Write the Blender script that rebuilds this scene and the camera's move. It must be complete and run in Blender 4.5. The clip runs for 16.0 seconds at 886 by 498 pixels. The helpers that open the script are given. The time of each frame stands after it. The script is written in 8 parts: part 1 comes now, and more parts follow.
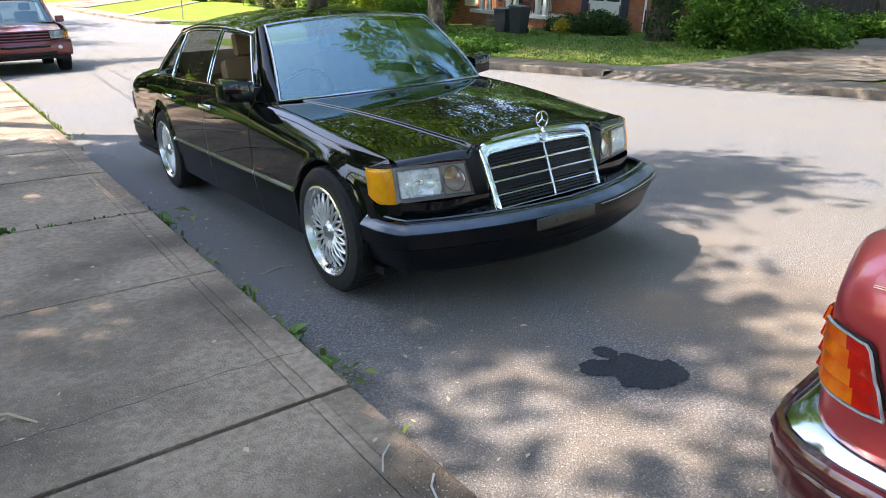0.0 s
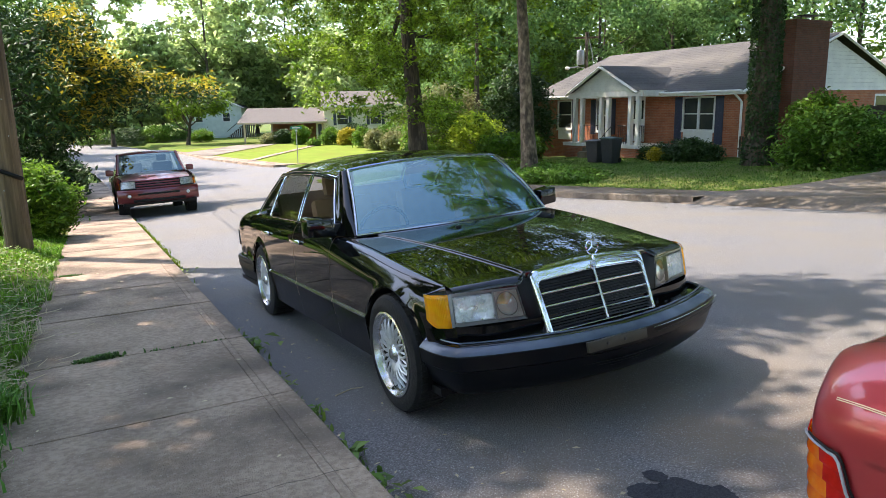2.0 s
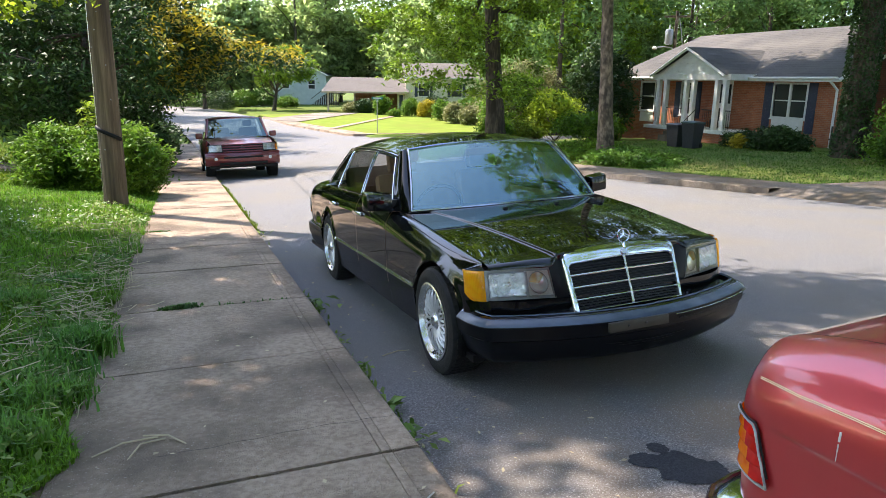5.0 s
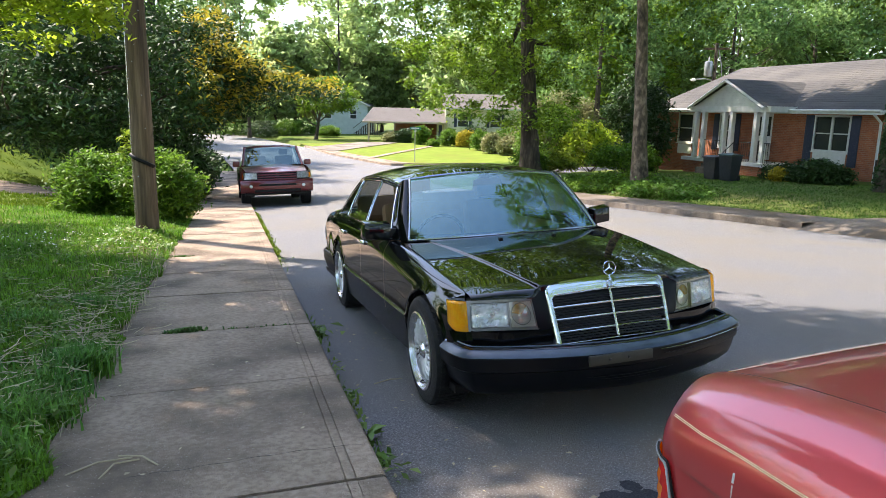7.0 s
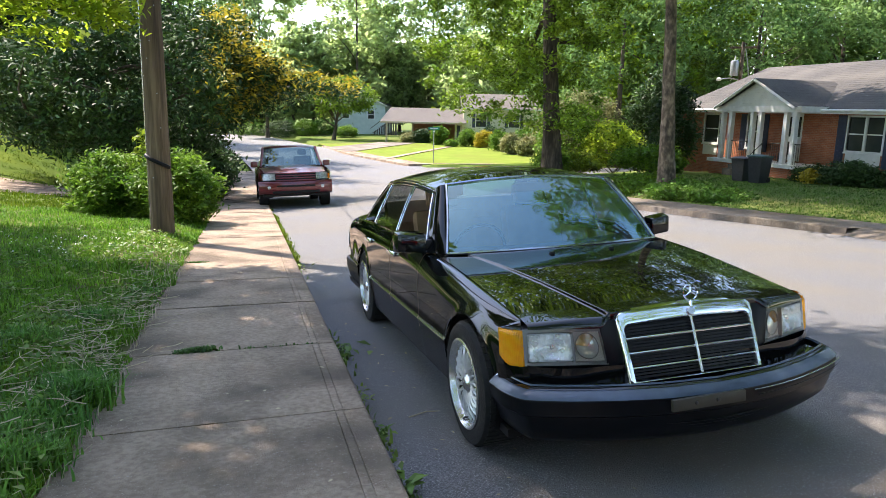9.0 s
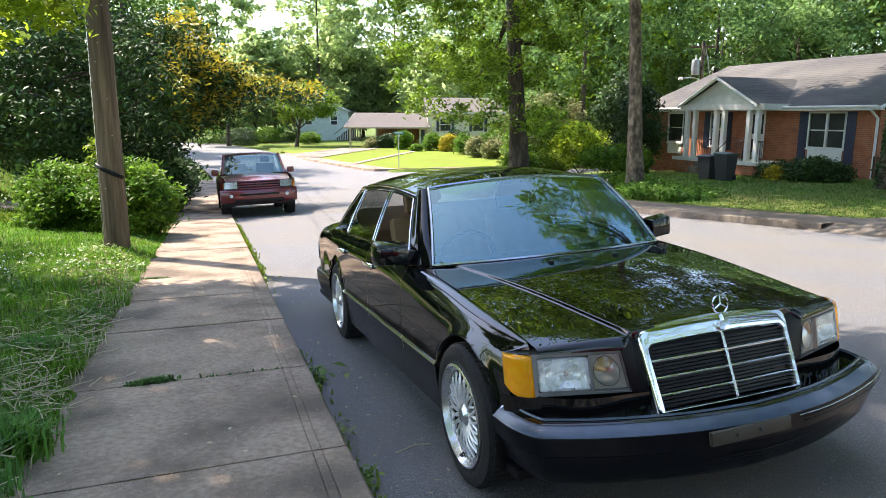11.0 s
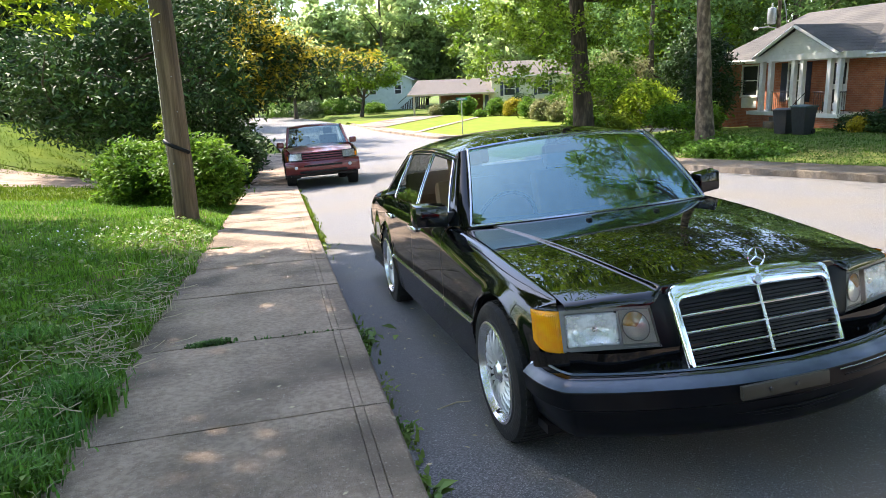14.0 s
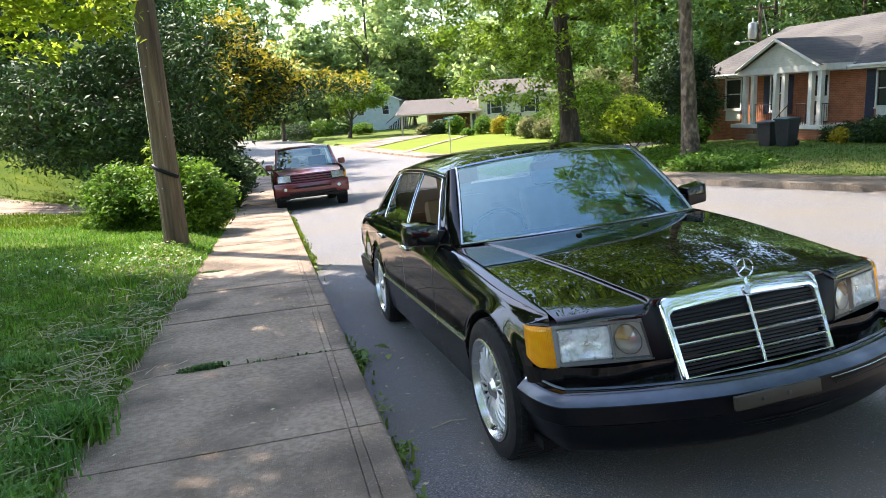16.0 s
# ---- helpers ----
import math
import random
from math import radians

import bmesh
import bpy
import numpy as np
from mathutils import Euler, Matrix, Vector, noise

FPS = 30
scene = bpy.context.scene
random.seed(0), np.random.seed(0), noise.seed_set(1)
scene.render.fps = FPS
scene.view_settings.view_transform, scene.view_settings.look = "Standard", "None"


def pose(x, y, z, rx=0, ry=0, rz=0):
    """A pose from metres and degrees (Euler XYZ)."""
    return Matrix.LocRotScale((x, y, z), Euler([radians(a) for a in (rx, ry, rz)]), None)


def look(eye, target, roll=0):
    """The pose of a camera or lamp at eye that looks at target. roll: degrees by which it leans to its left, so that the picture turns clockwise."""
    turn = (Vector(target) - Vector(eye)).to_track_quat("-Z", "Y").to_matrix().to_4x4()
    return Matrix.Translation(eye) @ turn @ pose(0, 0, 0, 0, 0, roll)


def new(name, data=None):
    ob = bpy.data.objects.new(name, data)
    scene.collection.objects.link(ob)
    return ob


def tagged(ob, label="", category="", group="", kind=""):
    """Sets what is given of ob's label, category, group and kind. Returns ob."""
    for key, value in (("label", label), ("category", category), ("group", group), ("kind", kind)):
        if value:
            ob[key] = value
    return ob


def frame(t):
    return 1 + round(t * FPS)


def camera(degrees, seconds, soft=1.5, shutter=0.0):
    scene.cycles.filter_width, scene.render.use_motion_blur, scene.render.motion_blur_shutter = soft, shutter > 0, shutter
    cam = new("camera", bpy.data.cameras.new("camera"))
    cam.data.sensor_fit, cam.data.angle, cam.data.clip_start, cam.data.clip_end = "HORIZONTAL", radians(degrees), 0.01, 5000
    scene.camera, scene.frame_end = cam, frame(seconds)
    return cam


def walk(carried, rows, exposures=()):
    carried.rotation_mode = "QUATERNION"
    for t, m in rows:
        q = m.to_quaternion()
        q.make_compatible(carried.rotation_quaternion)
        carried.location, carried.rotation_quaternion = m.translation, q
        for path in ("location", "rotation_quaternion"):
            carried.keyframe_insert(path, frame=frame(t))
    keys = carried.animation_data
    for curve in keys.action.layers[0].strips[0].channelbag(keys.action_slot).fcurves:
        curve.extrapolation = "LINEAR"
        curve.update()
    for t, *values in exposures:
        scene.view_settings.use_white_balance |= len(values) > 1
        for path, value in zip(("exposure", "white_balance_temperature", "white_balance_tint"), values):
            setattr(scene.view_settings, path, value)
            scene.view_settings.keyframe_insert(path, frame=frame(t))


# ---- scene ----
cam = camera(65.0, 16.0, 0.72)
# seconds, eye, (pitch, yaw, roll) in degrees
PATH = [
    (0, (-2.526, -2.922, 1.546), (-21.88, -38.44, 1.84)),
    (0.5, (-2.478, -3.074, 1.582), (-15.25, -37.60, 1.74)),
    (1, (-2.426, -3.213, 1.595), (-12.73, -34.70, 1.03)),
    (1.5, (-2.446, -3.225, 1.602), (-12.01, -32.27, -0.29)),
    (2, (-2.464, -3.228, 1.599), (-11.43, -29.70, -1.11)),
    (2.5, (-2.401, -3.191, 1.685), (-14.67, -29.54, -1.28)),
    (3, (-2.350, -3.239, 1.699), (-18.25, -30.89, -1.17)),
    (3.5, (-2.365, -3.314, 1.682), (-16.91, -32.55, -0.35)),
    (4, (-2.460, -3.403, 1.683), (-14.29, -28.99, 1.06)),
    (4.5, (-2.513, -3.517, 1.683), (-13.67, -25.78, 1.52)),
    (5, (-2.460, -3.597, 1.690), (-13.53, -23.50, 1.00)),
    (7.5, (-2.159, -3.732, 1.703), (-11.01, -19.41, 1.27)),
    (8, (-2.150, -3.623, 1.690), (-11.36, -18.66, 1.19)),
    (8.5, (-2.159, -3.383, 1.685), (-11.32, -18.64, 1.23)),
    (11, (-2.103, -2.675, 1.625), (-10.79, -21.59, 0.30)),
    (11.5, (-2.081, -2.672, 1.612), (-11.33, -22.27, -1.32)),
    (12, (-2.034, -2.687, 1.608), (-11.89, -22.46, -2.40)),
    (12.5, (-2.004, -2.698, 1.588), (-13.29, -18.35, -2.17)),
    (13, (-1.971, -2.729, 1.585), (-14.55, -15.94, -2.38)),
    (13.5, (-1.963, -2.737, 1.586), (-14.61, -15.78, -2.37)),
    (14, (-1.957, -2.762, 1.595), (-13.40, -15.80, -2.26)),
    (14.5, (-1.959, -2.771, 1.599), (-12.51, -16.19, -2.13)),
    (15, (-1.977, -2.761, 1.592), (-12.29, -16.56, -0.23)),
    (15.5, (-1.974, -2.762, 1.592), (-12.09, -16.56, 0.53)),
    (16, (-1.963, -2.774, 1.596), (-11.91, -16.66, -3.39)),
]
walk(cam, [(t, pose(*eye, 90 + pitch, 0, yaw) @ pose(0, 0, 0, 0, 0, roll)) for t, eye, (pitch, yaw, roll) in PATH], [(0, 2.3), (0.5, 2.18), (1, 1.98), (2, 1.99), (3, 2.1), (4, 2.08), (5, 2.06), (8.5, 2.0), (11, 2.16), (13.5, 2.24), (16, 2.18)])

# ---------------------------------------------------------------- light
SUN_TO = Vector((-0.45, 0.62, 1.0)).normalized()
world = bpy.data.worlds.new("sky")
scene.world = world
world.use_nodes = True
wn = world.node_tree
sky = wn.nodes.new("ShaderNodeTexSky")
sky.sky_type, sky.sun_disc = "NISHITA", False
sky.sun_elevation = math.asin(SUN_TO.z)
sky.dust_density, sky.air_density, sky.ozone_density = 1.0, 1.2, 2.6
sky.sun_rotation = math.atan2(SUN_TO.x, SUN_TO.y)
wn.links.new(sky.outputs[0], wn.nodes["Background"].inputs[0])
wn.nodes["Background"].inputs[1].default_value = 0.15
sun = new("sun", bpy.data.lights.new("sun", "SUN"))
sun.data.energy, sun.data.angle, sun.data.color = 3.2, radians(0.53), (1.0, 0.94, 0.84)
sun.matrix_world = look(SUN_TO * 50, (0, 0, 0))
scene.view_settings.use_white_balance = True
scene.view_settings.white_balance_temperature = 6830
scene.view_settings.white_balance_tint = 17

# ---------------------------------------------------------------- helpers
def spline(*pts):
    """A smooth curve through (x, y) pairs."""
    xs = np.array([p[0] for p in pts], float)
    ys = np.array([p[1] for p in pts], float)
    d = np.diff(ys) / np.diff(xs)
    m = np.r_[d[0], np.where(d[:-1] * d[1:] > 0, (d[:-1] + d[1:]) / 2, 0), d[-1]]

    def at(x):
        x = min(max(x, xs[0]), xs[-1])
        i = min(max(int(np.searchsorted(xs, x)) - 1, 0), len(xs) - 2)
        h = xs[i + 1] - xs[i]
        t = (x - xs[i]) / h
        return float((2 * t**3 - 3 * t**2 + 1) * ys[i] + (t**3 - 2 * t**2 + t) * h * m[i] + (3 * t**2 - 2 * t**3) * ys[i + 1] + (t**3 - t**2) * h * m[i + 1])
    return at


def smooth(a, b, x):
    t = min(max((x - a) / (b - a), 0.0), 1.0)
    return t * t * (3 - 2 * t)


def link_mesh(name, bm, material, flat=False):
    me = bpy.data.meshes.new(name)
    bm.normal_update()
    bm.to_mesh(me)
    bm.free()
    if not flat:
        me.polygons.foreach_set("use_smooth", [True] * len(me.polygons))
        me.set_sharp_from_angle(angle=radians(38))
    me.materials.append(material)
    return new(name, me)


def part(name, bm, material, parent, label="", flat=False):
    ob = link_mesh(name, bm, material, flat)
    ob.parent = parent
    if label:
        ob["label"] = label
    return ob


def thing(name, label, category, m=Matrix(), group="", kind=""):
    ob = new(name)
    ob.empty_display_size = 0.2
    ob.matrix_world = m
    return tagged(ob, label, category, group, kind)


def add_box(bm, x0, x1, y0, y1, z0, z1, bevel=0.0, m=None):
    vs = [bm.verts.new((x, y, z)) for z in (z0, z1) for y in (y0, y1) for x in (x0, x1)]
    fs = [bm.faces.new([vs[i] for i in q]) for q in ((0, 2, 3, 1), (4, 5, 7, 6), (0, 1, 5, 4), (2, 6, 7, 3), (0, 4, 6, 2), (1, 3, 7, 5))]
    if bevel:
        es = list({e for f in fs for e in f.edges})
        out = bmesh.ops.bevel(bm, geom=es, offset=bevel, segments=2, affect="EDGES", profile=0.6)
        vs = list({v for f in out["faces"] for v in f.verts} | {v for v in vs if v.is_valid})
    if m is not None:
        for v in vs:
            v.co = m @ v.co
    return bm


def box(x0, x1, y0, y1, z0, z1, bevel=0.0, m=None):
    return add_box(bmesh.new(), x0, x1, y0, y1, z0, z1, bevel, m)


def add_grid(bm, rows, closed=False):
    """Faces between rows of points (each row a list of co-ordinates)."""
    vs = [[bm.verts.new(p) for p in row] for row in rows]
    for a, b in zip(vs, vs[1:]):
        n = len(a)
        for i in range(n if closed else n - 1):
            j = (i + 1) % n
            q = [a[i], a[j], b[j], b[i]]
            bm.faces.new(q)
    return vs


def grid(rows, closed=False):
    bm = bmesh.new()
    add_grid(bm, rows, closed)
    return bm


def add_tube(bm, pts, radii, n=8, caps=True):
    pts = [Vector(p) for p in pts]
    rows = []
    for i, p in enumerate(pts):
        d = (pts[min(i + 1, len(pts) - 1)] - pts[max(i - 1, 0)]).normalized()
        side = d.cross(Vector((0, 0, 1)) if abs(d.z) < 0.95 else Vector((1, 0, 0))).normalized()
        up = side.cross(d)
        r = float(radii[i] if hasattr(radii, "__len__") else radii)
        rows.append([p + r * (math.cos(a) * side + math.sin(a) * up) for a in (2 * math.pi * k / n for k in range(n))])
    vs = add_grid(bm, rows, True)
    if caps:
        bm.faces.new(vs[0][::-1])
        bm.faces.new(vs[-1])
    return bm


def tube(pts, radii, n=8):
    return add_tube(bmesh.new(), pts, radii, n)


def add_lathe(bm, prof, n=40, axis="X", at=(0, 0, 0)):
    """A profile of (radius, along) turned round an axis."""
    rows = []
    for k in range(n):
        a = 2 * math.pi * k / n
        c, s = math.cos(a), math.sin(a)
        rows.append([Vector(at) + (Vector((h, r * c, r * s)) if axis == "X" else Vector((r * c, r * s, h)) if axis == "Z" else Vector((r * s, h, r * c))) for r, h in prof])
    rows.append(rows[0])
    add_grid(bm, rows)
    bmesh.ops.remove_doubles(bm, verts=bm.verts, dist=1e-5)
    return bm


def lathe(prof, n=40, axis="X", at=(0, 0, 0)):
    return add_lathe(bmesh.new(), prof, n, axis, at)


def slab(quad, thick):
    """A plate on four corners, thick along its back."""
    q = [Vector(p) for p in quad]
    n = (q[1] - q[0]).cross(q[3] - q[0]).normalized() * thick
    bm = bmesh.new()
    a = [bm.verts.new(p) for p in q]
    b = [bm.verts.new(p - n) for p in q]
    bm.faces.new(a)
    bm.faces.new(b[::-1])
    for i in range(4):
        j = (i + 1) % 4
        bm.faces.new((a[j], a[i], b[i], b[j]))
    return bm


# ---------------------------------------------------------------- materials
def material(name, base, rough=0.6, metal=0.0, second=None, scale=6.0, detail=4.0, bump=0.0, bump_scale=60.0, third=None, third_scale=0.7, contrast=(0.35, 0.65), coat=0.0, spec=0.5, island=0.0, random=0.0, rough_var=0.0, trans=0.0, speck=None, speck_scale=230.0, speck_at=0.64, dust=None, flutes=None, grain=0.0):
    m = bpy.data.materials.new(name)
    m.use_nodes = True
    nt = m.node_tree
    b = nt.nodes["Principled BSDF"]
    b.inputs["Base Color"].default_value = (*base, 1)
    b.inputs["Roughness"].default_value = rough
    b.inputs["Metallic"].default_value = metal
    b.inputs["Specular IOR Level"].default_value = spec
    b.inputs["Coat Weight"].default_value = coat
    b.inputs["Coat Roughness"].default_value = 0.006
    geo = nt.nodes.new("ShaderNodeNewGeometry")
    col = None

    def noise_node(s, d):
        n = nt.nodes.new("ShaderNodeTexNoise")
        n.inputs["Scale"].default_value, n.inputs["Detail"].default_value = s, d
        if grain:
            # upright streaks
            mp = nt.nodes.new("ShaderNodeMapping")
            mp.inputs["Scale"].default_value = (1, 1, grain)
            nt.links.new(geo.outputs["Position"], mp.inputs["Vector"])
            nt.links.new(mp.outputs[0], n.inputs["Vector"])
        else:
            nt.links.new(geo.outputs["Position"], n.inputs["Vector"])
        return n

    def ramp(src, lo, hi):
        r = nt.nodes.new("ShaderNodeMapRange")
        r.inputs["From Min"].default_value, r.inputs["From Max"].default_value = lo, hi
        nt.links.new(src, r.inputs["Value"])
        return r.outputs[0]

    def mix(fac, a, c, kind="MIX"):
        x = nt.nodes.new("ShaderNodeMix")
        x.data_type, x.blend_type = "RGBA", kind
        nt.links.new(fac, x.inputs[0]) if not isinstance(fac, float) else setattr(x.inputs[0], "default_value", fac)
        for sock, v in ((x.inputs[6], a), (x.inputs[7], c)):
            if isinstance(v, tuple):
                sock.default_value = (*v, 1)
            else:
                nt.links.new(v, sock)
        return x.outputs[2]

    if second:
        n = noise_node(scale, detail)
        col = mix(ramp(n.outputs[0], *contrast), base, second)
        if rough_var:
            mr = nt.nodes.new("ShaderNodeMapRange")
            mr.inputs["To Min"].default_value, mr.inputs["To Max"].default_value = rough - rough_var, rough + rough_var
            nt.links.new(n.outputs[0], mr.inputs["Value"])
            nt.links.new(mr.outputs[0], b.inputs["Roughness"])
    if third:
        n = noise_node(third_scale, 5.0)
        col = mix(ramp(n.outputs[0], 0.42, 0.66), col if col else base, third)
    if dust:
        # a dusty patch with ragged edges round one spot
        at, reach, tone = dust
        dist = nt.nodes.new("ShaderNodeVectorMath")
        dist.operation = "DISTANCE"
        dist.inputs[1].default_value = at
        nt.links.new(geo.outputs["Position"], dist.inputs[0])
        n = noise_node(1.6, 6.0)
        near = ramp(dist.outputs["Value"], reach, reach * 0.15)
        both = nt.nodes.new("ShaderNodeMath")
        both.operation = "MULTIPLY"
        nt.links.new(near, both.inputs[0])
        nt.links.new(ramp(n.outputs[0], 0.3, 0.6), both.inputs[1])
        half = nt.nodes.new("ShaderNodeMath")
        half.operation = "MULTIPLY"
        half.inputs[1].default_value = 0.75
        nt.links.new(both.outputs[0], half.inputs[0])
        col = mix(half.outputs[0], col, tone)
    if speck:
        n = noise_node(speck_scale, 1.0)
        col = mix(ramp(n.outputs[0], speck_at, speck_at + 0.05), col if col else base, speck)
    if island or random:
        if island:
            src = geo.outputs["Random Per Island"]
        else:
            info = nt.nodes.new("ShaderNodeObjectInfo")
            src = info.outputs["Random"]
        hsv = nt.nodes.new("ShaderNodeHueSaturation")
        mr = nt.nodes.new("ShaderNodeMapRange")
        k = island or random
        mr.inputs["To Min"].default_value, mr.inputs["To Max"].default_value = 1 - k, 1 + k
        nt.links.new(src, mr.inputs["Value"])
        nt.links.new(mr.outputs[0], hsv.inputs["Value"])
        if col:
            nt.links.new(col, hsv.inputs["Color"])
        else:
            hsv.inputs["Color"].default_value = (*base, 1)
        col = hsv.outputs[0]
    if col:
        nt.links.new(col, b.inputs["Base Color"])
    if bump:
        n = noise_node(bump_scale, 4.0)
        bp = nt.nodes.new("ShaderNodeBump")
        bp.inputs["Strength"].default_value, bp.inputs["Distance"].default_value = bump, 0.02
        nt.links.new(n.outputs[0], bp.inputs["Height"])
        nt.links.new(bp.outputs[0], b.inputs["Normal"])
    if flutes:
        # pressed ribs of lamp glass
        wv, bp, ob_at = nt.nodes.new("ShaderNodeTexWave"), nt.nodes.new("ShaderNodeBump"), nt.nodes.new("ShaderNodeTexCoord")
        wv.inputs["Scale"].default_value = flutes[0]
        bp.inputs["Strength"].default_value, bp.inputs["Distance"].default_value = flutes[1], 0.004
        nt.links.new(ob_at.outputs["Object"], wv.inputs["Vector"])
        nt.links.new(wv.outputs["Fac"], bp.inputs["Height"])
        nt.links.new(bp.outputs[0], b.inputs["Normal"])
    if trans:
        # leaves let part of the light through
        tr = nt.nodes.new("ShaderNodeBsdfTranslucent")
        ms = nt.nodes.new("ShaderNodeMixShader")
        ms.inputs[0].default_value = trans
        if col:
            nt.links.new(col, tr.inputs[0])
        else:
            tr.inputs[0].default_value = (*base, 1)
        out = nt.nodes["Material Output"]
        nt.links.new(b.outputs[0], ms.inputs[1])
        nt.links.new(tr.outputs[0], ms.inputs[2])
        nt.links.new(ms.outputs[0], out.inputs[0])
    return m


def glass(name, tint, gloss=(1.0, 1.0, 1.0), ior=1.5):
    m = bpy.data.materials.new(name)
    m.use_nodes = True
    nt = m.node_tree
    nt.nodes.remove(nt.nodes["Principled BSDF"])
    tr, gl, fr, ms = (nt.nodes.new("ShaderNode" + k) for k in ("BsdfTransparent", "BsdfGlossy", "Fresnel", "MixShader"))
    tr.inputs[0].default_value = (*tint, 1)
    gl.inputs["Roughness"].default_value = 0.0
    gl.inputs[0].default_value = (*gloss, 1)
    fr.inputs[0].default_value = ior
    nt.links.new(fr.outputs[0], ms.inputs[0])
    nt.links.new(tr.outputs[0], ms.inputs[1])
    nt.links.new(gl.outputs[0], ms.inputs[2])
    nt.links.new(ms.outputs[0], nt.nodes["Material Output"].inputs[0])
    return m


ASPHALT = material("asphalt", (0.112, 0.114, 0.122), 0.9, second=(0.268, 0.265, 0.27), contrast=(0.42, 0.66), scale=95, detail=3, bump=1.0, bump_scale=150, third=(0.185, 0.172, 0.155), third_scale=0.6, spec=0.3, speck=(0.42, 0.4, 0.38), speck_scale=140, speck_at=0.635, dust=((-0.1, -1.7, 0.1), 2.3, (0.27, 0.2, 0.135)))
CONCRETE = material("pavement concrete", (0.305, 0.226, 0.165), 0.92, second=(0.42, 0.318, 0.234), contrast=(0.38, 0.62), scale=30, detail=6, bump=0.9, bump_scale=120, third=(0.15, 0.114, 0.084), third_scale=1.6, spec=0.25, random=0.09, speck=(0.42, 0.35, 0.285), speck_scale=105, speck_at=0.675)
# Dust brown, darkened to carry tree shade on the far pavement and driveway.
SHADED_DIRTWALK = material("dusty worn concrete darkened for shade", (0.145, 0.12, 0.098), 0.95, second=(0.205, 0.172, 0.14), scale=14, bump=0.5, bump_scale=60, third=(0.11, 0.085, 0.06), third_scale=0.5, spec=0.2)
BULBTINT = material("amber bulb seen through glass", (0.5, 0.24, 0.06), 0.2, 0.3, second=(0.5, 0.38, 0.26), scale=30, coat=0.8)
SOIL = material("dry lawn soil", (0.13, 0.09, 0.055), 0.95, second=(0.2, 0.145, 0.09), scale=22, bump=0.8, bump_scale=50, third=(0.09, 0.11, 0.03), third_scale=3.0, spec=0.1)
CHALK = material("faded chalk", (0.42, 0.39, 0.35), 0.95)
DRIVEWAY = material("worn brown-grey driveway", (0.2, 0.17, 0.14), 0.95, second=(0.29, 0.25, 0.21), scale=4, bump=0.5, bump_scale=50, third=(0.14, 0.115, 0.09), third_scale=0.5, spec=0.2)
KERBSTONE = material("kerb concrete", (0.14, 0.115, 0.09), 0.92, second=(0.2, 0.17, 0.135), scale=26, bump=0.6, bump_scale=70, third=(0.085, 0.068, 0.05), third_scale=1.6, spec=0.25)
TAR = material("joint dirt", (0.055, 0.045, 0.035), 0.95, second=(0.035, 0.03, 0.025), scale=40)
LAWN = material("lawn", (0.06, 0.11, 0.018), 0.9, second=(0.12, 0.17, 0.03), scale=9, bump=0.8, bump_scale=45, third=(0.13, 0.14, 0.04), third_scale=0.25, spec=0.1)
BLADE = material("grass blades", (0.075, 0.2, 0.012), 0.55, second=(0.16, 0.31, 0.025), scale=1.3, island=0.5, spec=0.25, trans=0.35)
TUFT = material("coarse bluish grass", (0.065, 0.19, 0.025), 0.5, second=(0.14, 0.29, 0.04), scale=2.0, island=0.4, spec=0.3, trans=0.3)
MOSS = material("creeping joint weed", (0.035, 0.1, 0.014), 0.6, second=(0.07, 0.16, 0.025), scale=9, island=0.5, trans=0.2)
STRAW = material("dry grass", (0.46, 0.38, 0.24), 0.9, island=0.3)
WEED = material("weed leaves", (0.09, 0.2, 0.03), 0.55, second=(0.2, 0.27, 0.04), scale=2, island=0.35, trans=0.35)
CLOVER = material("clover flowers", (0.75, 0.76, 0.68), 0.8)
OIL = material("oil stain", (0.02, 0.022, 0.028), 0.8, second=(0.042, 0.043, 0.05), scale=90, bump=0.6, bump_scale=150, spec=0.25)
BARK = material("tree bark", (0.05, 0.037, 0.026), 0.95, second=(0.125, 0.098, 0.07), scale=13, detail=6, bump=1.0, bump_scale=20, third=(0.03, 0.024, 0.017), third_scale=4.0, grain=0.22)
BARK_PALE = material("scaly brown bark", (0.1, 0.072, 0.048), 0.95, second=(0.25, 0.19, 0.13), scale=8, detail=6, contrast=(0.4, 0.6), bump=1.0, bump_scale=14, third=(0.04, 0.03, 0.02), third_scale=5.0, grain=0.55)
LEAF_WOOD = material("deep wood leaves", (0.1, 0.2, 0.055), 0.6, second=(0.2, 0.32, 0.1), scale=0.25, island=0.45, trans=0.5, spec=0.2)
POLEWOOD = material("weathered pole wood", (0.1, 0.066, 0.038), 0.9, second=(0.2, 0.14, 0.085), scale=22, detail=6, bump=1.0, bump_scale=45, third=(0.055, 0.036, 0.022), third_scale=7.0, grain=0.06)
LEAF_OAK = material("oak leaves", (0.095, 0.19, 0.016), 0.5, second=(0.22, 0.33, 0.03), scale=0.5, island=0.6, trans=0.42, spec=0.2)
LEAF_MAPLE = material("maple leaves", (0.16, 0.25, 0.02), 0.5, second=(0.22, 0.29, 0.028), scale=1.0, island=0.45, trans=0.45, spec=0.2)
# Lit copy of the maple leaves, for the low branch and a sunny bush.
LEAF_LIT = material("maple leaves brightened for sun", (0.27, 0.4, 0.028), 0.5, second=(0.36, 0.45, 0.04), scale=2.0, island=0.35, trans=0.6, spec=0.2)
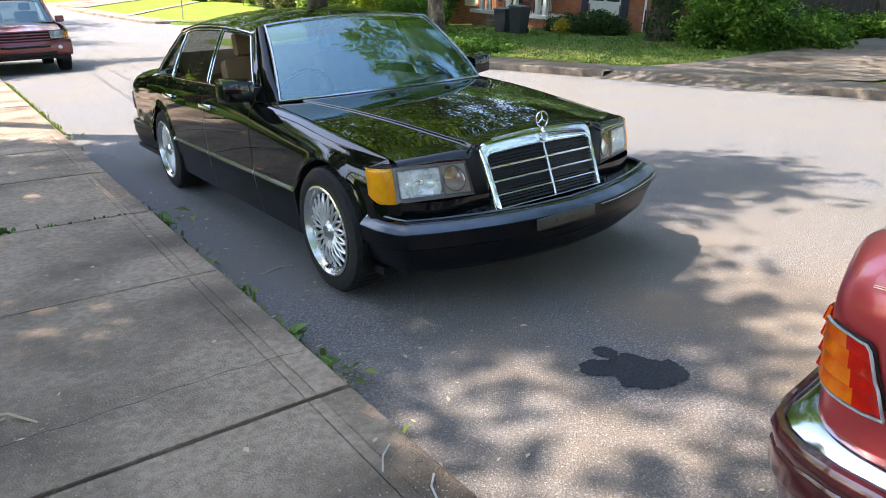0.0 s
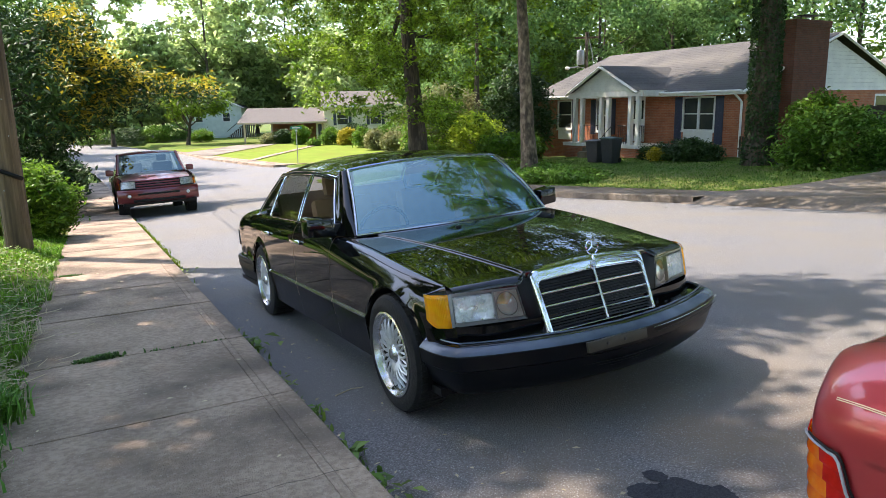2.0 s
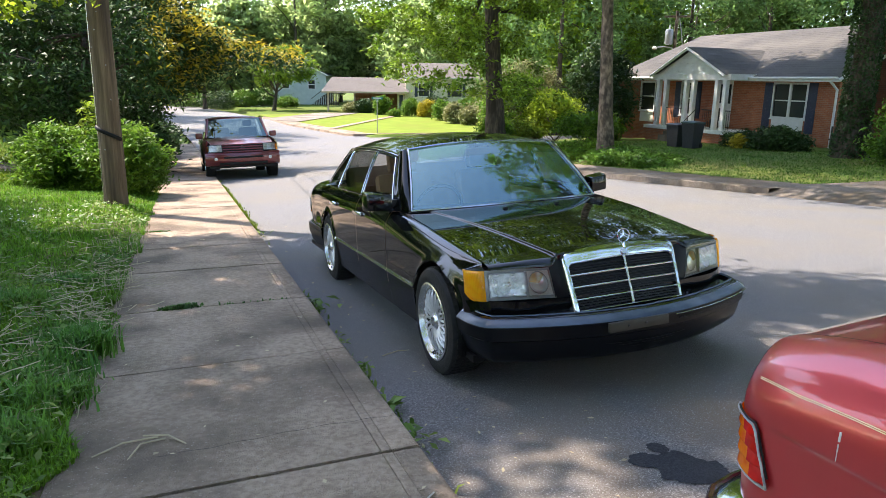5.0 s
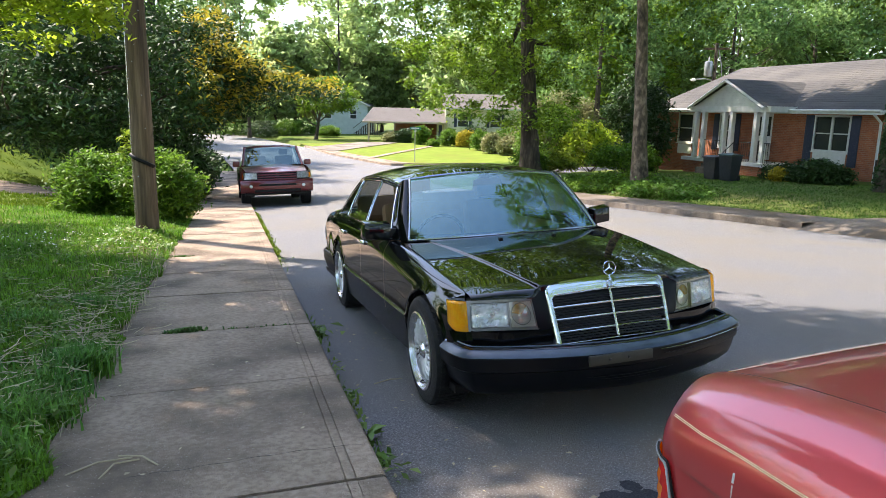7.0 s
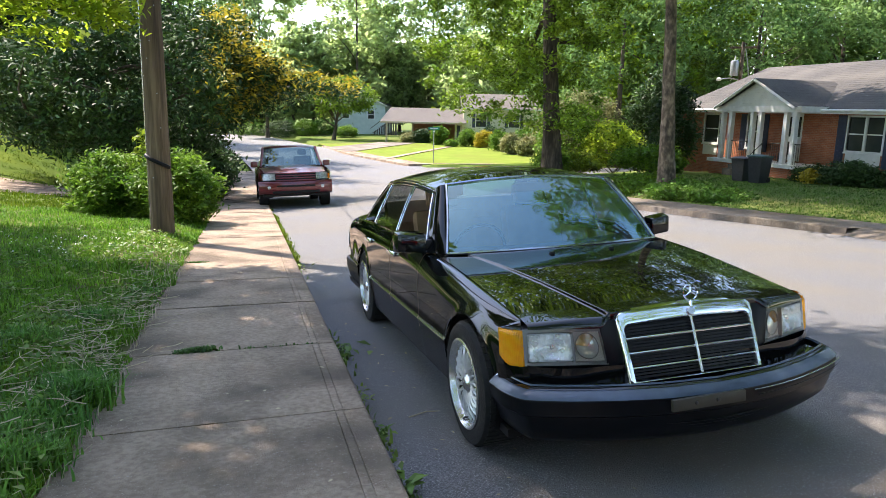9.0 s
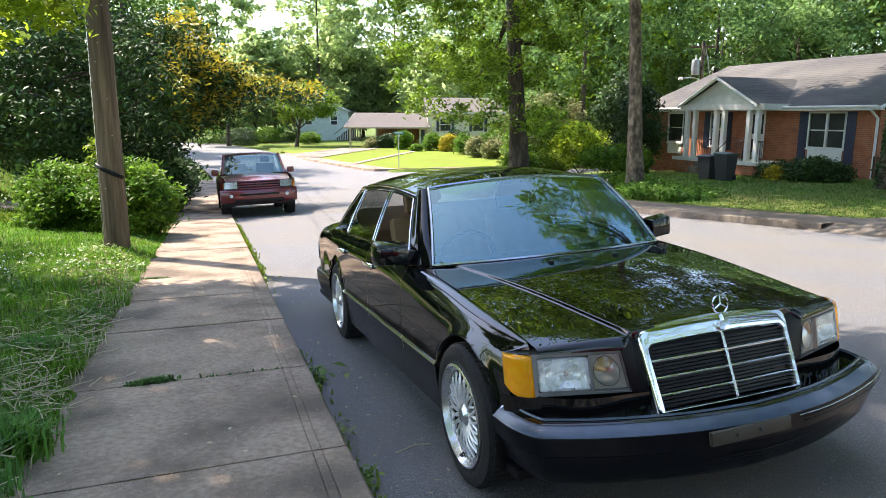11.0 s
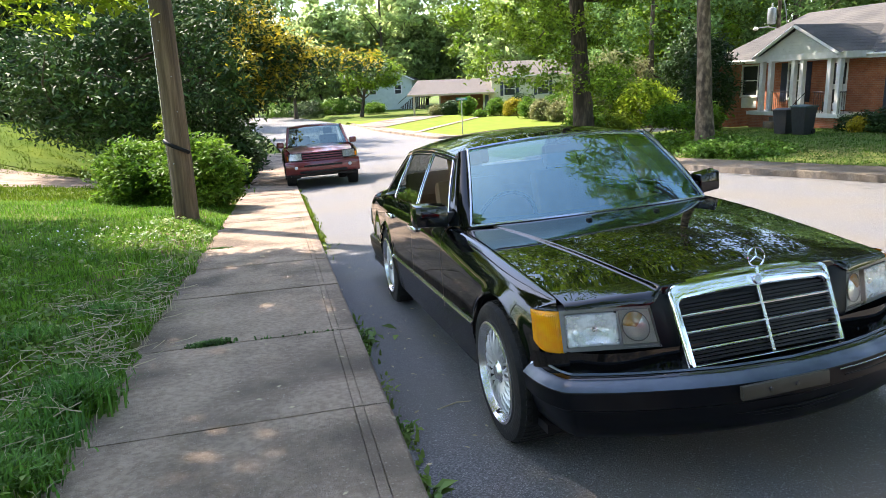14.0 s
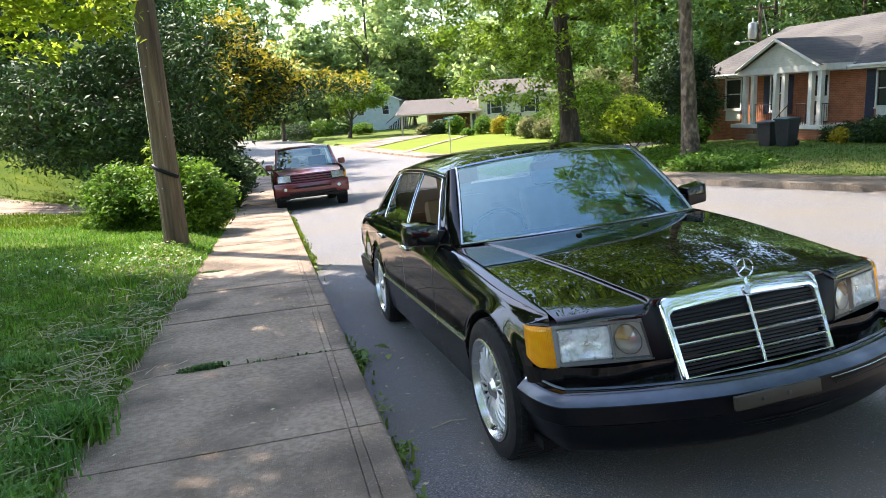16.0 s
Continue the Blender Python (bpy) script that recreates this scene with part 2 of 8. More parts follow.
LEAF_DARK = material("magnolia leaves", (0.03, 0.07, 0.022), 0.55, second=(0.055, 0.105, 0.026), scale=0.8, island=0.6, spec=0.15, trans=0.12)
# Yellow of sunlit magnolia tips put into the colour; yellow bushes share it.
LEAF_TIP = material("yellow leaves and sunlit magnolia tips", (0.34, 0.31, 0.03), 0.4, second=(0.46, 0.36, 0.03), scale=1.5, island=0.35, trans=0.35, spec=0.2)
LEAF_BUSH = material("azalea leaves", (0.065, 0.155, 0.015), 0.5, second=(0.15, 0.265, 0.025), scale=1.2, island=0.45, trans=0.4, spec=0.2)
LEAF_SHRUB = material("garden shrub leaves", (0.06, 0.15, 0.02), 0.5, second=(0.12, 0.23, 0.03), scale=0.8, island=0.45, trans=0.35, spec=0.2)
LEAF_EVER = material("evergreen leaves", (0.025, 0.06, 0.018), 0.5, second=(0.045, 0.09, 0.025), scale=1.0, island=0.4, trans=0.15, spec=0.2)
# Leaf colour paled to stand in for distance haze.
LEAF_HAZY = material("far woodland leaves paled for haze", (0.31, 0.42, 0.16), 0.6, second=(0.47, 0.57, 0.24), scale=0.12, island=0.4, trans=0.75, spec=0.2)
LEAF_PALE = material("flowering shrub leaves", (0.16, 0.2, 0.07), 0.6, second=(0.28, 0.27, 0.12), scale=0.7, island=0.4, trans=0.3, spec=0.2)
WHITE = material("white paint", (0.72, 0.71, 0.68), 0.55, second=(0.64, 0.63, 0.59), scale=5, bump=0.1, bump_scale=40)
SIDING = material("white siding", (0.68, 0.68, 0.62), 0.6, second=(0.6, 0.6, 0.55), scale=2.5)
CREAM = material("cream siding", (0.68, 0.64, 0.45), 0.6, second=(0.6, 0.56, 0.4), scale=2.0)
TANPAINT = material("tan paint", (0.5, 0.4, 0.27), 0.6, second=(0.42, 0.33, 0.22), scale=3)
GREENISH = material("pale green siding", (0.46, 0.53, 0.47), 0.6, second=(0.4, 0.47, 0.42), scale=2.0)
SHINGLE = material("roof shingles", (0.046, 0.043, 0.04), 0.95, second=(0.095, 0.088, 0.08), scale=22, bump=0.6, bump_scale=35, third=(0.11, 0.1, 0.088), third_scale=0.5)
SHINGLE_TAN = material("brown roof shingles", (0.11, 0.095, 0.085), 0.95, second=(0.16, 0.14, 0.125), scale=10, bump=0.5, bump_scale=30)
SHUTTER = material("dark blue shutter paint", (0.018, 0.026, 0.055), 0.5, second=(0.028, 0.038, 0.07), scale=8)
PANE = material("window pane", (0.03, 0.035, 0.035), 0.06, second=(0.05, 0.055, 0.05), scale=0.8, spec=0.8)
DARKMETAL = material("black iron", (0.02, 0.02, 0.02), 0.5, second=(0.03, 0.03, 0.03), scale=30)
BINPLASTIC = material("bin plastic", (0.016, 0.018, 0.02), 0.5, second=(0.024, 0.026, 0.028), scale=12)
BINGREEN = material("green bin lid plastic", (0.0120, 0.0360, 0.0300), 0.5, second=(0.03, 0.08, 0.06), scale=12)
SIGNGREEN = material("green sign sheet", (0.0, 0.16, 0.1), 0.4, second=(0.0, 0.2, 0.12), scale=5)
GALV = material("galvanised steel", (0.42, 0.43, 0.44), 0.45, 0.7, second=(0.33, 0.34, 0.35), scale=15)
BLACKPAINT = material("black car paint", (0.003, 0.0033, 0.0036), 0.5, second=(0.004, 0.0043, 0.0047), scale=3, coat=1.0, spec=0.0)
CLADDING = material("dark grey cladding", (0.004, 0.0042, 0.0046), 0.2, second=(0.006, 0.0062, 0.0068), scale=6, coat=0.12, spec=0.18)
REDPAINT = material("maroon car paint", (0.52, 0.05, 0.056), 0.36, 0.45, second=(0.56, 0.056, 0.062), scale=2.5, coat=1.0)
MAROON_DARK = material("dark maroon bumper paint", (0.06, 0.008, 0.012), 0.2, second=(0.075, 0.011, 0.015), scale=4, coat=1.0)
TRUCKRED = material("dark red truck paint", (0.11, 0.008, 0.01), 0.3, 0.2, second=(0.155, 0.018, 0.02), scale=2.5, coat=0.9)
TRUCKHOOD = material("sun-faded red truck paint", (0.13, 0.012, 0.014), 0.3, 0.2, second=(0.17, 0.03, 0.03), scale=2.5, third=(0.42, 0.27, 0.26), third_scale=1.6, coat=0.7)
CHROME = material("chrome", (0.78, 0.79, 0.8), 0.06, 1.0, second=(0.72, 0.73, 0.74), scale=20)
DULLCHROME = material("satin chrome", (0.5, 0.51, 0.53), 0.22, 1.0, second=(0.42, 0.43, 0.45), scale=25)
# Dark alloy paints the shade behind the spokes.
BARREL = material("rim barrel darkened for shade", (0.09, 0.088, 0.085), 0.5, 0.5, second=(0.05, 0.048, 0.045), scale=25)
SPOKES = material("silver painted spokes", (0.66, 0.66, 0.67), 0.38, 0.45, second=(0.56, 0.56, 0.58), scale=30)
ALLOY = material("polished alloy", (0.78, 0.78, 0.79), 0.25, 0.92, second=(0.68, 0.68, 0.7), scale=30)
TYRE = material("tyre rubber", (0.011, 0.011, 0.012), 0.8, second=(0.018, 0.018, 0.018), scale=30, bump=0.3, bump_scale=90, spec=0.3)
# Blue of reflected sky mixed into the rubber, faintly into the skin.
SKY_RUBBER = material("bumper rubber tinted with sky", (0.042, 0.06, 0.088), 0.26, second=(0.058, 0.08, 0.112), scale=9, spec=0.5)
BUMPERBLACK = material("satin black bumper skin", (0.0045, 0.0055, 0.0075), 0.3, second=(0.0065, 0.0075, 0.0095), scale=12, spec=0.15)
# Darker copy of the lawn grass, shade painted in, for the far lawn.
SHADED_BLADE = material("lawn grass darkened for tree shade", (0.05, 0.125, 0.015), 0.6, second=(0.11, 0.19, 0.03), scale=0.8, island=0.5, spec=0.2, trans=0.3)
BLACKPLASTIC = material("black plastic", (0.005, 0.005, 0.006), 0.4, second=(0.008, 0.008, 0.009), scale=10, spec=0.2)
AMBER = material("amber lamp plastic", (1.0, 0.44, 0.008), 0.14, second=(1.0, 0.36, 0.006), scale=26, coat=0.7, trans=0.25, flutes=(48.0, 0.35))
REDLENS = material("red lamp plastic", (0.7, 0.012, 0.008), 0.12, second=(0.55, 0.008, 0.006), scale=40, coat=0.6, trans=0.2)
AMBERTAIL = material("deep amber lamp plastic", (0.95, 0.26, 0.006), 0.14, second=(0.85, 0.12, 0.005), scale=22, coat=0.6, trans=0.25)
REFLECTOR = material("lamp reflector", (0.88, 0.88, 0.87), 0.16, 0.5, second=(0.82, 0.83, 0.82), scale=6)
# Chrome dimmed in colour to look as if it mirrors trees.
BUMPERCHROME = material("bumper chrome dimmed for trees", (0.5, 0.51, 0.53), 0.1, 1.0, second=(0.42, 0.43, 0.45), scale=14)
BRIGHTBAR = material("bright grille bar", (0.82, 0.83, 0.84), 0.2, 0.9, second=(0.75, 0.76, 0.77), scale=20)
GASKET = material("pale lamp gasket", (0.5, 0.5, 0.5), 0.5, second=(0.24, 0.25, 0.26), scale=20)
# Both lamp greys are lightened to carry sky reflected in the clear lens.
LAMPGREY = material("lamp surround", (0.17, 0.175, 0.18), 0.3, 0.2, second=(0.2, 0.2, 0.2), scale=14, coat=0.5)
LAMPPANEL = material("grey lamp inner panel paled for sky reflection", (0.5, 0.5, 0.48), 0.35, 0.2, second=(0.6, 0.6, 0.58), scale=14, coat=0.5)
PLATE = material("plate bracket plastic", (0.035, 0.032, 0.024), 0.45, second=(0.055, 0.05, 0.038), scale=8, spec=0.25)
TAN = material("tan leather", (0.46, 0.28, 0.15), 0.55, second=(0.52, 0.33, 0.18), scale=9, bump=0.15, bump_scale=90)
GOLD = material("gold pinstripe", (0.86, 0.66, 0.4), 0.5, second=(0.8, 0.6, 0.34), scale=20)
SCRATCH = material("white scratch", (0.7, 0.66, 0.62), 0.8)
CARPET = material("dark carpet", (0.015, 0.013, 0.012), 0.95, second=(0.022, 0.02, 0.018), scale=40)
WINDSHIELD = glass("windscreen glass", (0.62, 0.74, 0.72), (0.62, 0.98, 1.0), 2.5)
SIDEGLASS = glass("side window glass", (0.46, 0.48, 0.48), ior=1.5)
LENSWHITE = material("fluted headlamp glass", (0.7, 0.71, 0.7), 0.12, 0.1, second=(0.36, 0.37, 0.36), scale=17, detail=2, contrast=(0.3, 0.7), coat=0.9, bump=0.25, bump_scale=90)
# Brighter, yellower copy of the lawn grass, sunlight painted in.
SUNLIT_LAWN = material("lawn grass brightened for sun", (0.17, 0.245, 0.03), 0.85, second=(0.24, 0.305, 0.045), scale=1.2, third=(0.2, 0.235, 0.04), third_scale=0.3, island=0.2, trans=0.2, spec=0.1)
# Lawn grass yellowed for its sunlit part; the kerb fringe shares it.
SUNGRASS = material("yellow-green lawn grass", (0.1, 0.17, 0.01), 0.8, second=(0.16, 0.22, 0.016), scale=1.2, third=(0.09, 0.15, 0.015), third_scale=0.5, island=0.3, trans=0.25, spec=0.1)
TRUCKGLASS = glass("truck windscreen glass", (0.27, 0.38, 0.4), (0.66, 0.98, 1.0), 1.9)
BAND = glass("shaded glass band", (0.25, 0.5, 0.5), (0.75, 1.0, 0.95), 2.3)
LENSGLASS = glass("lamp glass", (0.86, 0.86, 0.82), ior=1.5)


def hazy_glass(name, haze, low, high, scale):
    """Old lamp glass, partly clouded and fluted."""
    m = material(name, haze, 0.14, coat=0.8, flutes=(38.0, 0.25))
    nt = m.node_tree
    body = next(n for n in nt.nodes if n.type == "BSDF_PRINCIPLED")
    out = nt.nodes["Material Output"]
    tr, ms, no, mr = (nt.nodes.new("ShaderNode" + k) for k in ("BsdfTransparent", "MixShader", "TexNoise", "MapRange"))
    no.inputs["Scale"].default_value = scale
    mr.inputs["From Min"].default_value, mr.inputs["From Max"].default_value = 0.35, 0.65
    mr.inputs["To Min"].default_value, mr.inputs["To Max"].default_value = low, high
    tr.inputs[0].default_value = (0.93, 0.94, 0.92, 1)
    nt.links.new(no.outputs[0], mr.inputs[0])
    nt.links.new(mr.outputs[0], ms.inputs[0])
    nt.links.new(tr.outputs[0], ms.inputs[1])
    nt.links.new(body.outputs[0], ms.inputs[2])
    nt.links.new(ms.outputs[0], out.inputs[0])
    return m


HAZYLENS = hazy_glass("clouded headlamp glass", (0.8, 0.82, 0.82), 0.24, 0.42, 4)

# ---------------------------------------------------------------- the lie of the land
def fall(y):
    """Height of the street along its length."""
    return -0.0716 * max(y, -40) if y < 24 else -1.718 - 0.0716 * 11 * (1 - math.exp(-(y - 24) / 11))


def kerb_x(y):
    """The near kerb's line."""
    return -1.39 + 0.052 * y if y < 30 else 0.17 + 0.052 * (y - 30) - 0.0016 * (y - 30) ** 2


CROWN = spline((-12, -0.1), (-1.6, -0.06), (0.0, 0.0), (1.5, 0.055), (4.2, 0.10), (7.0, 0.07), (9.6, -0.01), (14, -0.02))


def road_z(x, y):
    s = 1 - smooth(28, 40, y)
    return fall(y) + CROWN(x) * s


def far_kerb_x(y):
    return 9.55 + 0.03 * (y - 8) if y < 26 else 10.1


def land(x, y):
    """Height of the ground outside the street."""
    k = kerb_x(y)
    base = fall(y)
    if x < k:
        d = max(k - 1.5 - x, 0)
        bank = 1.8 * smooth(4, 9.5, d) * smooth(21.5, 28, y) * smooth(60, 40, y)
        mound = 0.1 * smooth(0.0, 0.5, d) * smooth(4.5, 8, y) * smooth(16, 12, y)
        return base + 0.08 + 0.085 * min(d, 12) * (1 - 0.5 * smooth(30, 60, y)) + bank + mound
    f = far_kerb_x(y)
    if x > f:
        lot = -0.6 - 0.032 * (min(max(y, 4), 26) - 12) + 0.012 * (x - 19)
        away = smooth(24, 36, y)
        lot = lot * (1 - away) + (base + 0.12 + 0.012 * (x - 11)) * away
        w = smooth(f + 0.6, f + 5.5, x)
        return (base + 0.1) * (1 - w) + lot * w
    return base - 0.2


def is_street(x, y):
    """Asphalt: the street, and the side street beyond the near house."""
    if kerb_x(y) - 0.02 < x < far_kerb_x(y) + (0.45 if -14 < y < 25.5 else 0) and y < 33:
        return True
    if 33 <= y < 46 and kerb_x(y) < x < 46:
        return x < 11 + max(0, (y - 33)) * 3 if y < 38 else x < 13.2 + 12 * smooth(46, 44.5, y) + (0 if y > 45 else 60)
    return y >= 46 and kerb_x(y) < x < 13.2 - 0.12 * (y - 46) + 0.0 * y


def axis_steps(fine0, fine1, step, far0, far1, grow=1.25):
    a = list(np.arange(fine0, fine1 + 1e-6, step))
    d, x = step, fine0
    lo = []
    while x > far0:
        d *= grow
        x -= d
        lo.append(x)
    d, x = step, fine1
    while x < far1:
        d *= grow
        x += d
        a.append(x)
    return lo[::-1] + a


def build_ground():
    xs = axis_steps(-10, 26, 0.4, -900, 900)
    ys = axis_steps(-8, 50, 0.5, -500, 1500)
    bm = bmesh.new()
    rows = []
    for y in ys:
        row = []
        for x in xs:
            z = land(x, y)
            wet = [is_street(x + dx, y + dy) for dx in (-0.02, 0.02) for dy in (-0.02, 0.02)]
            if all(wet):
                z = min(z, road_z(x, y)) - 0.25
            elif kerb_x(y) - 1.5 < x < kerb_x(y) and -9 < y < 46:
                z -= 0.2
            row.append((x, y, z))
        rows.append(row)
    add_grid(bm, rows)
    ob = link_mesh("ground", bm, LAWN)
    tagged(ob, "grassy ground that slopes down along the street", "ground", kind="structure")
    # street
    bm = bmesh.new()
    ys = list(np.arange(-30, 24, 0.6)) + list(np.arange(24, 110, 1.2))
    rows = []
    for y in ys:
        k = kerb_x(y)
        f = far_kerb_x(y) if y < 46 else 13.2 - 0.12 * (y - 46)
        if 33 < y < 46:
            f = 13 + 40 * smooth(33, 35, y) * smooth(46, 44.4, y)
        rows.append([(k + (f - k) * u, y, road_z(k + (f - k) * u, y) + 0.0) for u in np.linspace(0, 1, 25)])
    add_grid(bm, rows)
    ob = link_mesh("road", bm, ASPHALT)
    tagged(ob, "worn grey asphalt street with light dirt and tree shade", "road", kind="structure")


build_ground()


def sidewalk():
    pav = thing("pavement", "stained brown-grey concrete pavement with joints and an integral kerb", "pavement", kind="structure")
    joints = [-7.0, -5.5, -4.0, -2.5, -1.06, 0.42, 1.86, 3.46, 4.95, 6.45, 7.95, 9.45, 10.95, 12.45, 13.95, 15.45, 16.95, 18.45, 19.95, 21.45, 22.95, 24.45, 25.95, 27.45, 28.95, 30.5, 33, 36, 39, 42]
    for y0, y1 in zip(joints, joints[1:]):
        # one slab and one kerb length a bay, with a grooved joint between them
        for name, a, b, mat_, drop in (("slab", -1.47, -0.1785, CONCRETE, 0.0), ("groove_strip", -0.176, -0.1320, CONCRETE, 0.001), ("kerb", -0.1297, 0.0, CONCRETE, 0.003)):
            bm = bmesh.new()
            g = 0.011
            n = 4 if y1 - y0 < 2 else 6
            tilt = 0.006 * math.sin(y0 * 3.1)
            rows = []
            for i in range(n + 1):
                y = y0 + g + (y1 - y0 - 2 * g) * i / n
                k = kerb_x(y)
                z = fall(y) + 0.085 - drop + tilt * (i / n - 0.5)
                lo = fall(y) - 0.2
                row = [(k + a, y, lo), (k + a, y, z + (0.006 if name == "slab" else -0.002)), (k + a + 0.004, y, z + (0.01 if name == "slab" else 0.0005)), (k + (a + b) / 2, y, z + (0.004 if name == "slab" else 0.0003)), (k + b - (0.014 if name == "kerb" else 0.003), y, z), (k + b, y, z - (0.014 if name == "kerb" else 0.003)), (k + b + (0.025 if name == "kerb" else 0), y, lo)]
                rows.append(row)
            vs = add_grid(bm, rows)
            bm.faces.new(vs[0])
            bm.faces.new(vs[-1][::-1])
            bmesh.ops.recalc_face_normals(bm, faces=bm.faces)
            part(name, bm, mat_, pav)
    # a hairline crack and a chalk mark
    y_of = lambda x: -0.71 + 0.012 * math.sin(x * 6) + 0.006 * math.sin(x * 31)
    rows = []
    for x in np.linspace(-2.5, -1.46, 40):
        y = y_of(x)
        w = 0.0008 + 0.0012 * abs(math.sin(x * 17))
        z = fall(y) + 0.093 + 0.006 * (x + 2.9) / -1.5
        rows.append([(x, y - w, z), (x, y + w, z)])
    part("crack", grid(rows), TAR, pav)
    for pts in (((-1.55, -1.46), (-1.6, -1.5), (-1.64, -1.56)), ((-1.53, -1.66), (-1.57, -1.7), (-1.6, -1.78))):
        part("chalk_mark", tube([(x, y, fall(y) + 0.088) for x, y in pts], 0.0035, 5), CHALK, pav)
    # dirt bed below the joints
    rows = [[(kerb_x(y) - 1.46, y, fall(y) + 0.055), (kerb_x(y) - 0.01, y, fall(y) + 0.055)] for y in np.arange(-6.9, 41, 0.8)]
    part("joint_bed", grid(rows), TAR, pav)
    # far kerb lengths beside the lawn and the driveway mouth
    far = thing("far_kerb", "low weathered concrete kerb across the street", "kerb", kind="structure")
    for y0, y1 in ((-14, -10), (-10, -6), (-6, -2.5), (-2.5, 0.6), (0.6, 2.9), (7.0, 8.9), (8.9, 10.9)):
        rows = []
        for i in range(7):
            y = y0 + 0.01 + (y1 - y0 - 0.02) * i / 6
            f = far_kerb_x(y) - 0.02
            e = min(smooth(y0, y0 + 0.9, y) if y0 == 7.0 else 1, smooth(10.9, 10.0, y) if y1 == 10.9 else 1, smooth(2.9, 2.0, y) if y1 == 2.9 else 1)
            z = fall(y) + 0.02 + 0.13 * e
            rows.append([(f, y, fall(y) - 0.2), (f + 0.02, y, z - 0.02), (f + 0.045, y, z), (f + 0.28, y, z), (f + 0.3, y, z - 0.2)])
        bm = grid(rows)
        part("kerb", bm, KERBSTONE, far)


sidewalk()


def patch(name, label, category, outline, z_of, mat_, lift=0.006, steps=14, kind="structure"):
    """A flat surface over an outline given as a function of (u, v)."""
    rows = [[(lambda p: (p[0], p[1], z_of(*p) + lift))(outline(u, v)) for u in np.linspace(0, 1, steps)] for v in np.linspace(0, 1, steps)]
    ob = link_mesh(name, grid(rows), mat_)
    return tagged(ob, label, category, kind=kind)


# apron and driveway across the street
for ya, yb in ((-14.0, 2.75), (6.95, 26.0)):
    patch("far_pavement", "dusty concrete strip beside the far lawn", "pavement", lambda u, v: (far_kerb_x(ya + (yb - ya) * v) - 0.03 + 1.75 * u, ya + (yb - ya) * v), lambda x, y: fall(y) - 0.25 if x < far_kerb_x(y) - 0.02 else land(max(x, far_kerb_x(y) + 0.3), y), SHADED_DIRTWALK, 0.035, 40)
# the driveway's dark colour stands in for dappled tree shade
patch("driveway", "rising driveway darkened for tree shade beside the brick house", "driveway", lambda u, v: (9.35 + 26 * u, 2.6 + 4.6 * v + 3.2 * u * (1 - 0.3 * v)), lambda x, y: road_z(9.5, y) - 0.06 if x < 9.5 else land(max(x, far_kerb_x(y) + 0.1), y), SHADED_DIRTWALK, 0.045, 44)
patch("driveway", "grey gravelly driveway crossing the near lawn", "driveway", lambda u, v: (kerb_x(20) - 1.5 - 16 * u, 17.8 + 4.4 * v + 2.5 * u), land, CONCRETE, 0.03, 24)
patch("front_walk", "narrow concrete walk across the sunny far lawn", "path", lambda u, v: (12.2 + 11.6 * u, 53.4 + 17.2 * u + 1.2 * v), land, CONCRETE, 0.09, 24)
patch("driveway", "pale driveway beside the sunny far lawn", "driveway", lambda u, v: (11.0 + 11 * u - v * (1.6 + 2.4 * u), 63.6 + 15.4 * u + v * (7.2 - 5.0 * u)), land, DRIVEWAY, 0.09, 24)
patch("far_kerb_strip", "pale concrete kerb round the sunny corner lawn", "kerb", lambda u, v: (12.05 + 1.7 * u - 0.12 * 34 * v + 6 * (1 - smooth(0, 0.06, v)), 45.6 + 34 * v), lambda x, y: road_z(x, y) - 0.16 if x < 12.08 - 0.12 * (y - 45.6) + 6 * (1 - smooth(0, 0.06, (y - 45.6) / 34)) else land(x, y), CONCRETE, 0.06, 40)


patch("lawn_edge", "rough grassy soil along the pavement edge", "ground", lambda u, v: (kerb_x(-6 + 24 * v) - 1.475 - 0.9 * u, -6 + 24 * v), land, SOIL, 0.006, 40)


patch("lawn", "bright mown grass of the sunny corner lawn", "lawn", lambda u, v: (13.75 - 0.12 * 32 * v + 26 * u, 46.2 + 34 * v), land, SUNLIT_LAWN, 0.03, 36)


patch("lawn", "short grass on the bank behind the driveway", "lawn", lambda u, v: (kerb_x(22) - 2.0 - 14 * u, 22.5 + 2.5 * u + 10 * v), land, SUNGRASS, 0.03, 36)


def oil_stain():
    bm = bmesh.new()
    for cx, cy, rx, ry, s in ((-0.42, -1.56, 0.125, 0.135, 1), (-0.36, -1.62, 0.1, 0.08, 3), (-0.53, -1.42, 0.07, 0.06, 5), (-0.4, -1.36, 0.04, 0.06, 9), (-0.46, -1.44, 0.07, 0.03, 12)):
        c = bm.verts.new((cx, cy, road_z(cx, cy) + 0.004))
        ring = []
        for i in range(72):
            a = 2 * math.pi * i / 72
            k = 1 + 0.06 * noise.noise((math.cos(a) * 14 + s, math.sin(a) * 14, s)) + 0.3 * noise.noise((math.cos(a) * 1.6 + s, math.sin(a) * 1.6, s)) + 0.12 * noise.noise((math.cos(a) * 5 + s, math.sin(a) * 5, s))
            x, y = cx + rx * k * math.cos(a), cy + ry * k * math.sin(a)
            ring.append(bm.verts.new((x, y, road_z(x, y) + 0.004)))
        for i in range(72):
            bm.faces.new((c, ring[i], ring[(i + 1) % 72]))
    tagged(link_mesh("oil_stain", bm, OIL), "dark oil stain soaked into the asphalt", "stain")


oil_stain()

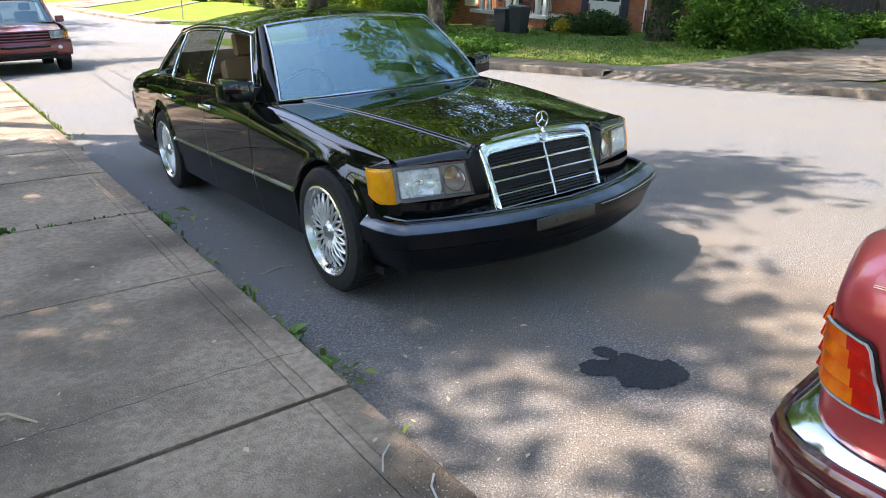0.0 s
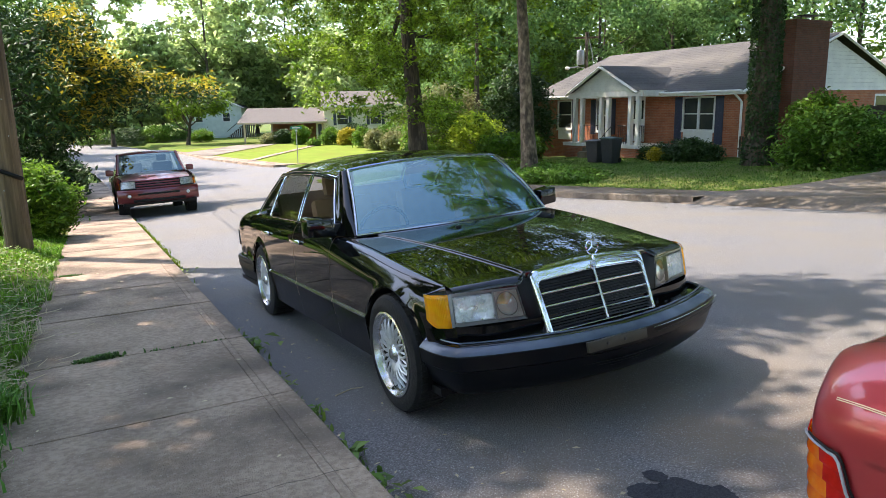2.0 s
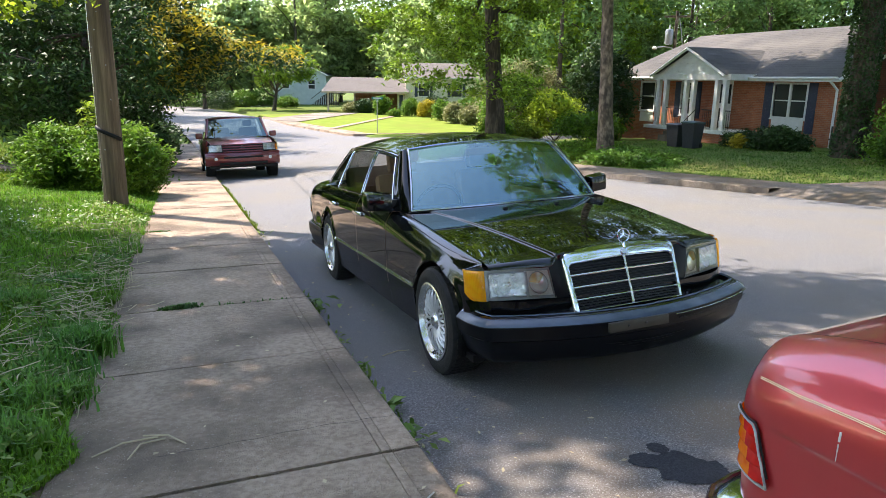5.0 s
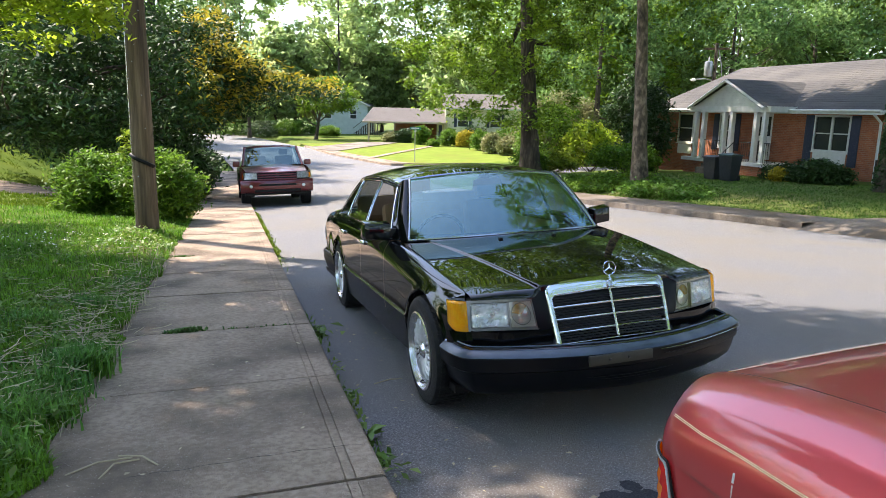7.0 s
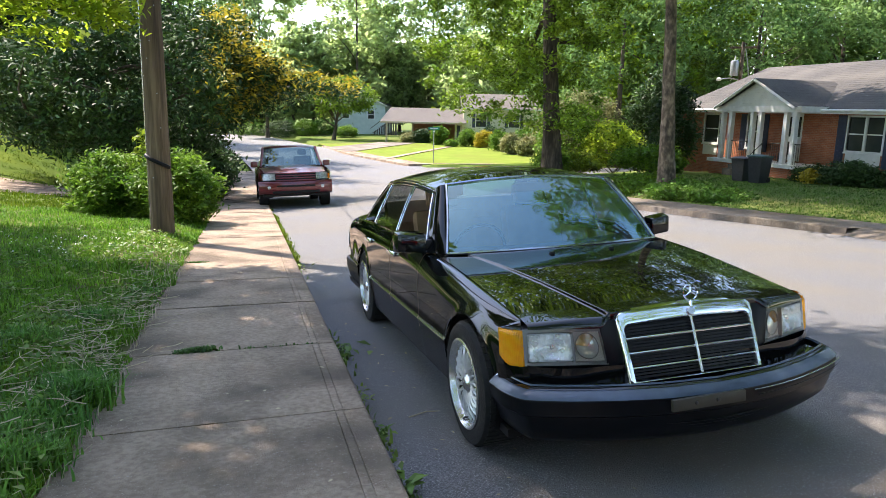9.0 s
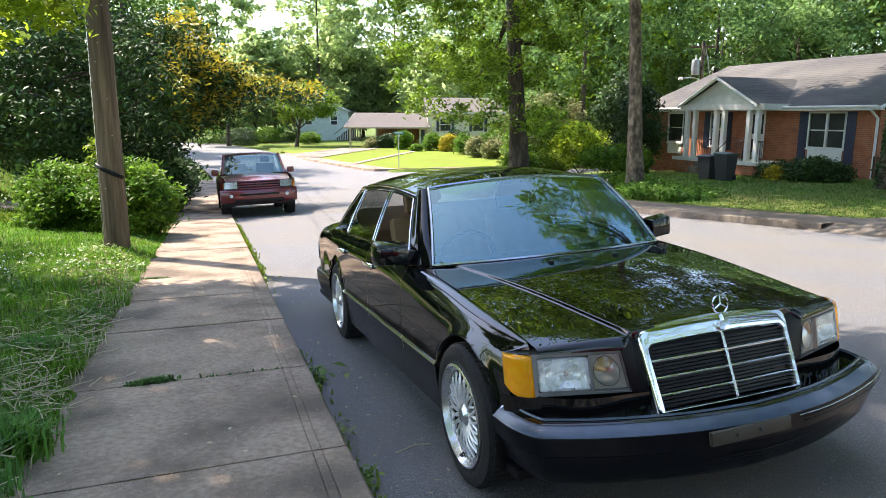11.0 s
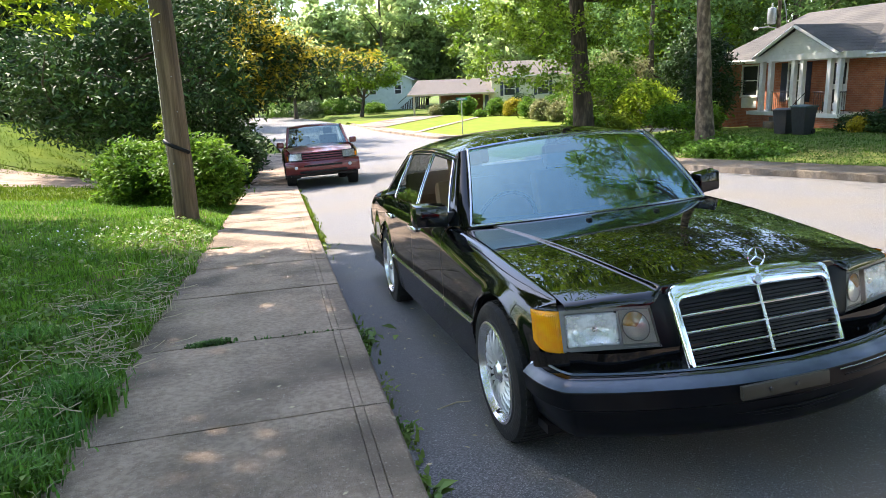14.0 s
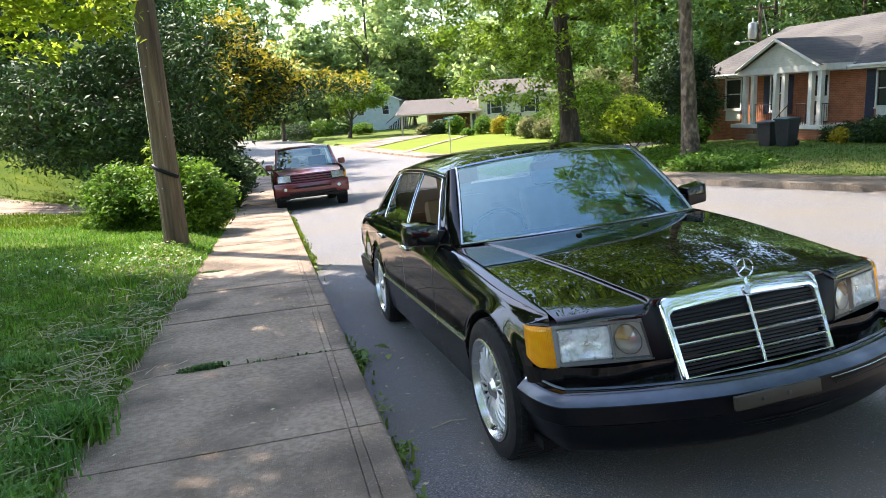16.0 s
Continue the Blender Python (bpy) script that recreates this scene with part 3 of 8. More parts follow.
# ---------------------------------------------------------------- the saloon cars
WIDE = spline((-0.62, 0.72), (-0.45, 0.835), (-0.25, 0.878), (0.0, 0.895), (0.6, 0.906), (2.4, 0.906), (3.2, 0.893), (3.7, 0.868), (3.95, 0.86), (4.05, 0.842), (4.11, 0.815), (4.16, 0.74))
SHOULDER = spline((-0.62, 0.685), (-0.42, 0.705), (0.0, 0.768), (0.5, 0.828), (0.85, 0.868), (1.2, 0.905), (2.6, 0.915), (3.1, 0.912), (3.7, 0.885), (4.05, 0.845), (4.16, 0.82))
HOOD_MID = spline((-0.6, 0.778), (0.0, 0.858), (0.35, 0.89), (0.8, 0.912))
HOOD_EDGE = spline((-0.5, 0.733), (-0.43, 0.74), (0.0, 0.795), (0.4, 0.845), (0.85, 0.885))
CREASE = spline((-0.6, 0.40), (0.0, 0.50), (0.7, 0.645))
DECK = spline((3.3, 0.962), (3.7, 0.95), (4.0, 0.918), (4.12, 0.885), (4.17, 0.85))
RAIL = spline((1.18, 1.268), (1.5, 1.298), (1.95, 1.315), (2.4, 1.308), (2.8, 1.262))
ARCHES = ((0.0, 0.365), (2.935, 0.362))
HUB_Z = 0.329
SPLIT = 0.455
CREASED = False
LAMP0, LAMPH = 0.567, 0.143


def low_edge(y, sill=0.205):
    z = sill
    for c, r in ARCHES:
        if abs(y - c) < r:
            z = max(z, HUB_Z + math.sqrt(r * r - (y - c) ** 2))
    return z


def flank_x(y, z):
    w = WIDE(y) * (0.955 + 0.045 * smooth(0.15, 0.5, z) - 0.012 * smooth(0.62, 0.9, z))
    d = SHOULDER(y) - z
    if d < 0.11:
        w -= 0.05 * ((0.11 - d) / 0.11) ** 2
    if CREASED:
        w -= 0.009 * smooth(0.722, 0.704, z) * smooth(4.03, 3.9, y)
    for c, r in ARCHES:
        q = math.hypot(y - c, z - HUB_Z) - r
        if 0 <= q < 0.05:
            w += 0.012 * (1 - q / 0.05) ** 2
    return w


def fine_steps(y0, y1):
    ys = {round(y0, 4), round(y1, 4)}
    y = y0
    while y < y1:
        ys.add(round(y, 4))
        near = min(abs(abs(y - c) - r) for c, r in ARCHES)
        y += 0.008 if near < 0.03 else 0.02 if near < 0.1 else 0.014 if y > 3.9 else 0.05
    return sorted(ys)


def flank(side, y0, y1, z0=None, z1=None, n=9, push=0.0):
    """A stretch of the car's side between two heights (None: wheel arch or shoulder)."""
    rows = []
    for y in fine_steps(y0, y1):
        lo = low_edge(y) if z0 is None else max(z0, low_edge(y))
        hi = SHOULDER(y) if z1 is None else z1
        hi = max(hi, lo + 0.002)
        rows.append([(side * (flank_x(y, lo + (hi - lo) * v) + push), y, lo + (hi - lo) * v) for v in np.linspace(0, 1, n)])
    bm = grid(rows)
    bmesh.ops.recalc_face_normals(bm, faces=bm.faces)
    return bm


def fender_top(side, y0, y1, bm):
    rows = []
    for y in fine_steps(y0, y1):
        zs = SHOULDER(y)
        x0 = flank_x(y, zs)
        x1 = min(0.768 + 0.03 * smooth(-0.4, 0.7, y), WIDE(y) - 0.06) if y < 3 else min(0.63, WIDE(y) - 0.12)
        z1 = HOOD_EDGE(y) if y < 1 else DECK(y) - 0.015 if y > 3.25 else zs + 0.02
        rows.append([(side * (x0 + (x1 - x0) * u), y, zs + (z1 - zs) * (1 - (1 - u) ** 2)) for u in np.linspace(0, 1, 9)])
    add_grid(bm, rows)
    bmesh.ops.remove_doubles(bm, verts=bm.verts, dist=1e-4)
    bmesh.ops.recalc_face_normals(bm, faces=bm.faces)


def rail_point(y, s, side=1):
    """A point of the glasshouse side: s 0 at the belt, 1 at the roof rail."""
    zb = SHOULDER(y) + 0.012
    xb = flank_x(y, SHOULDER(y)) - 0.004
    zt = RAIL(y)
    xt = 0.668 - 0.02 * smooth(2.3, 2.8, y)
    k = s + 0.07 * s * (1 - s)
    return Vector((side * (xb + (xt - xb) * s + 0.03 * s * (1 - s)), y, zb + (zt - zb) * k))


def side_pane(side, b0, b1, t0, t1, push=0.0):
    """A pane on the glasshouse side; b: along the belt, t: along the rail."""
    rows = []
    for s in np.linspace(0.03, 0.9, 7):
        row = []
        for u in np.linspace(0, 1, 6):
            y = (b0 + (b1 - b0) * u) * (1 - s) + (t0 + (t1 - t0) * u) * s
            p = rail_point(y, s, side)
            row.append(p + Vector((side * push, 0, 0)))
        rows.append(row)
    bm = grid(rows)
    bmesh.ops.recalc_face_normals(bm, faces=bm.faces)
    return bm


def outline_strip(side, b0, b1, t0, t1, r=0.008):
    pts = [rail_point(b0 + (b1 - b0) * u, 0.02, side) for u in np.linspace(0, 1, 8)]
    pts += [rail_point(b1 + (t1 - b1) * s, s, side) for s in np.linspace(0.1, 0.9, 6)]
    pts += [rail_point(t1 + (t0 - t1) * u, 0.92, side) for u in np.linspace(0, 1, 8)]
    pts += [rail_point(t0 + (b0 - t0) * s, 1 - s, side) for s in (np.linspace(0.1, 0.95, 6))]
    return tube([p + Vector((side * 0.004, 0, 0)) for p in pts], r, 6)


def screen(front=True, shrink=0.0):
    """The windscreen or the rear window as rows of points."""
    rows = []
    for s in np.linspace(shrink, 1 - shrink, 9):
        row = []
        for u in np.linspace(-1 + shrink, 1 - shrink, 17):
            if front:
                bx, by, bz = 0.745 * u, 0.60 + 0.21 * u * u, 0.912 - 0.022 * u * u
                tx, ty, tz = 0.604 * u, 1.185 + 0.055 * u * u, 1.338 - 0.035 * u * u
            else:
                bx, by, bz = 0.70 * u, 3.46 - 0.17 * u * u, 0.968 - 0.01 * u * u
                tx, ty, tz = 0.59 * u, 2.84 - 0.05 * u * u, 1.325 - 0.045 * u * u
            bulge = 0.025 * 4 * s * (1 - s)
            row.append((bx + (tx - bx) * s, by + (ty - by) * s + (-bulge if front else bulge), bz + (tz - bz) * s + bulge * 0.6))
        rows.append(row)
    return rows


def roof_rows():
    rows = []
    for y in np.linspace(1.19, 2.84, 16):
        e = RAIL(y) + 0.006
        c = e + 0.078 - 0.03 * (1 - smooth(1.15, 1.7, y)) - 0.012 * smooth(2.3, 2.84, y)
        w = 0.672 - 0.02 * smooth(2.3, 2.8, y)
        row = []
        for u in np.linspace(-1, 1, 19):
            yy = y + (0.055 * u * u if y < 1.4 else -0.05 * u * u if y > 2.6 else 0)
            row.append((w * u, yy, e + (c - e) * (1 - abs(u) ** 2.6)))
        rows.append(row)
    return rows


def hood_rows():
    rows = []
    us = sorted({round(k * v, 4) for k in (-1, 1) for v in (*np.linspace(0, 0.66, 12), 0.675, 0.685, 0.69, 0.697, 0.7, 0.703, 0.708, 0.714, 0.72, 0.727, 0.735, 0.75, 0.77, *np.linspace(0.8, 1, 6))})
    for s in np.linspace(0, 1, 22):
        row = []
        for u in us:
            c = CREASE(-0.585 + 1.2 * s)
            full = 0.764 + 0.03 * s
            a = abs(u) / 0.7 * c if abs(u) < 0.7 else c + (full - c) * (abs(u) - 0.7) / 0.3
            x = math.copysign(a, u)
            yf = -0.585 + 0.15 * (a / 0.765) ** 3
            yr = 0.6 + 0.2 * (a / 0.765) ** 2
            y = yf + (yr - yf) * s
            mid, edge = HOOD_MID(y), HOOD_EDGE(y)
            z = mid - (mid - edge) * (a / 0.79) ** 1.8
            z += 0.010 * (1 - smooth(c - 0.002, c + 0.018, a)) * smooth(0, 0.12, s + 0.12)
            z -= 0.006 * (1 - smooth(0, 0.05, s))
            row.append((x, y, z))
        rows.append(row)
    # the rolled front edge comes down to the lamps
    nose = []
    for q in (1.0, 0.8, 0.6, 0.4, 0.2):
        row = []
        for x, y, z in rows[0]:
            a = abs(x)
            ty = -0.607 + 0.128 * max(0.0, (a - 0.425) / 0.345)
            ty += (y - 0.004 - ty) * smooth(0.46, 0.39, a)
            tz = 0.712 + 0.025 * smooth(0.47, 0.41, a)
            row.append((x, y + (ty - y) * math.sin(q * math.pi / 2), z + (tz - z) * (1 - math.cos(q * math.pi / 2))))
        nose.append(row)
    return nose + rows


def bumper_path(k):
    """Half the plan of the front bumper's outer face, from the wheel to the middle."""
    px = spline((0, 0.912), (0.2, 0.902), (0.30, 0.876), (0.335, 0.852), (0.37, 0.808), (0.55, 0.60), (0.78, 0.30), (1, 0.0))
    py = spline((0, -0.35), (0.2, -0.505), (0.30, -0.597), (0.335, -0.637), (0.37, -0.667), (0.55, -0.762), (0.78, -0.85), (1, -0.882))
    return px(k), py(k)


def bumper(prof, y_of=lambda y: y, wide=1.0):
    """A section of (inwards, height) swept along the bumper's plan."""
    ks = sorted(set(np.linspace(0, 1, 24)) | {0.29, 0.3, 0.31, 0.32, 0.335, 0.35, 0.36, 0.37, 0.385})
    half = [bumper_path(k) for k in ks]
    path = [(-x, y) for x, y in half] + [(x, y) for x, y in half[-2::-1]]
    rows = []
    for i, (x, y) in enumerate(path):
        a, b = path[max(i - 1, 0)], path[min(i + 1, len(path) - 1)]
        d = Vector((b[0] - a[0], b[1] - a[1])).normalized()
        inward = Vector((-d.y, d.x))
        rows.append([((x + inward.x * q) * wide, y_of(y + inward.y * q), z) for q, z in prof])
    bm = grid(rows)
    bmesh.ops.recalc_face_normals(bm, faces=bm.faces)
    return bm


def wheel(car, x, y, side, kind="mesh", r=0.325, rim=0.232, width=0.235, z=None):
    hub = new("wheel")
    hub.parent = car
    hub.matrix_local = pose(x, y, HUB_Z if z is None else z, 0, 0, 0 if side > 0 else 180)
    w = width
    prof = [(rim + 0.004, -0.012), (rim + 0.02, -0.004), (r - 0.05, 0.0), (r - 0.014, -0.012), (r - 0.002, -0.035), (r, -w / 2), (r - 0.002, -w + 0.035), (r - 0.02, -w), (rim, -w + 0.01)]
    tyre = part("tyre", lathe(prof, 56), TYRE, hub)
    bm = bmesh.new()
    for k in range(56):  # tread blocks
        a = 2 * math.pi * k / 56
        m = Matrix.Rotation(a, 4, "X") @ Matrix.Translation((-w / 2, 0, r - 0.002))
        add_box(bm, -w * 0.36, w * 0.36, -0.012, 0.012, -0.005, 0.005, 0, m)
    part("tread", bm, TYRE, hub)
    if kind == "mesh":
        prof = [(rim + 0.006, -0.014), (rim + 0.005, 0.0), (rim - 0.006, 0.004), (rim - 0.012, -0.006), (rim - 0.02, -0.026), (rim - 0.033, -0.03), (rim - 0.037, -0.036)]
        part("barrel", lathe([(rim - 0.036, -0.036), (rim - 0.03, -0.1), (rim - 0.036, -0.19)], 48), BARREL, hub, "rim barrel with shade in its colour")
        face = part("rim", lathe(prof, 64), ALLOY, hub, "polished stepped rim lip")
        bm = bmesh.new()
        n = 20
        for k in range(n):
            for sgn in (-1, 1):
                a0 = 2 * math.pi * k / n
                pts = []
                for q in np.linspace(0, 1, 5):
                    rad = 0.055 + (rim - 0.04 - 0.055) * q
                    a = a0 + sgn * (0.30 * q - 0.12)
                    pts.append((-0.016 - 0.012 * (q - 0.55) ** 2 * 4 - 0.006 * q + (0.002 if sgn > 0 else 0), rad * math.cos(a), rad * math.sin(a)))
                add_tube(bm, pts, 0.0068, 5)
        part("spoke", bm, SPOKES, hub, "crossing silver spokes")
        part("hub_cap", lathe([(0.001, -0.008), (0.03, -0.008), (0.036, -0.016), (0.06, -0.03), (0.066, -0.045), (0.066, -0.06)], 28), ALLOY, hub)
        bm = bmesh.new()
        for k in range(26):
            a = 2 * math.pi * k / 26
            c = (-0.029, (rim - 0.027) * math.cos(a), (rim - 0.027) * math.sin(a))
            add_lathe(bm, [(0.0, 0.005), (0.004, 0.004), (0.005, 0.0)], 6, "X", c)
        tagged(part("bolts", bm, DULLCHROME, hub), kind="stuff")
        part("valve", tube([(-0.045, -0.03, -(rim - 0.05)), (-0.01, -0.045, -(rim - 0.022))], 0.005, 6), BLACKPLASTIC, hub)
        part("brake_disc", lathe([(0.05, -0.1), (rim - 0.06, -0.1), (rim - 0.06, -0.12)], 32), DARKMETAL, hub)
    else:
        prof = [(rim + 0.006, -0.014), (rim + 0.004, 0.0), (rim - 0.012, -0.006), (rim - 0.03, -0.05), (rim - 0.04, -0.06)]
        face = part("rim", lathe(prof, 40), ALLOY if kind == "alloy" else DULLCHROME, hub)
        bm = bmesh.new()
        for k in range(5):
            m = Matrix.Rotation(2 * math.pi * k / 5, 4, "X")
            add_box(bm, -0.05, -0.025, -0.035, 0.035, 0.03, rim - 0.02, 0.006, m)
        part("spoke", bm, ALLOY if kind == "alloy" else DULLCHROME, hub)
        part("hub_cap", lathe([(0.001, -0.015), (0.05, -0.02), (0.06, -0.05)], 20), DULLCHROME, hub)
        part("brake_disc", lathe([(0.02, -0.1), (rim - 0.05, -0.1), (rim - 0.05, -0.12)], 24), DARKMETAL, hub)
    return hub


def seat(car, x, y, z, w=0.5):
    s = new("seat")
    s.parent = car
    s.matrix_local = pose(x, y, z)
    part("cushion", box(-w / 2, w / 2, 0, 0.5, 0, 0.17, 0.05), TAN, s)
    part("backrest", box(-w / 2, w / 2, -0.07, 0.07, 0, 0.58, 0.05, pose(0, 0.5, 0.1, -14)), TAN, s)
    part("headrest", box(-0.13, 0.13, -0.05, 0.05, 0, 0.17, 0.04, pose(0, 0.64, 0.68, -10)), TAN if w < 0.8 else TAN, s)


def star_ornament(car):
    # the bonnet's ring on its stalk: a plain ring with three arms
    bm = bmesh.new()
    ring = [(0.038 * math.cos(a), 0, 0.038 * math.sin(a)) for a in np.linspace(0, 2 * math.pi, 28)]
    add_tube(bm, ring, 0.0032, 6, caps=False)
    for k in range(3):
        a = math.pi / 2 + k * 2 * math.pi / 3
        add_tube(bm, [(0, 0, 0), (0.037 * math.cos(a), 0, 0.037 * math.sin(a))], [0.005, 0.0015], 6)
    add_tube(bm, [(0, 0, -0.065), (0, 0, -0.036)], [0.011, 0.004], 8)
    for v in bm.verts:
        v.co = pose(0, -0.612, 0.842, -6) @ v.co
    part("bonnet_ornament", bm, CHROME, car, "chrome bonnet ring with three arms")


def saloon(name, label, m, paint, clad, bump_mat, seen_front=True, wheels="mesh", lift=0.0):
    car = thing(name, label, "car", m)
    for side in (-1, 1):
        for nm, y0, y1 in (("front_wing", -0.40, 0.955), ("front_door", 0.962, 1.795), ("rear_door", 1.802, 2.70), ("rear_wing", 2.707, 4.16)):
            bm = flank(side, y0, y1, SPLIT + 0.028, None, 70 if CREASED else 14)
            if "wing" in nm:
                fender_top(side, y0, min(y1, 4.155), bm)
            p = part(nm, bm, paint, car)
            if "door" in nm:
                hy = 1.70 if nm == "front_door" else 2.60
                hx = side * (flank_x(hy, 0.81) + 0.012)
                part("door_handle", box(-0.014, 0.014, -0.115, 0.115, -0.017, 0.017, 0.011, pose(hx, hy, 0.80)), CHROME, p, "chrome door handle")
            lo = flank(side, max(y0, -0.36), y1, None, SPLIT, 5, 0.004)
            part("side_cladding", lo, clad, car)
            # rubbing strip with its bright line
            strip = bmesh.new()
            rows = []
            for y in fine_steps(max(y0, -0.36), min(y1, 3.95)):
                if low_edge(y) > SPLIT - 0.01:
                    if len(rows) > 1:
                        add_grid(strip, rows)
                        part("rubbing_strip", strip, DULLCHROME if seen_front else clad, car, "bright side strip")
                        strip = bmesh.new()
                    rows = []
                    continue
                x = flank_x(y, SPLIT)
                rows.append([(side * x, y, SPLIT - 0.004), (side * (x + 0.010), y, SPLIT + 0.003), (side * (x + 0.013), y, SPLIT + 0.011), (side * (x + 0.010), y, SPLIT + 0.019), (side * x, y, SPLIT + 0.03)])
            if len(rows) > 1:
                add_grid(strip, rows)
            bmesh.ops.recalc_face_normals(strip, faces=strip.faces)
            part("rubbing_strip", strip, DULLCHROME if seen_front else clad, car, "bright side strip")
        # wheel wells, closed behind the arches
        for c, r in ARCHES:
            bm = bmesh.new()
            rows = [[(side * x, c + r * math.cos(a), HUB_Z + r * math.sin(a)) for x in (0.885, 0.62)] for a in np.linspace(-0.35, math.pi + 0.35, 30)]
            add_grid(bm, rows)
            vs = [bm.verts.new((side * 0.62, c + r * math.cos(a), HUB_Z + r * math.sin(a))) for a in np.linspace(-0.35, math.pi + 0.35, 30)]
            bm.faces.new(vs)
            part("wheel_well", bm, BLACKPLASTIC, car)
            wheel(car, side * (0.93 if c == 0.0 else 0.905), c, side, wheels, z=HUB_Z - lift)
        # glasshouse
        panes = (("front_window", 0.955, 1.735, 1.315, 1.725), ("rear_window_pane", 1.81, 2.60, 1.80, 2.56), ("quarter_window", 2.65, 3.05, 2.605, 2.74))
        for nm, b0, b1, t0, t1 in panes:
            if not (nm == "front_window" and seen_front and side < 0):
                part(nm, side_pane(side, b0, b1, t0, t1), SIDEGLASS, car)
            part("window_trim", outline_strip(side, b0 - 0.012, b1 + 0.012, t0 - 0.012, t1 + 0.012, 0.0055), CHROME, car, "bright window trim")
        # pillars and rail
        bm = bmesh.new()
        rows = []
        for s in np.linspace(0, 1, 8):
            a = Vector(screen()[0][0 if side < 0 else -1]).lerp(Vector(screen()[-1][0 if side < 0 else -1]), s)
            b = rail_point(0.94 + (1.30 - 0.94) * s, s * 0.94 + 0.0, side)
            out = Vector((side * 0.55, -0.6, 0.45)).normalized()
            rows.append([a.lerp(b, q) + out * (0.03 * min(1.0, 0.1 + 3 * s) * math.sin(math.pi * min(1, q * 1.15)) ** 0.7) for q in (0, 0.08, 0.2, 0.35, 0.5, 0.65, 0.8)] + [b])
        add_grid(bm, rows)
        part("front_pillar", bm, paint, car)
        for b0, b1, t0, t1 in ((1.735, 1.81, 1.725, 1.80), (2.60, 2.65, 2.56, 2.605)):
            bm = bmesh.new()
            add_grid(bm, [[rail_point(b0 + (t0 - b0) * s, s, side), rail_point(b1 + (t1 - b1) * s, s, side)] for s in np.linspace(0, 0.95, 7)])
            part("centre_pillar", bm, BLACKPLASTIC, car)
        rows = []
        back = screen(False)
        for s in np.linspace(0, 1, 9):
            a = rail_point(3.06 + (2.75 - 3.06) * s, s, side)
            b = Vector(back[0][0 if side < 0 else -1]).lerp(Vector(back[-1][0 if side < 0 else -1]), s)
            q = (a + b) / 2 + Vector((side * 0.02, 0.02, 0.012))
            rows.append([a, a.lerp(q, 0.55) + Vector((side * 0.012, 0, 0.004)), q, b])
        part("rear_pillar", grid(rows), paint, car)
        part("roof_rail", tube([rail_point(y, 0.985, side) + Vector((side * 0.006, 0, 0)) for y in np.linspace(1.24, 2.80, 16)], 0.011, 6), CHROME, car, "bright drip rail")
        part("window_surround", grid([[rail_point(y, s, side) - Vector((side * 0.003, 0, 0)) for s in (0.88, 0.95, 1.0)] for y in np.linspace(1.30, 2.78, 14)]), BLACKPLASTIC, car)
        # belt ledge between door skin and glass
        part("belt_ledge", grid([[(side * flank_x(y, SHOULDER(y)), y, SHOULDER(y)), tuple(rail_point(y, 0.02, side)), tuple(rail_point(y, 0.02, side) + Vector((-side * 0.03, 0, -0.02)))] for y in np.linspace(0.94, 3.1, 24)]), paint, car)
        # door mirror
        mir = new("door_mirror")
        mir.parent = car
        mir.matrix_local = pose(-0.885 if side < 0 else 0.815, 0.985, 0.955)
        bm = box(-0.108, 0.108, -0.055, 0.055, -0.068, 0.075, 0.024)
        for v in bm.verts:
            v.co.z += 0.012 * v.co.x * side / 0.125
            if v.co.y < 0:
                v.co.x *= 0.9
                v.co.z *= 0.86
            v.co.x *= 1.0 if side < 0 else 0.72
            v.co.x += side * (0.05 if side < 0 else 0.07)
        part("housing", bm, paint, mir)
        part("mirror_glass", box(side * 0.06 - 0.068, side * 0.06 + 0.068, 0.0555, 0.058, -0.05, 0.056), CHROME, mir)
        part("foot", box(min(0, side * -0.07), max(0, side * -0.07) + 0.03, -0.03, 0.04, -0.06, 0.015, 0.01), BLACKPLASTIC, mir)
    # bonnet, cowl, boot, roof, glass
    part("bonnet", grid(hood_rows()), paint, car)
    rows = [[(x, 0.59 + 0.2 * (x / 0.765) ** 2 + d, 0.906 - 0.021 * (x / 0.765) ** 2 - e) for x in np.linspace(-0.79, 0.79, 17)] for d, e in ((-0.004, 0.001), (0.012, 0.002), (0.03, -0.002), (0.055, -0.004))]
    part("cowl_grille", grid(rows), paint, car)
    part("roof", grid(roof_rows()), paint, car)
    part("windscreen", grid(screen()[:7]), WINDSHIELD, car)
    part("sun_band", grid(screen()[6:]), BAND, car, "blue-green shaded band of the windscreen")
    part("rear_window", grid(screen(False)), SIDEGLASS, car)
    for front in (True, False):
        r = screen(front)
        loop = r[0] + [q[-1] for q in r] + r[-1][::-1] + [q[0] for q in r[::-1]]
        part("screen_trim", tube([Vector(p) + Vector((0, -0.004 if front else 0.004, 0.003)) for p in loop], 0.0095, 6), DULLCHROME, car, "bright strip round the glass")
    rows = []
    for y in np.linspace(3.33, 4.15, 18):
        w = min(0.63, WIDE(y) - 0.12) - 0.003
        rows.append([(w * u, y + (0.13 * (1 - u * u) if y < 3.4 else 0), DECK(y) - 0.014 * u * u - 0.002) for u in np.linspace(-1, 1, 15)])
    for dy, dz in ((0.014, -0.015), (0.022, -0.05), (0.022, -0.2)):
        rows.append([(w * u, 4.15 + dy, DECK(4.15) + dz - 0.014 * u * u) for u in np.linspace(-1, 1, 15)])
    part("boot_lid", grid(rows), paint, car)
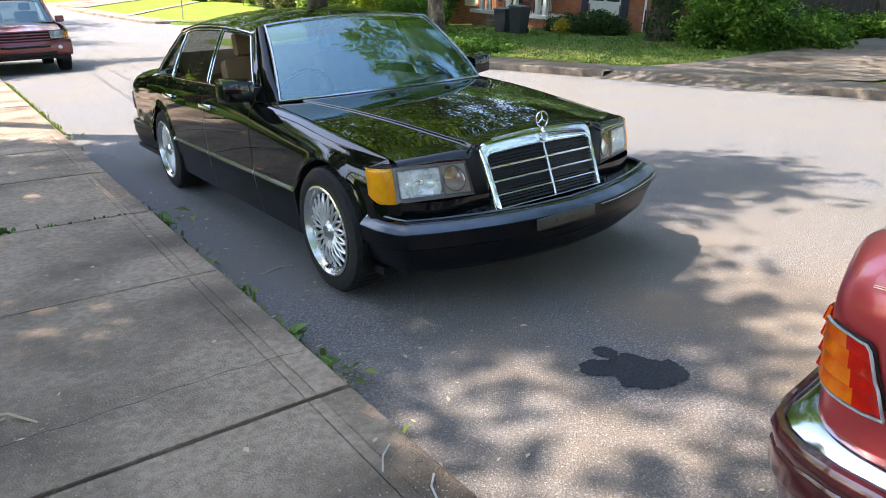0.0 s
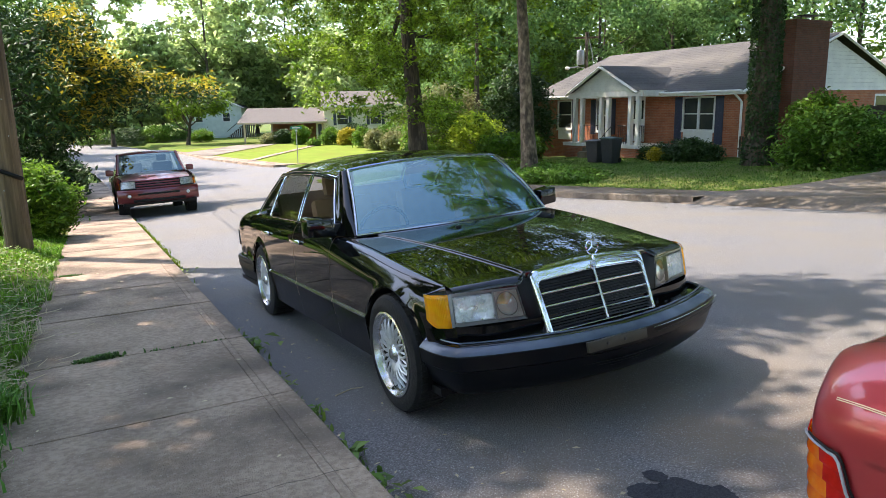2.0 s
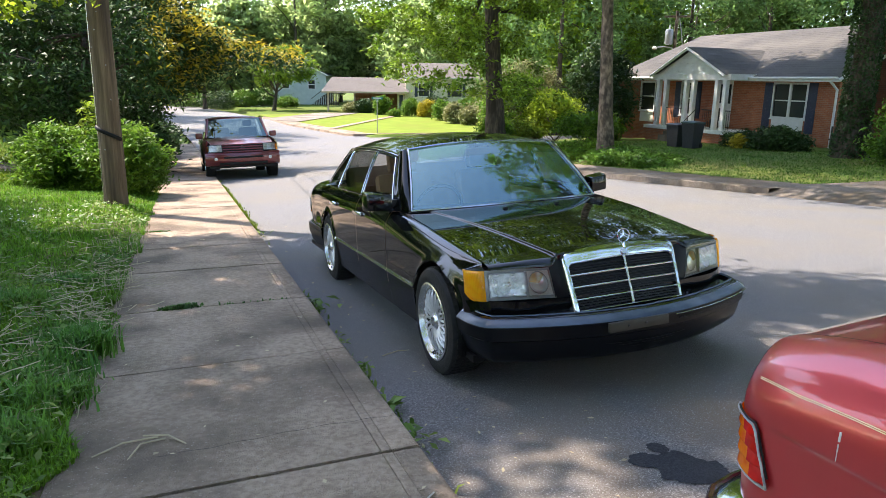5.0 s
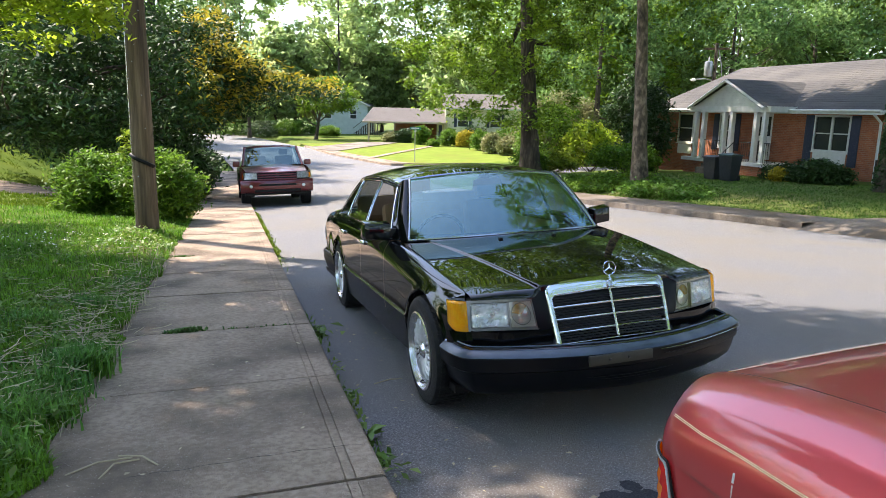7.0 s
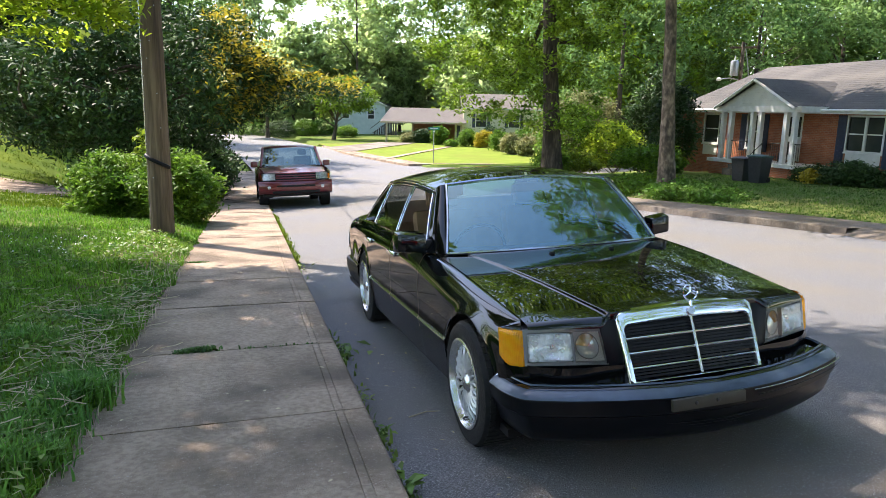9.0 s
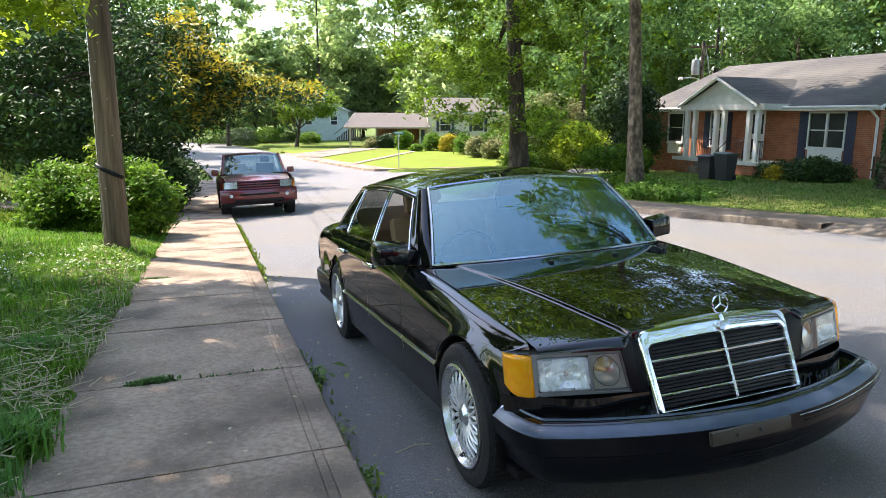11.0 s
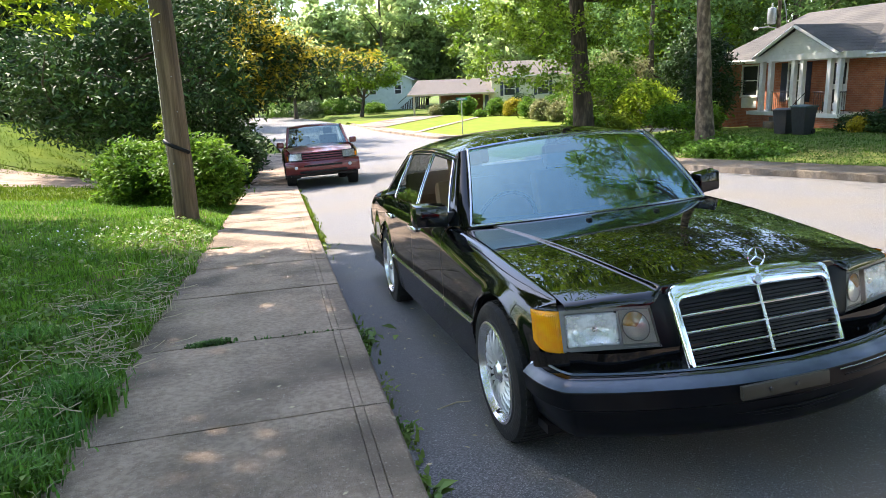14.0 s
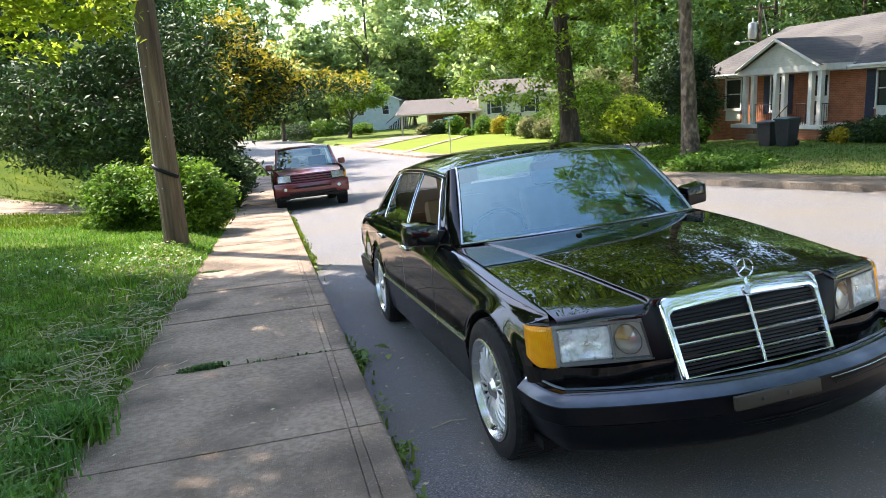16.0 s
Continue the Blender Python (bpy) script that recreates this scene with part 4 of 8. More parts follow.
    for side in (-1, 1):
        part("boot_seam", tube([(side * (min(0.63, WIDE(y) - 0.12) - 0.001), y, DECK(y) - 0.0155) for y in np.linspace(3.36, 4.12, 16)], 0.0014, 5), BLACKPLASTIC, car)
    rows = []
    for z in np.linspace(0.3, 0.835, 9):
        rows.append([(u * (0.762 - 0.06 * smooth(0.6, 0.84, z)), 4.135 + 0.02 * (1 - u * u) - 0.075 * abs(u) ** 9 - 0.02 * smooth(0.72, 0.84, z), z) for u in np.linspace(-1, 1, 21)])
    part("rear_panel", grid(rows), paint, car)
    # nose between the lamps and the bumper
    rows = []
    for z in (0.40, 0.50, 0.55):
        lip = spline((0.0, -0.65), (0.40, -0.648), (0.76, -0.515), (0.84, -0.37))
        rows.append([(0.84 * u, lip(abs(0.84 * u)), z) for u in np.linspace(-1, 1, 43)])
    part("nose_panel", grid(rows), paint, car)
    part("floor_pan", box(-0.86, 0.86, -0.45, 4.1, 0.2, 0.24), BLACKPLASTIC, car)
    part("engine_bay", box(-0.6, 0.6, -0.4, 0.55, 0.24, 0.7), BLACKPLASTIC, car)
    rows = [[(u * 0.69, y + 0.19 * u * u, z) for u in np.linspace(-1, 1, 9)] for y, z in ((0.64, 0.885), (0.85, 0.905), (1.05, 0.88), (1.1, 0.7), (1.0, 0.5))]
    part("dashboard", grid(rows), CARPET, car)
    part("parcel_shelf", box(-0.68, 0.68, 2.95, 3.45, 0.86, 0.9), TAN, car)
    part("cabin_floor", box(-0.82, 0.82, 0.7, 3.0, 0.26, 0.3), CARPET, car)
    for x in (-0.38, 0.38):
        seat(car, x, 1.45, 0.4)
    seat(car, 0, 2.45, 0.42, 1.3)
    part("steering_wheel", tube([(-0.38 + 0.19 * math.cos(a), 1.22 - 0.05 * math.sin(a), 0.84 + 0.18 * math.sin(a)) for a in np.linspace(0, 2 * math.pi, 24)], 0.014, 6), BLACKPLASTIC, car)
    for side in (-1, 1):
        part("door_lining", grid([[(side * 0.8, y, z) for z in (0.3, 0.6, 0.86)] for y in np.linspace(0.9, 3.0, 6)]), TAN, car, "tan door lining")
    if seen_front:
        front_end(car, paint, bump_mat)
    rear_end(car, paint, bump_mat)
    return car


def front_end(car, paint, bump_mat):
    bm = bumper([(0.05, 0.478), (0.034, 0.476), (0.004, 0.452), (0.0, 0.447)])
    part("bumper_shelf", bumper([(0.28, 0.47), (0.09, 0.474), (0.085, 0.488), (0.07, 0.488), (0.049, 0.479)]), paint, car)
    b = part("front_bumper", bm, SKY_RUBBER, car, "grey rubber bumper top with sky sheen in its colour")
    part("bumper_line", bumper([(0.0835, 0.488), (0.078, 0.4945), (0.071, 0.4945), (0.068, 0.489)]), SKY_RUBBER, b)
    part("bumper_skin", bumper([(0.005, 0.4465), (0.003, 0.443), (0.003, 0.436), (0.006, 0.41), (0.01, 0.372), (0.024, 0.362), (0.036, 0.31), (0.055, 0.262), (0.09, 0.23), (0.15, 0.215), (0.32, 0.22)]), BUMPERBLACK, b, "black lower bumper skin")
    for z in (0.285, 0.302, 0.319):
        part("air_slot", tube([(x, -0.882 + 0.34 * abs(x) ** 1.75 + 0.036 + (0.31 - z) * 0.6, z) for x in np.linspace(-0.5, 0.5, 13)], 0.004, 4), BLACKPLASTIC, b)
    p = part("plate_bracket", box(-0.285, 0.085, -0.008, 0.012, -0.03, 0.022, 0.005, pose(0, -0.888, 0.428, -4)), PLATE, b, "empty plate bracket")
    bm = bmesh.new()
    for x in (-0.17, -0.06):
        add_lathe(bm, [(0, -0.016), (0.007, -0.015), (0.008, -0.01)], 8, "Y", (x, -0.888, 0.426))
    tagged(part("bolts", bm, DARKMETAL, b), kind="stuff")
    for lo, hi in ((0.9, 0.345), (0.88, 0.36)):
        z = 0.434 if lo == 0.9 else 0.408
        part("bumper_moulding", tube([(bumper_path(k)[0] + 0.012, bumper_path(k)[1] - 0.003, z) for k in np.linspace(lo, hi, 14)], 0.0028, 5), DULLCHROME if lo == 0.9 else BLACKPLASTIC, b)
    # grille
    g = new("grille")
    g.parent = car
    g.matrix_local = pose(-0.012, -0.692, 0.466, -19)

    def vee(x):
        return -0.035 * (1 - abs(x) / 0.375)
    H = 0.325

    def half(z):
        return 0.356 + 0.014 * z / H

    def shell(side_in, top_in, bottom_in, y):
        """One ring of the shell: round upper corners, nearly square lower ones."""
        top, bot = H - top_in, bottom_in
        wt, wb = half(top) - side_in, half(bot) - side_in
        rc = max(0.042 - 0.5 * side_in, 0.012)
        right = [(wb + (wt - wb) * q, bot + (top - rc - bot) * q) for q in np.linspace(0, 1, 8)]
        right += [(wt - rc + rc * math.cos(a), top - rc + rc * math.sin(a)) for a in np.linspace(0.3, math.pi / 2, 6)]
        over = [(x * (wt - rc), top) for x in np.linspace(1, -1, 15)[1:-1]]
        left = [(-x, z) for x, z in right[::-1]]
        under = [(x * wb, bot) for x in np.linspace(-1, 1, 15)[1:-1]]
        ring = []
        for x, z in right + over + left + under:
            lift = 0.012 * (1 - (x / 0.37) ** 2) if z > H * 0.5 else 0.0
            ring.append((x, y + vee(x) + 0.008 * smooth(0, H, z), z + lift))
        return ring
    prof = [(0, 0, 0, 0.06), (0, 0, 0, 0.002), (0.004, 0.004, 0.002, -0.007), (0.014, 0.018, 0.005, -0.012), (0.027, 0.058, 0.0085, -0.009), (0.031, 0.066, 0.011, 0.0), (0.031, 0.066, 0.011, 0.035)]
    bm = grid([shell(*p) for p in prof], True)
    bmesh.ops.recalc_face_normals(bm, faces=bm.faces)
    part("grille_surround", bm, CHROME, g, "chrome grille shell")
    rows = [[(x * (half(H) - 0.03), y + vee(x * 0.37), z + 0.012 * (1 - x * x)) for x in np.linspace(-1, 1, 15)] for y, z in ((0.008, H - 0.001), (0.03, H + 0.012), (0.075, H + 0.02), (0.12, H + 0.015))]
    part("grille_cap", grid(rows), CHROME, g)
    for z in np.linspace(0.025, H - 0.075, 17):
        w = half(z) - 0.03
        rows = [[(x, 0.014 + dy + vee(x), z + dz) for x in np.linspace(-w, w, 9)] for dy, dz in ((0.02, 0.006), (0.0, 0.006), (0.0, -0.004), (0.02, -0.004))]
        part("slat", grid(rows), BLACKPLASTIC, g)
    for z in (0.068, 0.135, 0.202):
        w = half(z) - 0.03
        part("grille_bar", tube([(x, 0.006 + vee(x), z) for x in np.linspace(-w, w, 9)], 0.0054, 6), BRIGHTBAR, g)
    part("centre_bar", tube([(0, -0.036, 0.012), (0, -0.03, H - 0.055)], 0.0075, 6), BRIGHTBAR, g)
    part("grille_backing", box(-0.335, 0.335, 0.04, 0.05, 0.012, H - 0.04), BLACKPLASTIC, g)
    part("round_badge", lathe([(0, -0.05), (0.016, -0.049), (0.019, -0.045), (0.019, -0.02)], 20, "Y", (0, 0.004, H - 0.03)), DULLCHROME, g)
    star_ornament(car)
    for side in (-1, 1):
        rows = [[(side * (p + (q - p) * u), yp + (yq - yp) * u - 0.004 * math.sin(math.pi * u), z) for u in np.linspace(0, 1, 5)] for p, yp, q, yq, z in ((0.345, -0.635, 0.437, -0.614, 0.46), (0.347, -0.62, 0.433, -0.608, 0.545), (0.35, -0.575, 0.455, -0.586, 0.712), (0.35, -0.565, 0.455, -0.576, 0.742))]
        part("nose_side", grid(rows), BUMPERBLACK, car)
    # lamps
    for side in (-1, 1):
        lamp = new("headlamp")
        lamp.parent = car
        a, b, c = Vector((side * 0.45, -0.598, 0)), Vector((side * 0.784, -0.484, 0)), Vector((side * 0.866, -0.372, 0))
        z0, z1, lean = 0.545, 0.709, 0.022

        def on(p, q, u, z, out=0.0):
            # the inner edge slants
            r = p.lerp(q, u + (0.07 * (1 - u) ** 3 * (z - z0) / (z1 - z0) if p is a else 0.0))
            n = Vector((q.y - p.y, -(q.x - p.x), 0)).normalized() * (1 if side < 0 else -1)
            if n.y > 0:
                n = -n
            r += n * out
            return Vector((r.x, r.y + lean * (z - z0) / (z1 - z0), z))

        def pane(p, q, u0, u1, e0, e1, out, thick=0.03):
            rows = []
            for z in np.linspace(e0, e1, 5):
                rows.append([on(p, q, u, z, out) for u in np.linspace(u0, u1, 7)])
            bm = bmesh.new()
            add_grid(bm, rows)
            ext = bmesh.ops.extrude_edge_only(bm, edges=[e for e in bm.edges if e.is_boundary])
            back = on(p, q, 0.5, z0, -1) - on(p, q, 0.5, z0, 0)
            for v in ext["geom"]:
                if isinstance(v, bmesh.types.BMVert):
                    v.co += back * thick
            bmesh.ops.recalc_face_normals(bm, faces=bm.faces)
            return bm
        part("housing", pane(a, b, -0.075, 1.0, z0, z1, -0.062), LAMPGREY, lamp)
        for u0, u1, e0, e1 in ((-0.075, 1.0, z0, z0 + 0.016), (-0.075, 1.0, z1 - 0.013, z1), (-0.075, -0.04, z0 + 0.016, z1 - 0.013), (0.955, 1.0, z0 + 0.016, z1 - 0.013)):
            part("lamp_frame", pane(a, b, u0, u1, e0, e1, 0.004, 0.064), LAMPGREY, lamp)
        bowl = []
        for z in np.linspace(z0 + 0.024, z1 - 0.02, 11):
            k = (z - z0 - 0.079) / 0.058
            bowl.append([on(a, b, u, z, 0.006 - 0.05 * max(0, 1 - 0.75 * k * k - ((u - 0.645) / 0.3) ** 2)) for u in np.linspace(0.375, 0.945, 15)])
        part("reflector", grid(bowl), REFLECTOR, lamp)
        part("lamp_bulb", lathe([(0, -0.02), (0.012, -0.018), (0.016, 0.0), (0.016, 0.02)], 14, "Y", on(a, b, 0.645, z0 + 0.08, -0.03)), CHROME, lamp)
        part("fog_panel", pane(a, b, -0.04, 0.345, z0 + 0.016, z1 - 0.013, -0.004, 0.01), LAMPPANEL, lamp)

        def dish(a0, a1, steps):
            return grid([[on(a, b, 0.16 + 0.155 * q * math.cos(w), z0 + 0.086 + 0.058 * q * math.sin(w), 0.001 + 0.012 * (1 - q * q)) for w in np.linspace(a0, a1, steps)] for q in np.linspace(0.02, 1, 7)])
        part("fog_reflector", dish(-math.pi, 0.1, 15), REFLECTOR, lamp)
        part("bulb_tint", dish(0.1, 0.75 * math.pi, 13), BULBTINT, lamp, "amber-tinted fog lamp bulb")
        part("fog_reflector", dish(0.75 * math.pi, math.pi, 6), REFLECTOR, lamp)
        part("fog_ring", tube([on(a, b, 0.16 + 0.157 * math.cos(w), z0 + 0.086 + 0.059 * math.sin(w), 0.002) for w in np.linspace(0, 2 * math.pi, 29)], 0.002, 5), LAMPGREY, lamp)
        part("cover_lens", pane(a, b, -0.06, 0.345, z0 + 0.012, z1 - 0.01, 0.018, 0.012), LENSGLASS, lamp)
        flutes = []
        for z in np.linspace(z0 + 0.022, z1 - 0.018, 9):
            k = (z - z0 - 0.079) / 0.06
            flutes.append([on(a, b, u, z, 0.014 + 0.006 * (1 - k * k) * (1 - ((u - 0.645) / 0.3) ** 2) + 0.0003 * math.cos((u - 0.36) * 110)) for u in np.linspace(0.375, 0.945, 57)])
        part("main_lens", grid(flutes), HAZYLENS, lamp, "whitish fluted main lens")
        part("lens_divider", pane(a, b, 0.34, 0.37, z0 + 0.012, z1 - 0.012, 0.016, 0.07), LAMPGREY, lamp)
        part("lens_rim", tube([on(a, b, u, z, 0.008) for u, z in ((0.385, z0 + 0.026), (0.4, z0 + 0.023), (0.65, z0 + 0.022), (0.92, z0 + 0.023), (0.94, z0 + 0.03), (0.94, z1 - 0.026), (0.92, z1 - 0.02), (0.65, z1 - 0.019), (0.4, z1 - 0.02), (0.385, z1 - 0.026), (0.385, z0 + 0.026))], 0.005, 6), LAMPGREY, lamp)
        rows = []
        for v in np.linspace(0, 1, 25):
            row = []
            for u in np.linspace(0, 1, 15):
                lo = z0 - 0.008 + 0.05 * max(0.0, (u - 0.35) / 0.65) ** 2.2
                z = lo + (z1 - 0.002 - lo) * v
                edge = min(u, 1 - u, v * 1.6, (1 - v) * 1.6) / 0.12
                bulge = 0.024 * math.sin(math.pi * min(1, 0.12 + u * 0.85)) - 0.012 * max(0.0, 1 - edge) ** 2
                t = on(b, c, u, z, bulge)
                t.y += 0.012 * u * smooth(z0 + 0.11, z0, z)
                row.append(t)
            rows.append(row)
        part("side_indicator", grid(rows), AMBER, lamp, "amber corner indicator")
        rows = [[on(a, b, u, z, 0.006) for u in np.linspace(-0.08, 1.0, 9)] + [on(b, c, u, z, 0.004 + 0.018 * math.sin(math.pi * u * 0.8)) for u in np.linspace(0.1, 1, 8)] for z in (0.44, 0.49, 0.53, z0 - 0.001)]
        part("lamp_sill", grid(rows), paint, car)
        # the wing's rounded front over the corner lamp
        yb = -0.40
        zs = SHOULDER(yb)
        xo, xi = flank_x(yb, zs), min(0.768, WIDE(yb) - 0.06)
        rows = []
        for q in np.linspace(0, 1, 6):
            row = []
            for u in np.linspace(0, 1, 7):
                top_p = Vector((side * (xo + (xi - xo) * u), yb, zs + (HOOD_EDGE(yb) - zs) * (1 - (1 - u) ** 2)))
                low_p = on(b, c, 1 - u, z1 + 0.002, 0.012)
                sn, cs_ = math.sin(q * math.pi / 2), 1 - math.cos(q * math.pi / 2)
                row.append((top_p.x + (low_p.x - top_p.x) * sn, top_p.y + (low_p.y - top_p.y) * sn, top_p.z + (low_p.z - top_p.z) * cs_))
            rows.append(row)
        part("wing_nose", grid(rows), paint, car)
    bm = bmesh.new()
    for x in (-0.2, 0.2):
        add_box(bm, x - 0.012, x + 0.012, 0.42, 0.45, 0.9, 0.914, 0.004)
    tagged(part("washer_nozzles", bm, BLACKPLASTIC, car), kind="stuff")


def rear_end(car, paint, bump_mat):
    half = [(0.885, 3.4), (0.9, 3.7), (0.9, 3.92), (0.892, 4.03), (0.872, 4.11), (0.838, 4.17), (0.79, 4.212), (0.7, 4.24), (0.45, 4.27), (0.0, 4.29)]
    path = [(-x, y) for x, y in half] + [(x, y) for x, y in half[-2::-1]]

    def swept(prof):
        rows = []
        for i, (x, y) in enumerate(path):
            p, q = path[max(i - 1, 0)], path[min(i + 1, len(path) - 1)]
            d = Vector((q[0] - p[0], q[1] - p[1])).normalized()
            rows.append([(x + d.y * w, y - d.x * w, z - 0.035) for w, z in prof])
        bm = grid(rows)
        bmesh.ops.recalc_face_normals(bm, faces=bm.faces)
        return bm
    b = part("rear_bumper", swept([(0.03, 0.49), (0.022, 0.497), (0.01, 0.494), (0.002, 0.482), (0.0, 0.468), (0.004, 0.45), (0.008, 0.446), (0.004, 0.44), (0.002, 0.43), (0.006, 0.38), (0.014, 0.372), (0.016, 0.36), (0.03, 0.3), (0.06, 0.26), (0.14, 0.24)]), bump_mat, car, "bumper")
    part("chrome_insert", swept([(0.029, 0.486), (0.031, 0.496), (0.05, 0.51), (0.085, 0.524), (0.1, 0.522), (0.104, 0.505)]), BUMPERCHROME, b, "chrome bumper top")
    part("bumper_shelf", swept([(0.1, 0.51), (0.13, 0.515), (0.22, 0.53)]), bump_mat, b)
    for side in (-1, 1):
        lamp = new("tail_lamp")
        lamp.parent = car
        # lamp wraps the corner; its face is ribbed
        def on(u, z):
            x = spline((0, 0.42), (0.5, 0.68), (0.74, 0.768), (0.87, 0.803), (1, 0.824))(u)
            y = spline((0, 4.17), (0.5, 4.155), (0.74, 4.11), (0.87, 4.058), (1, 4.0))(u)
            w = (z - LAMP0) / LAMPH * 4
            rib = 0.011 * (1 - w % 1.0) * min(1.0, (w % 1.0) * 7) * smooth(1.0, 0.93, u)
            n = spline((0, 0), (0.6, 0.25), (1, 1))(u)
            y += 0.004 + 0.33 * (z - 0.637) * smooth(0.4, 1, u)
            x += 0.005 - 0.008 * smooth(0.58, 0.72, z)
            if u > 0.45:
                x = max(x, flank_x(min(y, 4.155), z) + 0.004)
            return (side * (x + rib * n), y + rib * (1 - n), z - 0.006 * smooth(0.9, 1, u) * (1 if z > LAMP0 + 0.5 * LAMPH else -1))
        for nm, u0, u1, mt in (("red_lens", 0.0, 0.5, REDLENS), ("amber_lens", 0.5, 0.875, AMBERTAIL), ("side_lens", 0.875, 1.0, REDLENS)):
            part(nm, grid([[on(u, z) for u in np.linspace(u0, u1, 12)] for z in np.linspace(LAMP0, LAMP0 + LAMPH, 65)]), mt, lamp, {"red_lens": "ribbed red lens", "amber_lens": "ribbed amber lens", "side_lens": "ribbed red lens"}[nm])
        pts = [on(u, LAMP0 - 0.003) for u in np.linspace(0.4, 1.0, 8)] + [on(1.0, z) for z in np.linspace(LAMP0, LAMP0 + LAMPH - 0.008, 6)] + [on(u, LAMP0 + LAMPH + 0.002) for u in np.linspace(0.985, 0.72, 8)]
        part("lamp_gasket", tube([(x + side * 0.002, y, z) for x, y, z in pts], 0.0032, 6), GASKET, lamp, "pale grey lamp gasket")
        dark = [on(1.0, z) for z in np.linspace(LAMP0 + 0.02, LAMP0 + LAMPH - 0.006, 6)] + [on(u, LAMP0 + LAMPH + 0.006) for u in np.linspace(0.985, 0.78, 6)]
        part("lamp_gap", tube([(x - side * 0.002, y - 0.006, z + 0.001) for x, y, z in dark], 0.003, 6), BLACKPLASTIC, lamp)


SLOPE = Matrix(((0.9988, 0.0306, -0.0377, 0), (-0.0278, 0.997, 0.0728, 0), (0.0398, -0.0716, 0.9966, 0), (0, 0, 0, 1)))
black_car = saloon("saloon_car", "glossy black classic saloon with chrome grille and mesh wheels", SLOPE, BLACKPAINT, CLADDING, BLACKPLASTIC)

# the maroon car stands nose to the other way, its tail towards the black one
RED_AT = Matrix.Translation((-0.522, -6.625, road_z(-0.522, -6.625) + 0.08)) @ Matrix.Rotation(-0.071, 4, "X") @ Matrix.Rotation(radians(-2.5), 4, "Z") @ Matrix.Rotation(-0.035, 4, "Y")
CREASED = True
WIDE = spline((-0.62, 0.72), (-0.45, 0.835), (-0.25, 0.878), (0.0, 0.895), (0.6, 0.906), (2.4, 0.9), (3.2, 0.868), (3.6, 0.844), (3.8, 0.832), (3.95, 0.823), (4.03, 0.813), (4.08, 0.796), (4.12, 0.768), (4.15, 0.72), (4.16, 0.69))
red_car = saloon("saloon_car", "metallic maroon saloon parked by the kerb, gold pinstripe, scratched flank", RED_AT, REDPAINT, MAROON_DARK, MAROON_DARK, seen_front=False, wheels="alloy", lift=0.08)
for side in (-1, 1):
    for dz in (0.0, 0.0033):
        pts = [(side * (flank_x(y, SHOULDER(y) - 0.035 - dz - dip) + 0.0015), y, SHOULDER(y) - 0.035 - dz - dip) for y, dip in ((y, 0.012 * smooth(4.06, 3.9, y) + 0.022 * smooth(4.0, 3.5, y)) for y in np.linspace(0.2, 4.058, 60))]
        part("pinstripe", tube(pts, 0.0013, 4), GOLD, red_car, "thin gold pinstripe")
bm = bmesh.new()
for z0, z1, y0, y1, w in ((0.766, 0.786, 3.802, 3.803, 0.0026), (0.744, 0.76, 3.804, 3.805, 0.0015), (0.722, 0.744, 3.805, 3.807, 0.0009)):
    add_tube(bm, [(-flank_x(y0, z1) - 0.001, y0, z1), (-flank_x(y1, z0) - 0.001, y1, z0)], w, 5)
part("scratch", bm, SCRATCH, red_car, "white scratch in the paint")


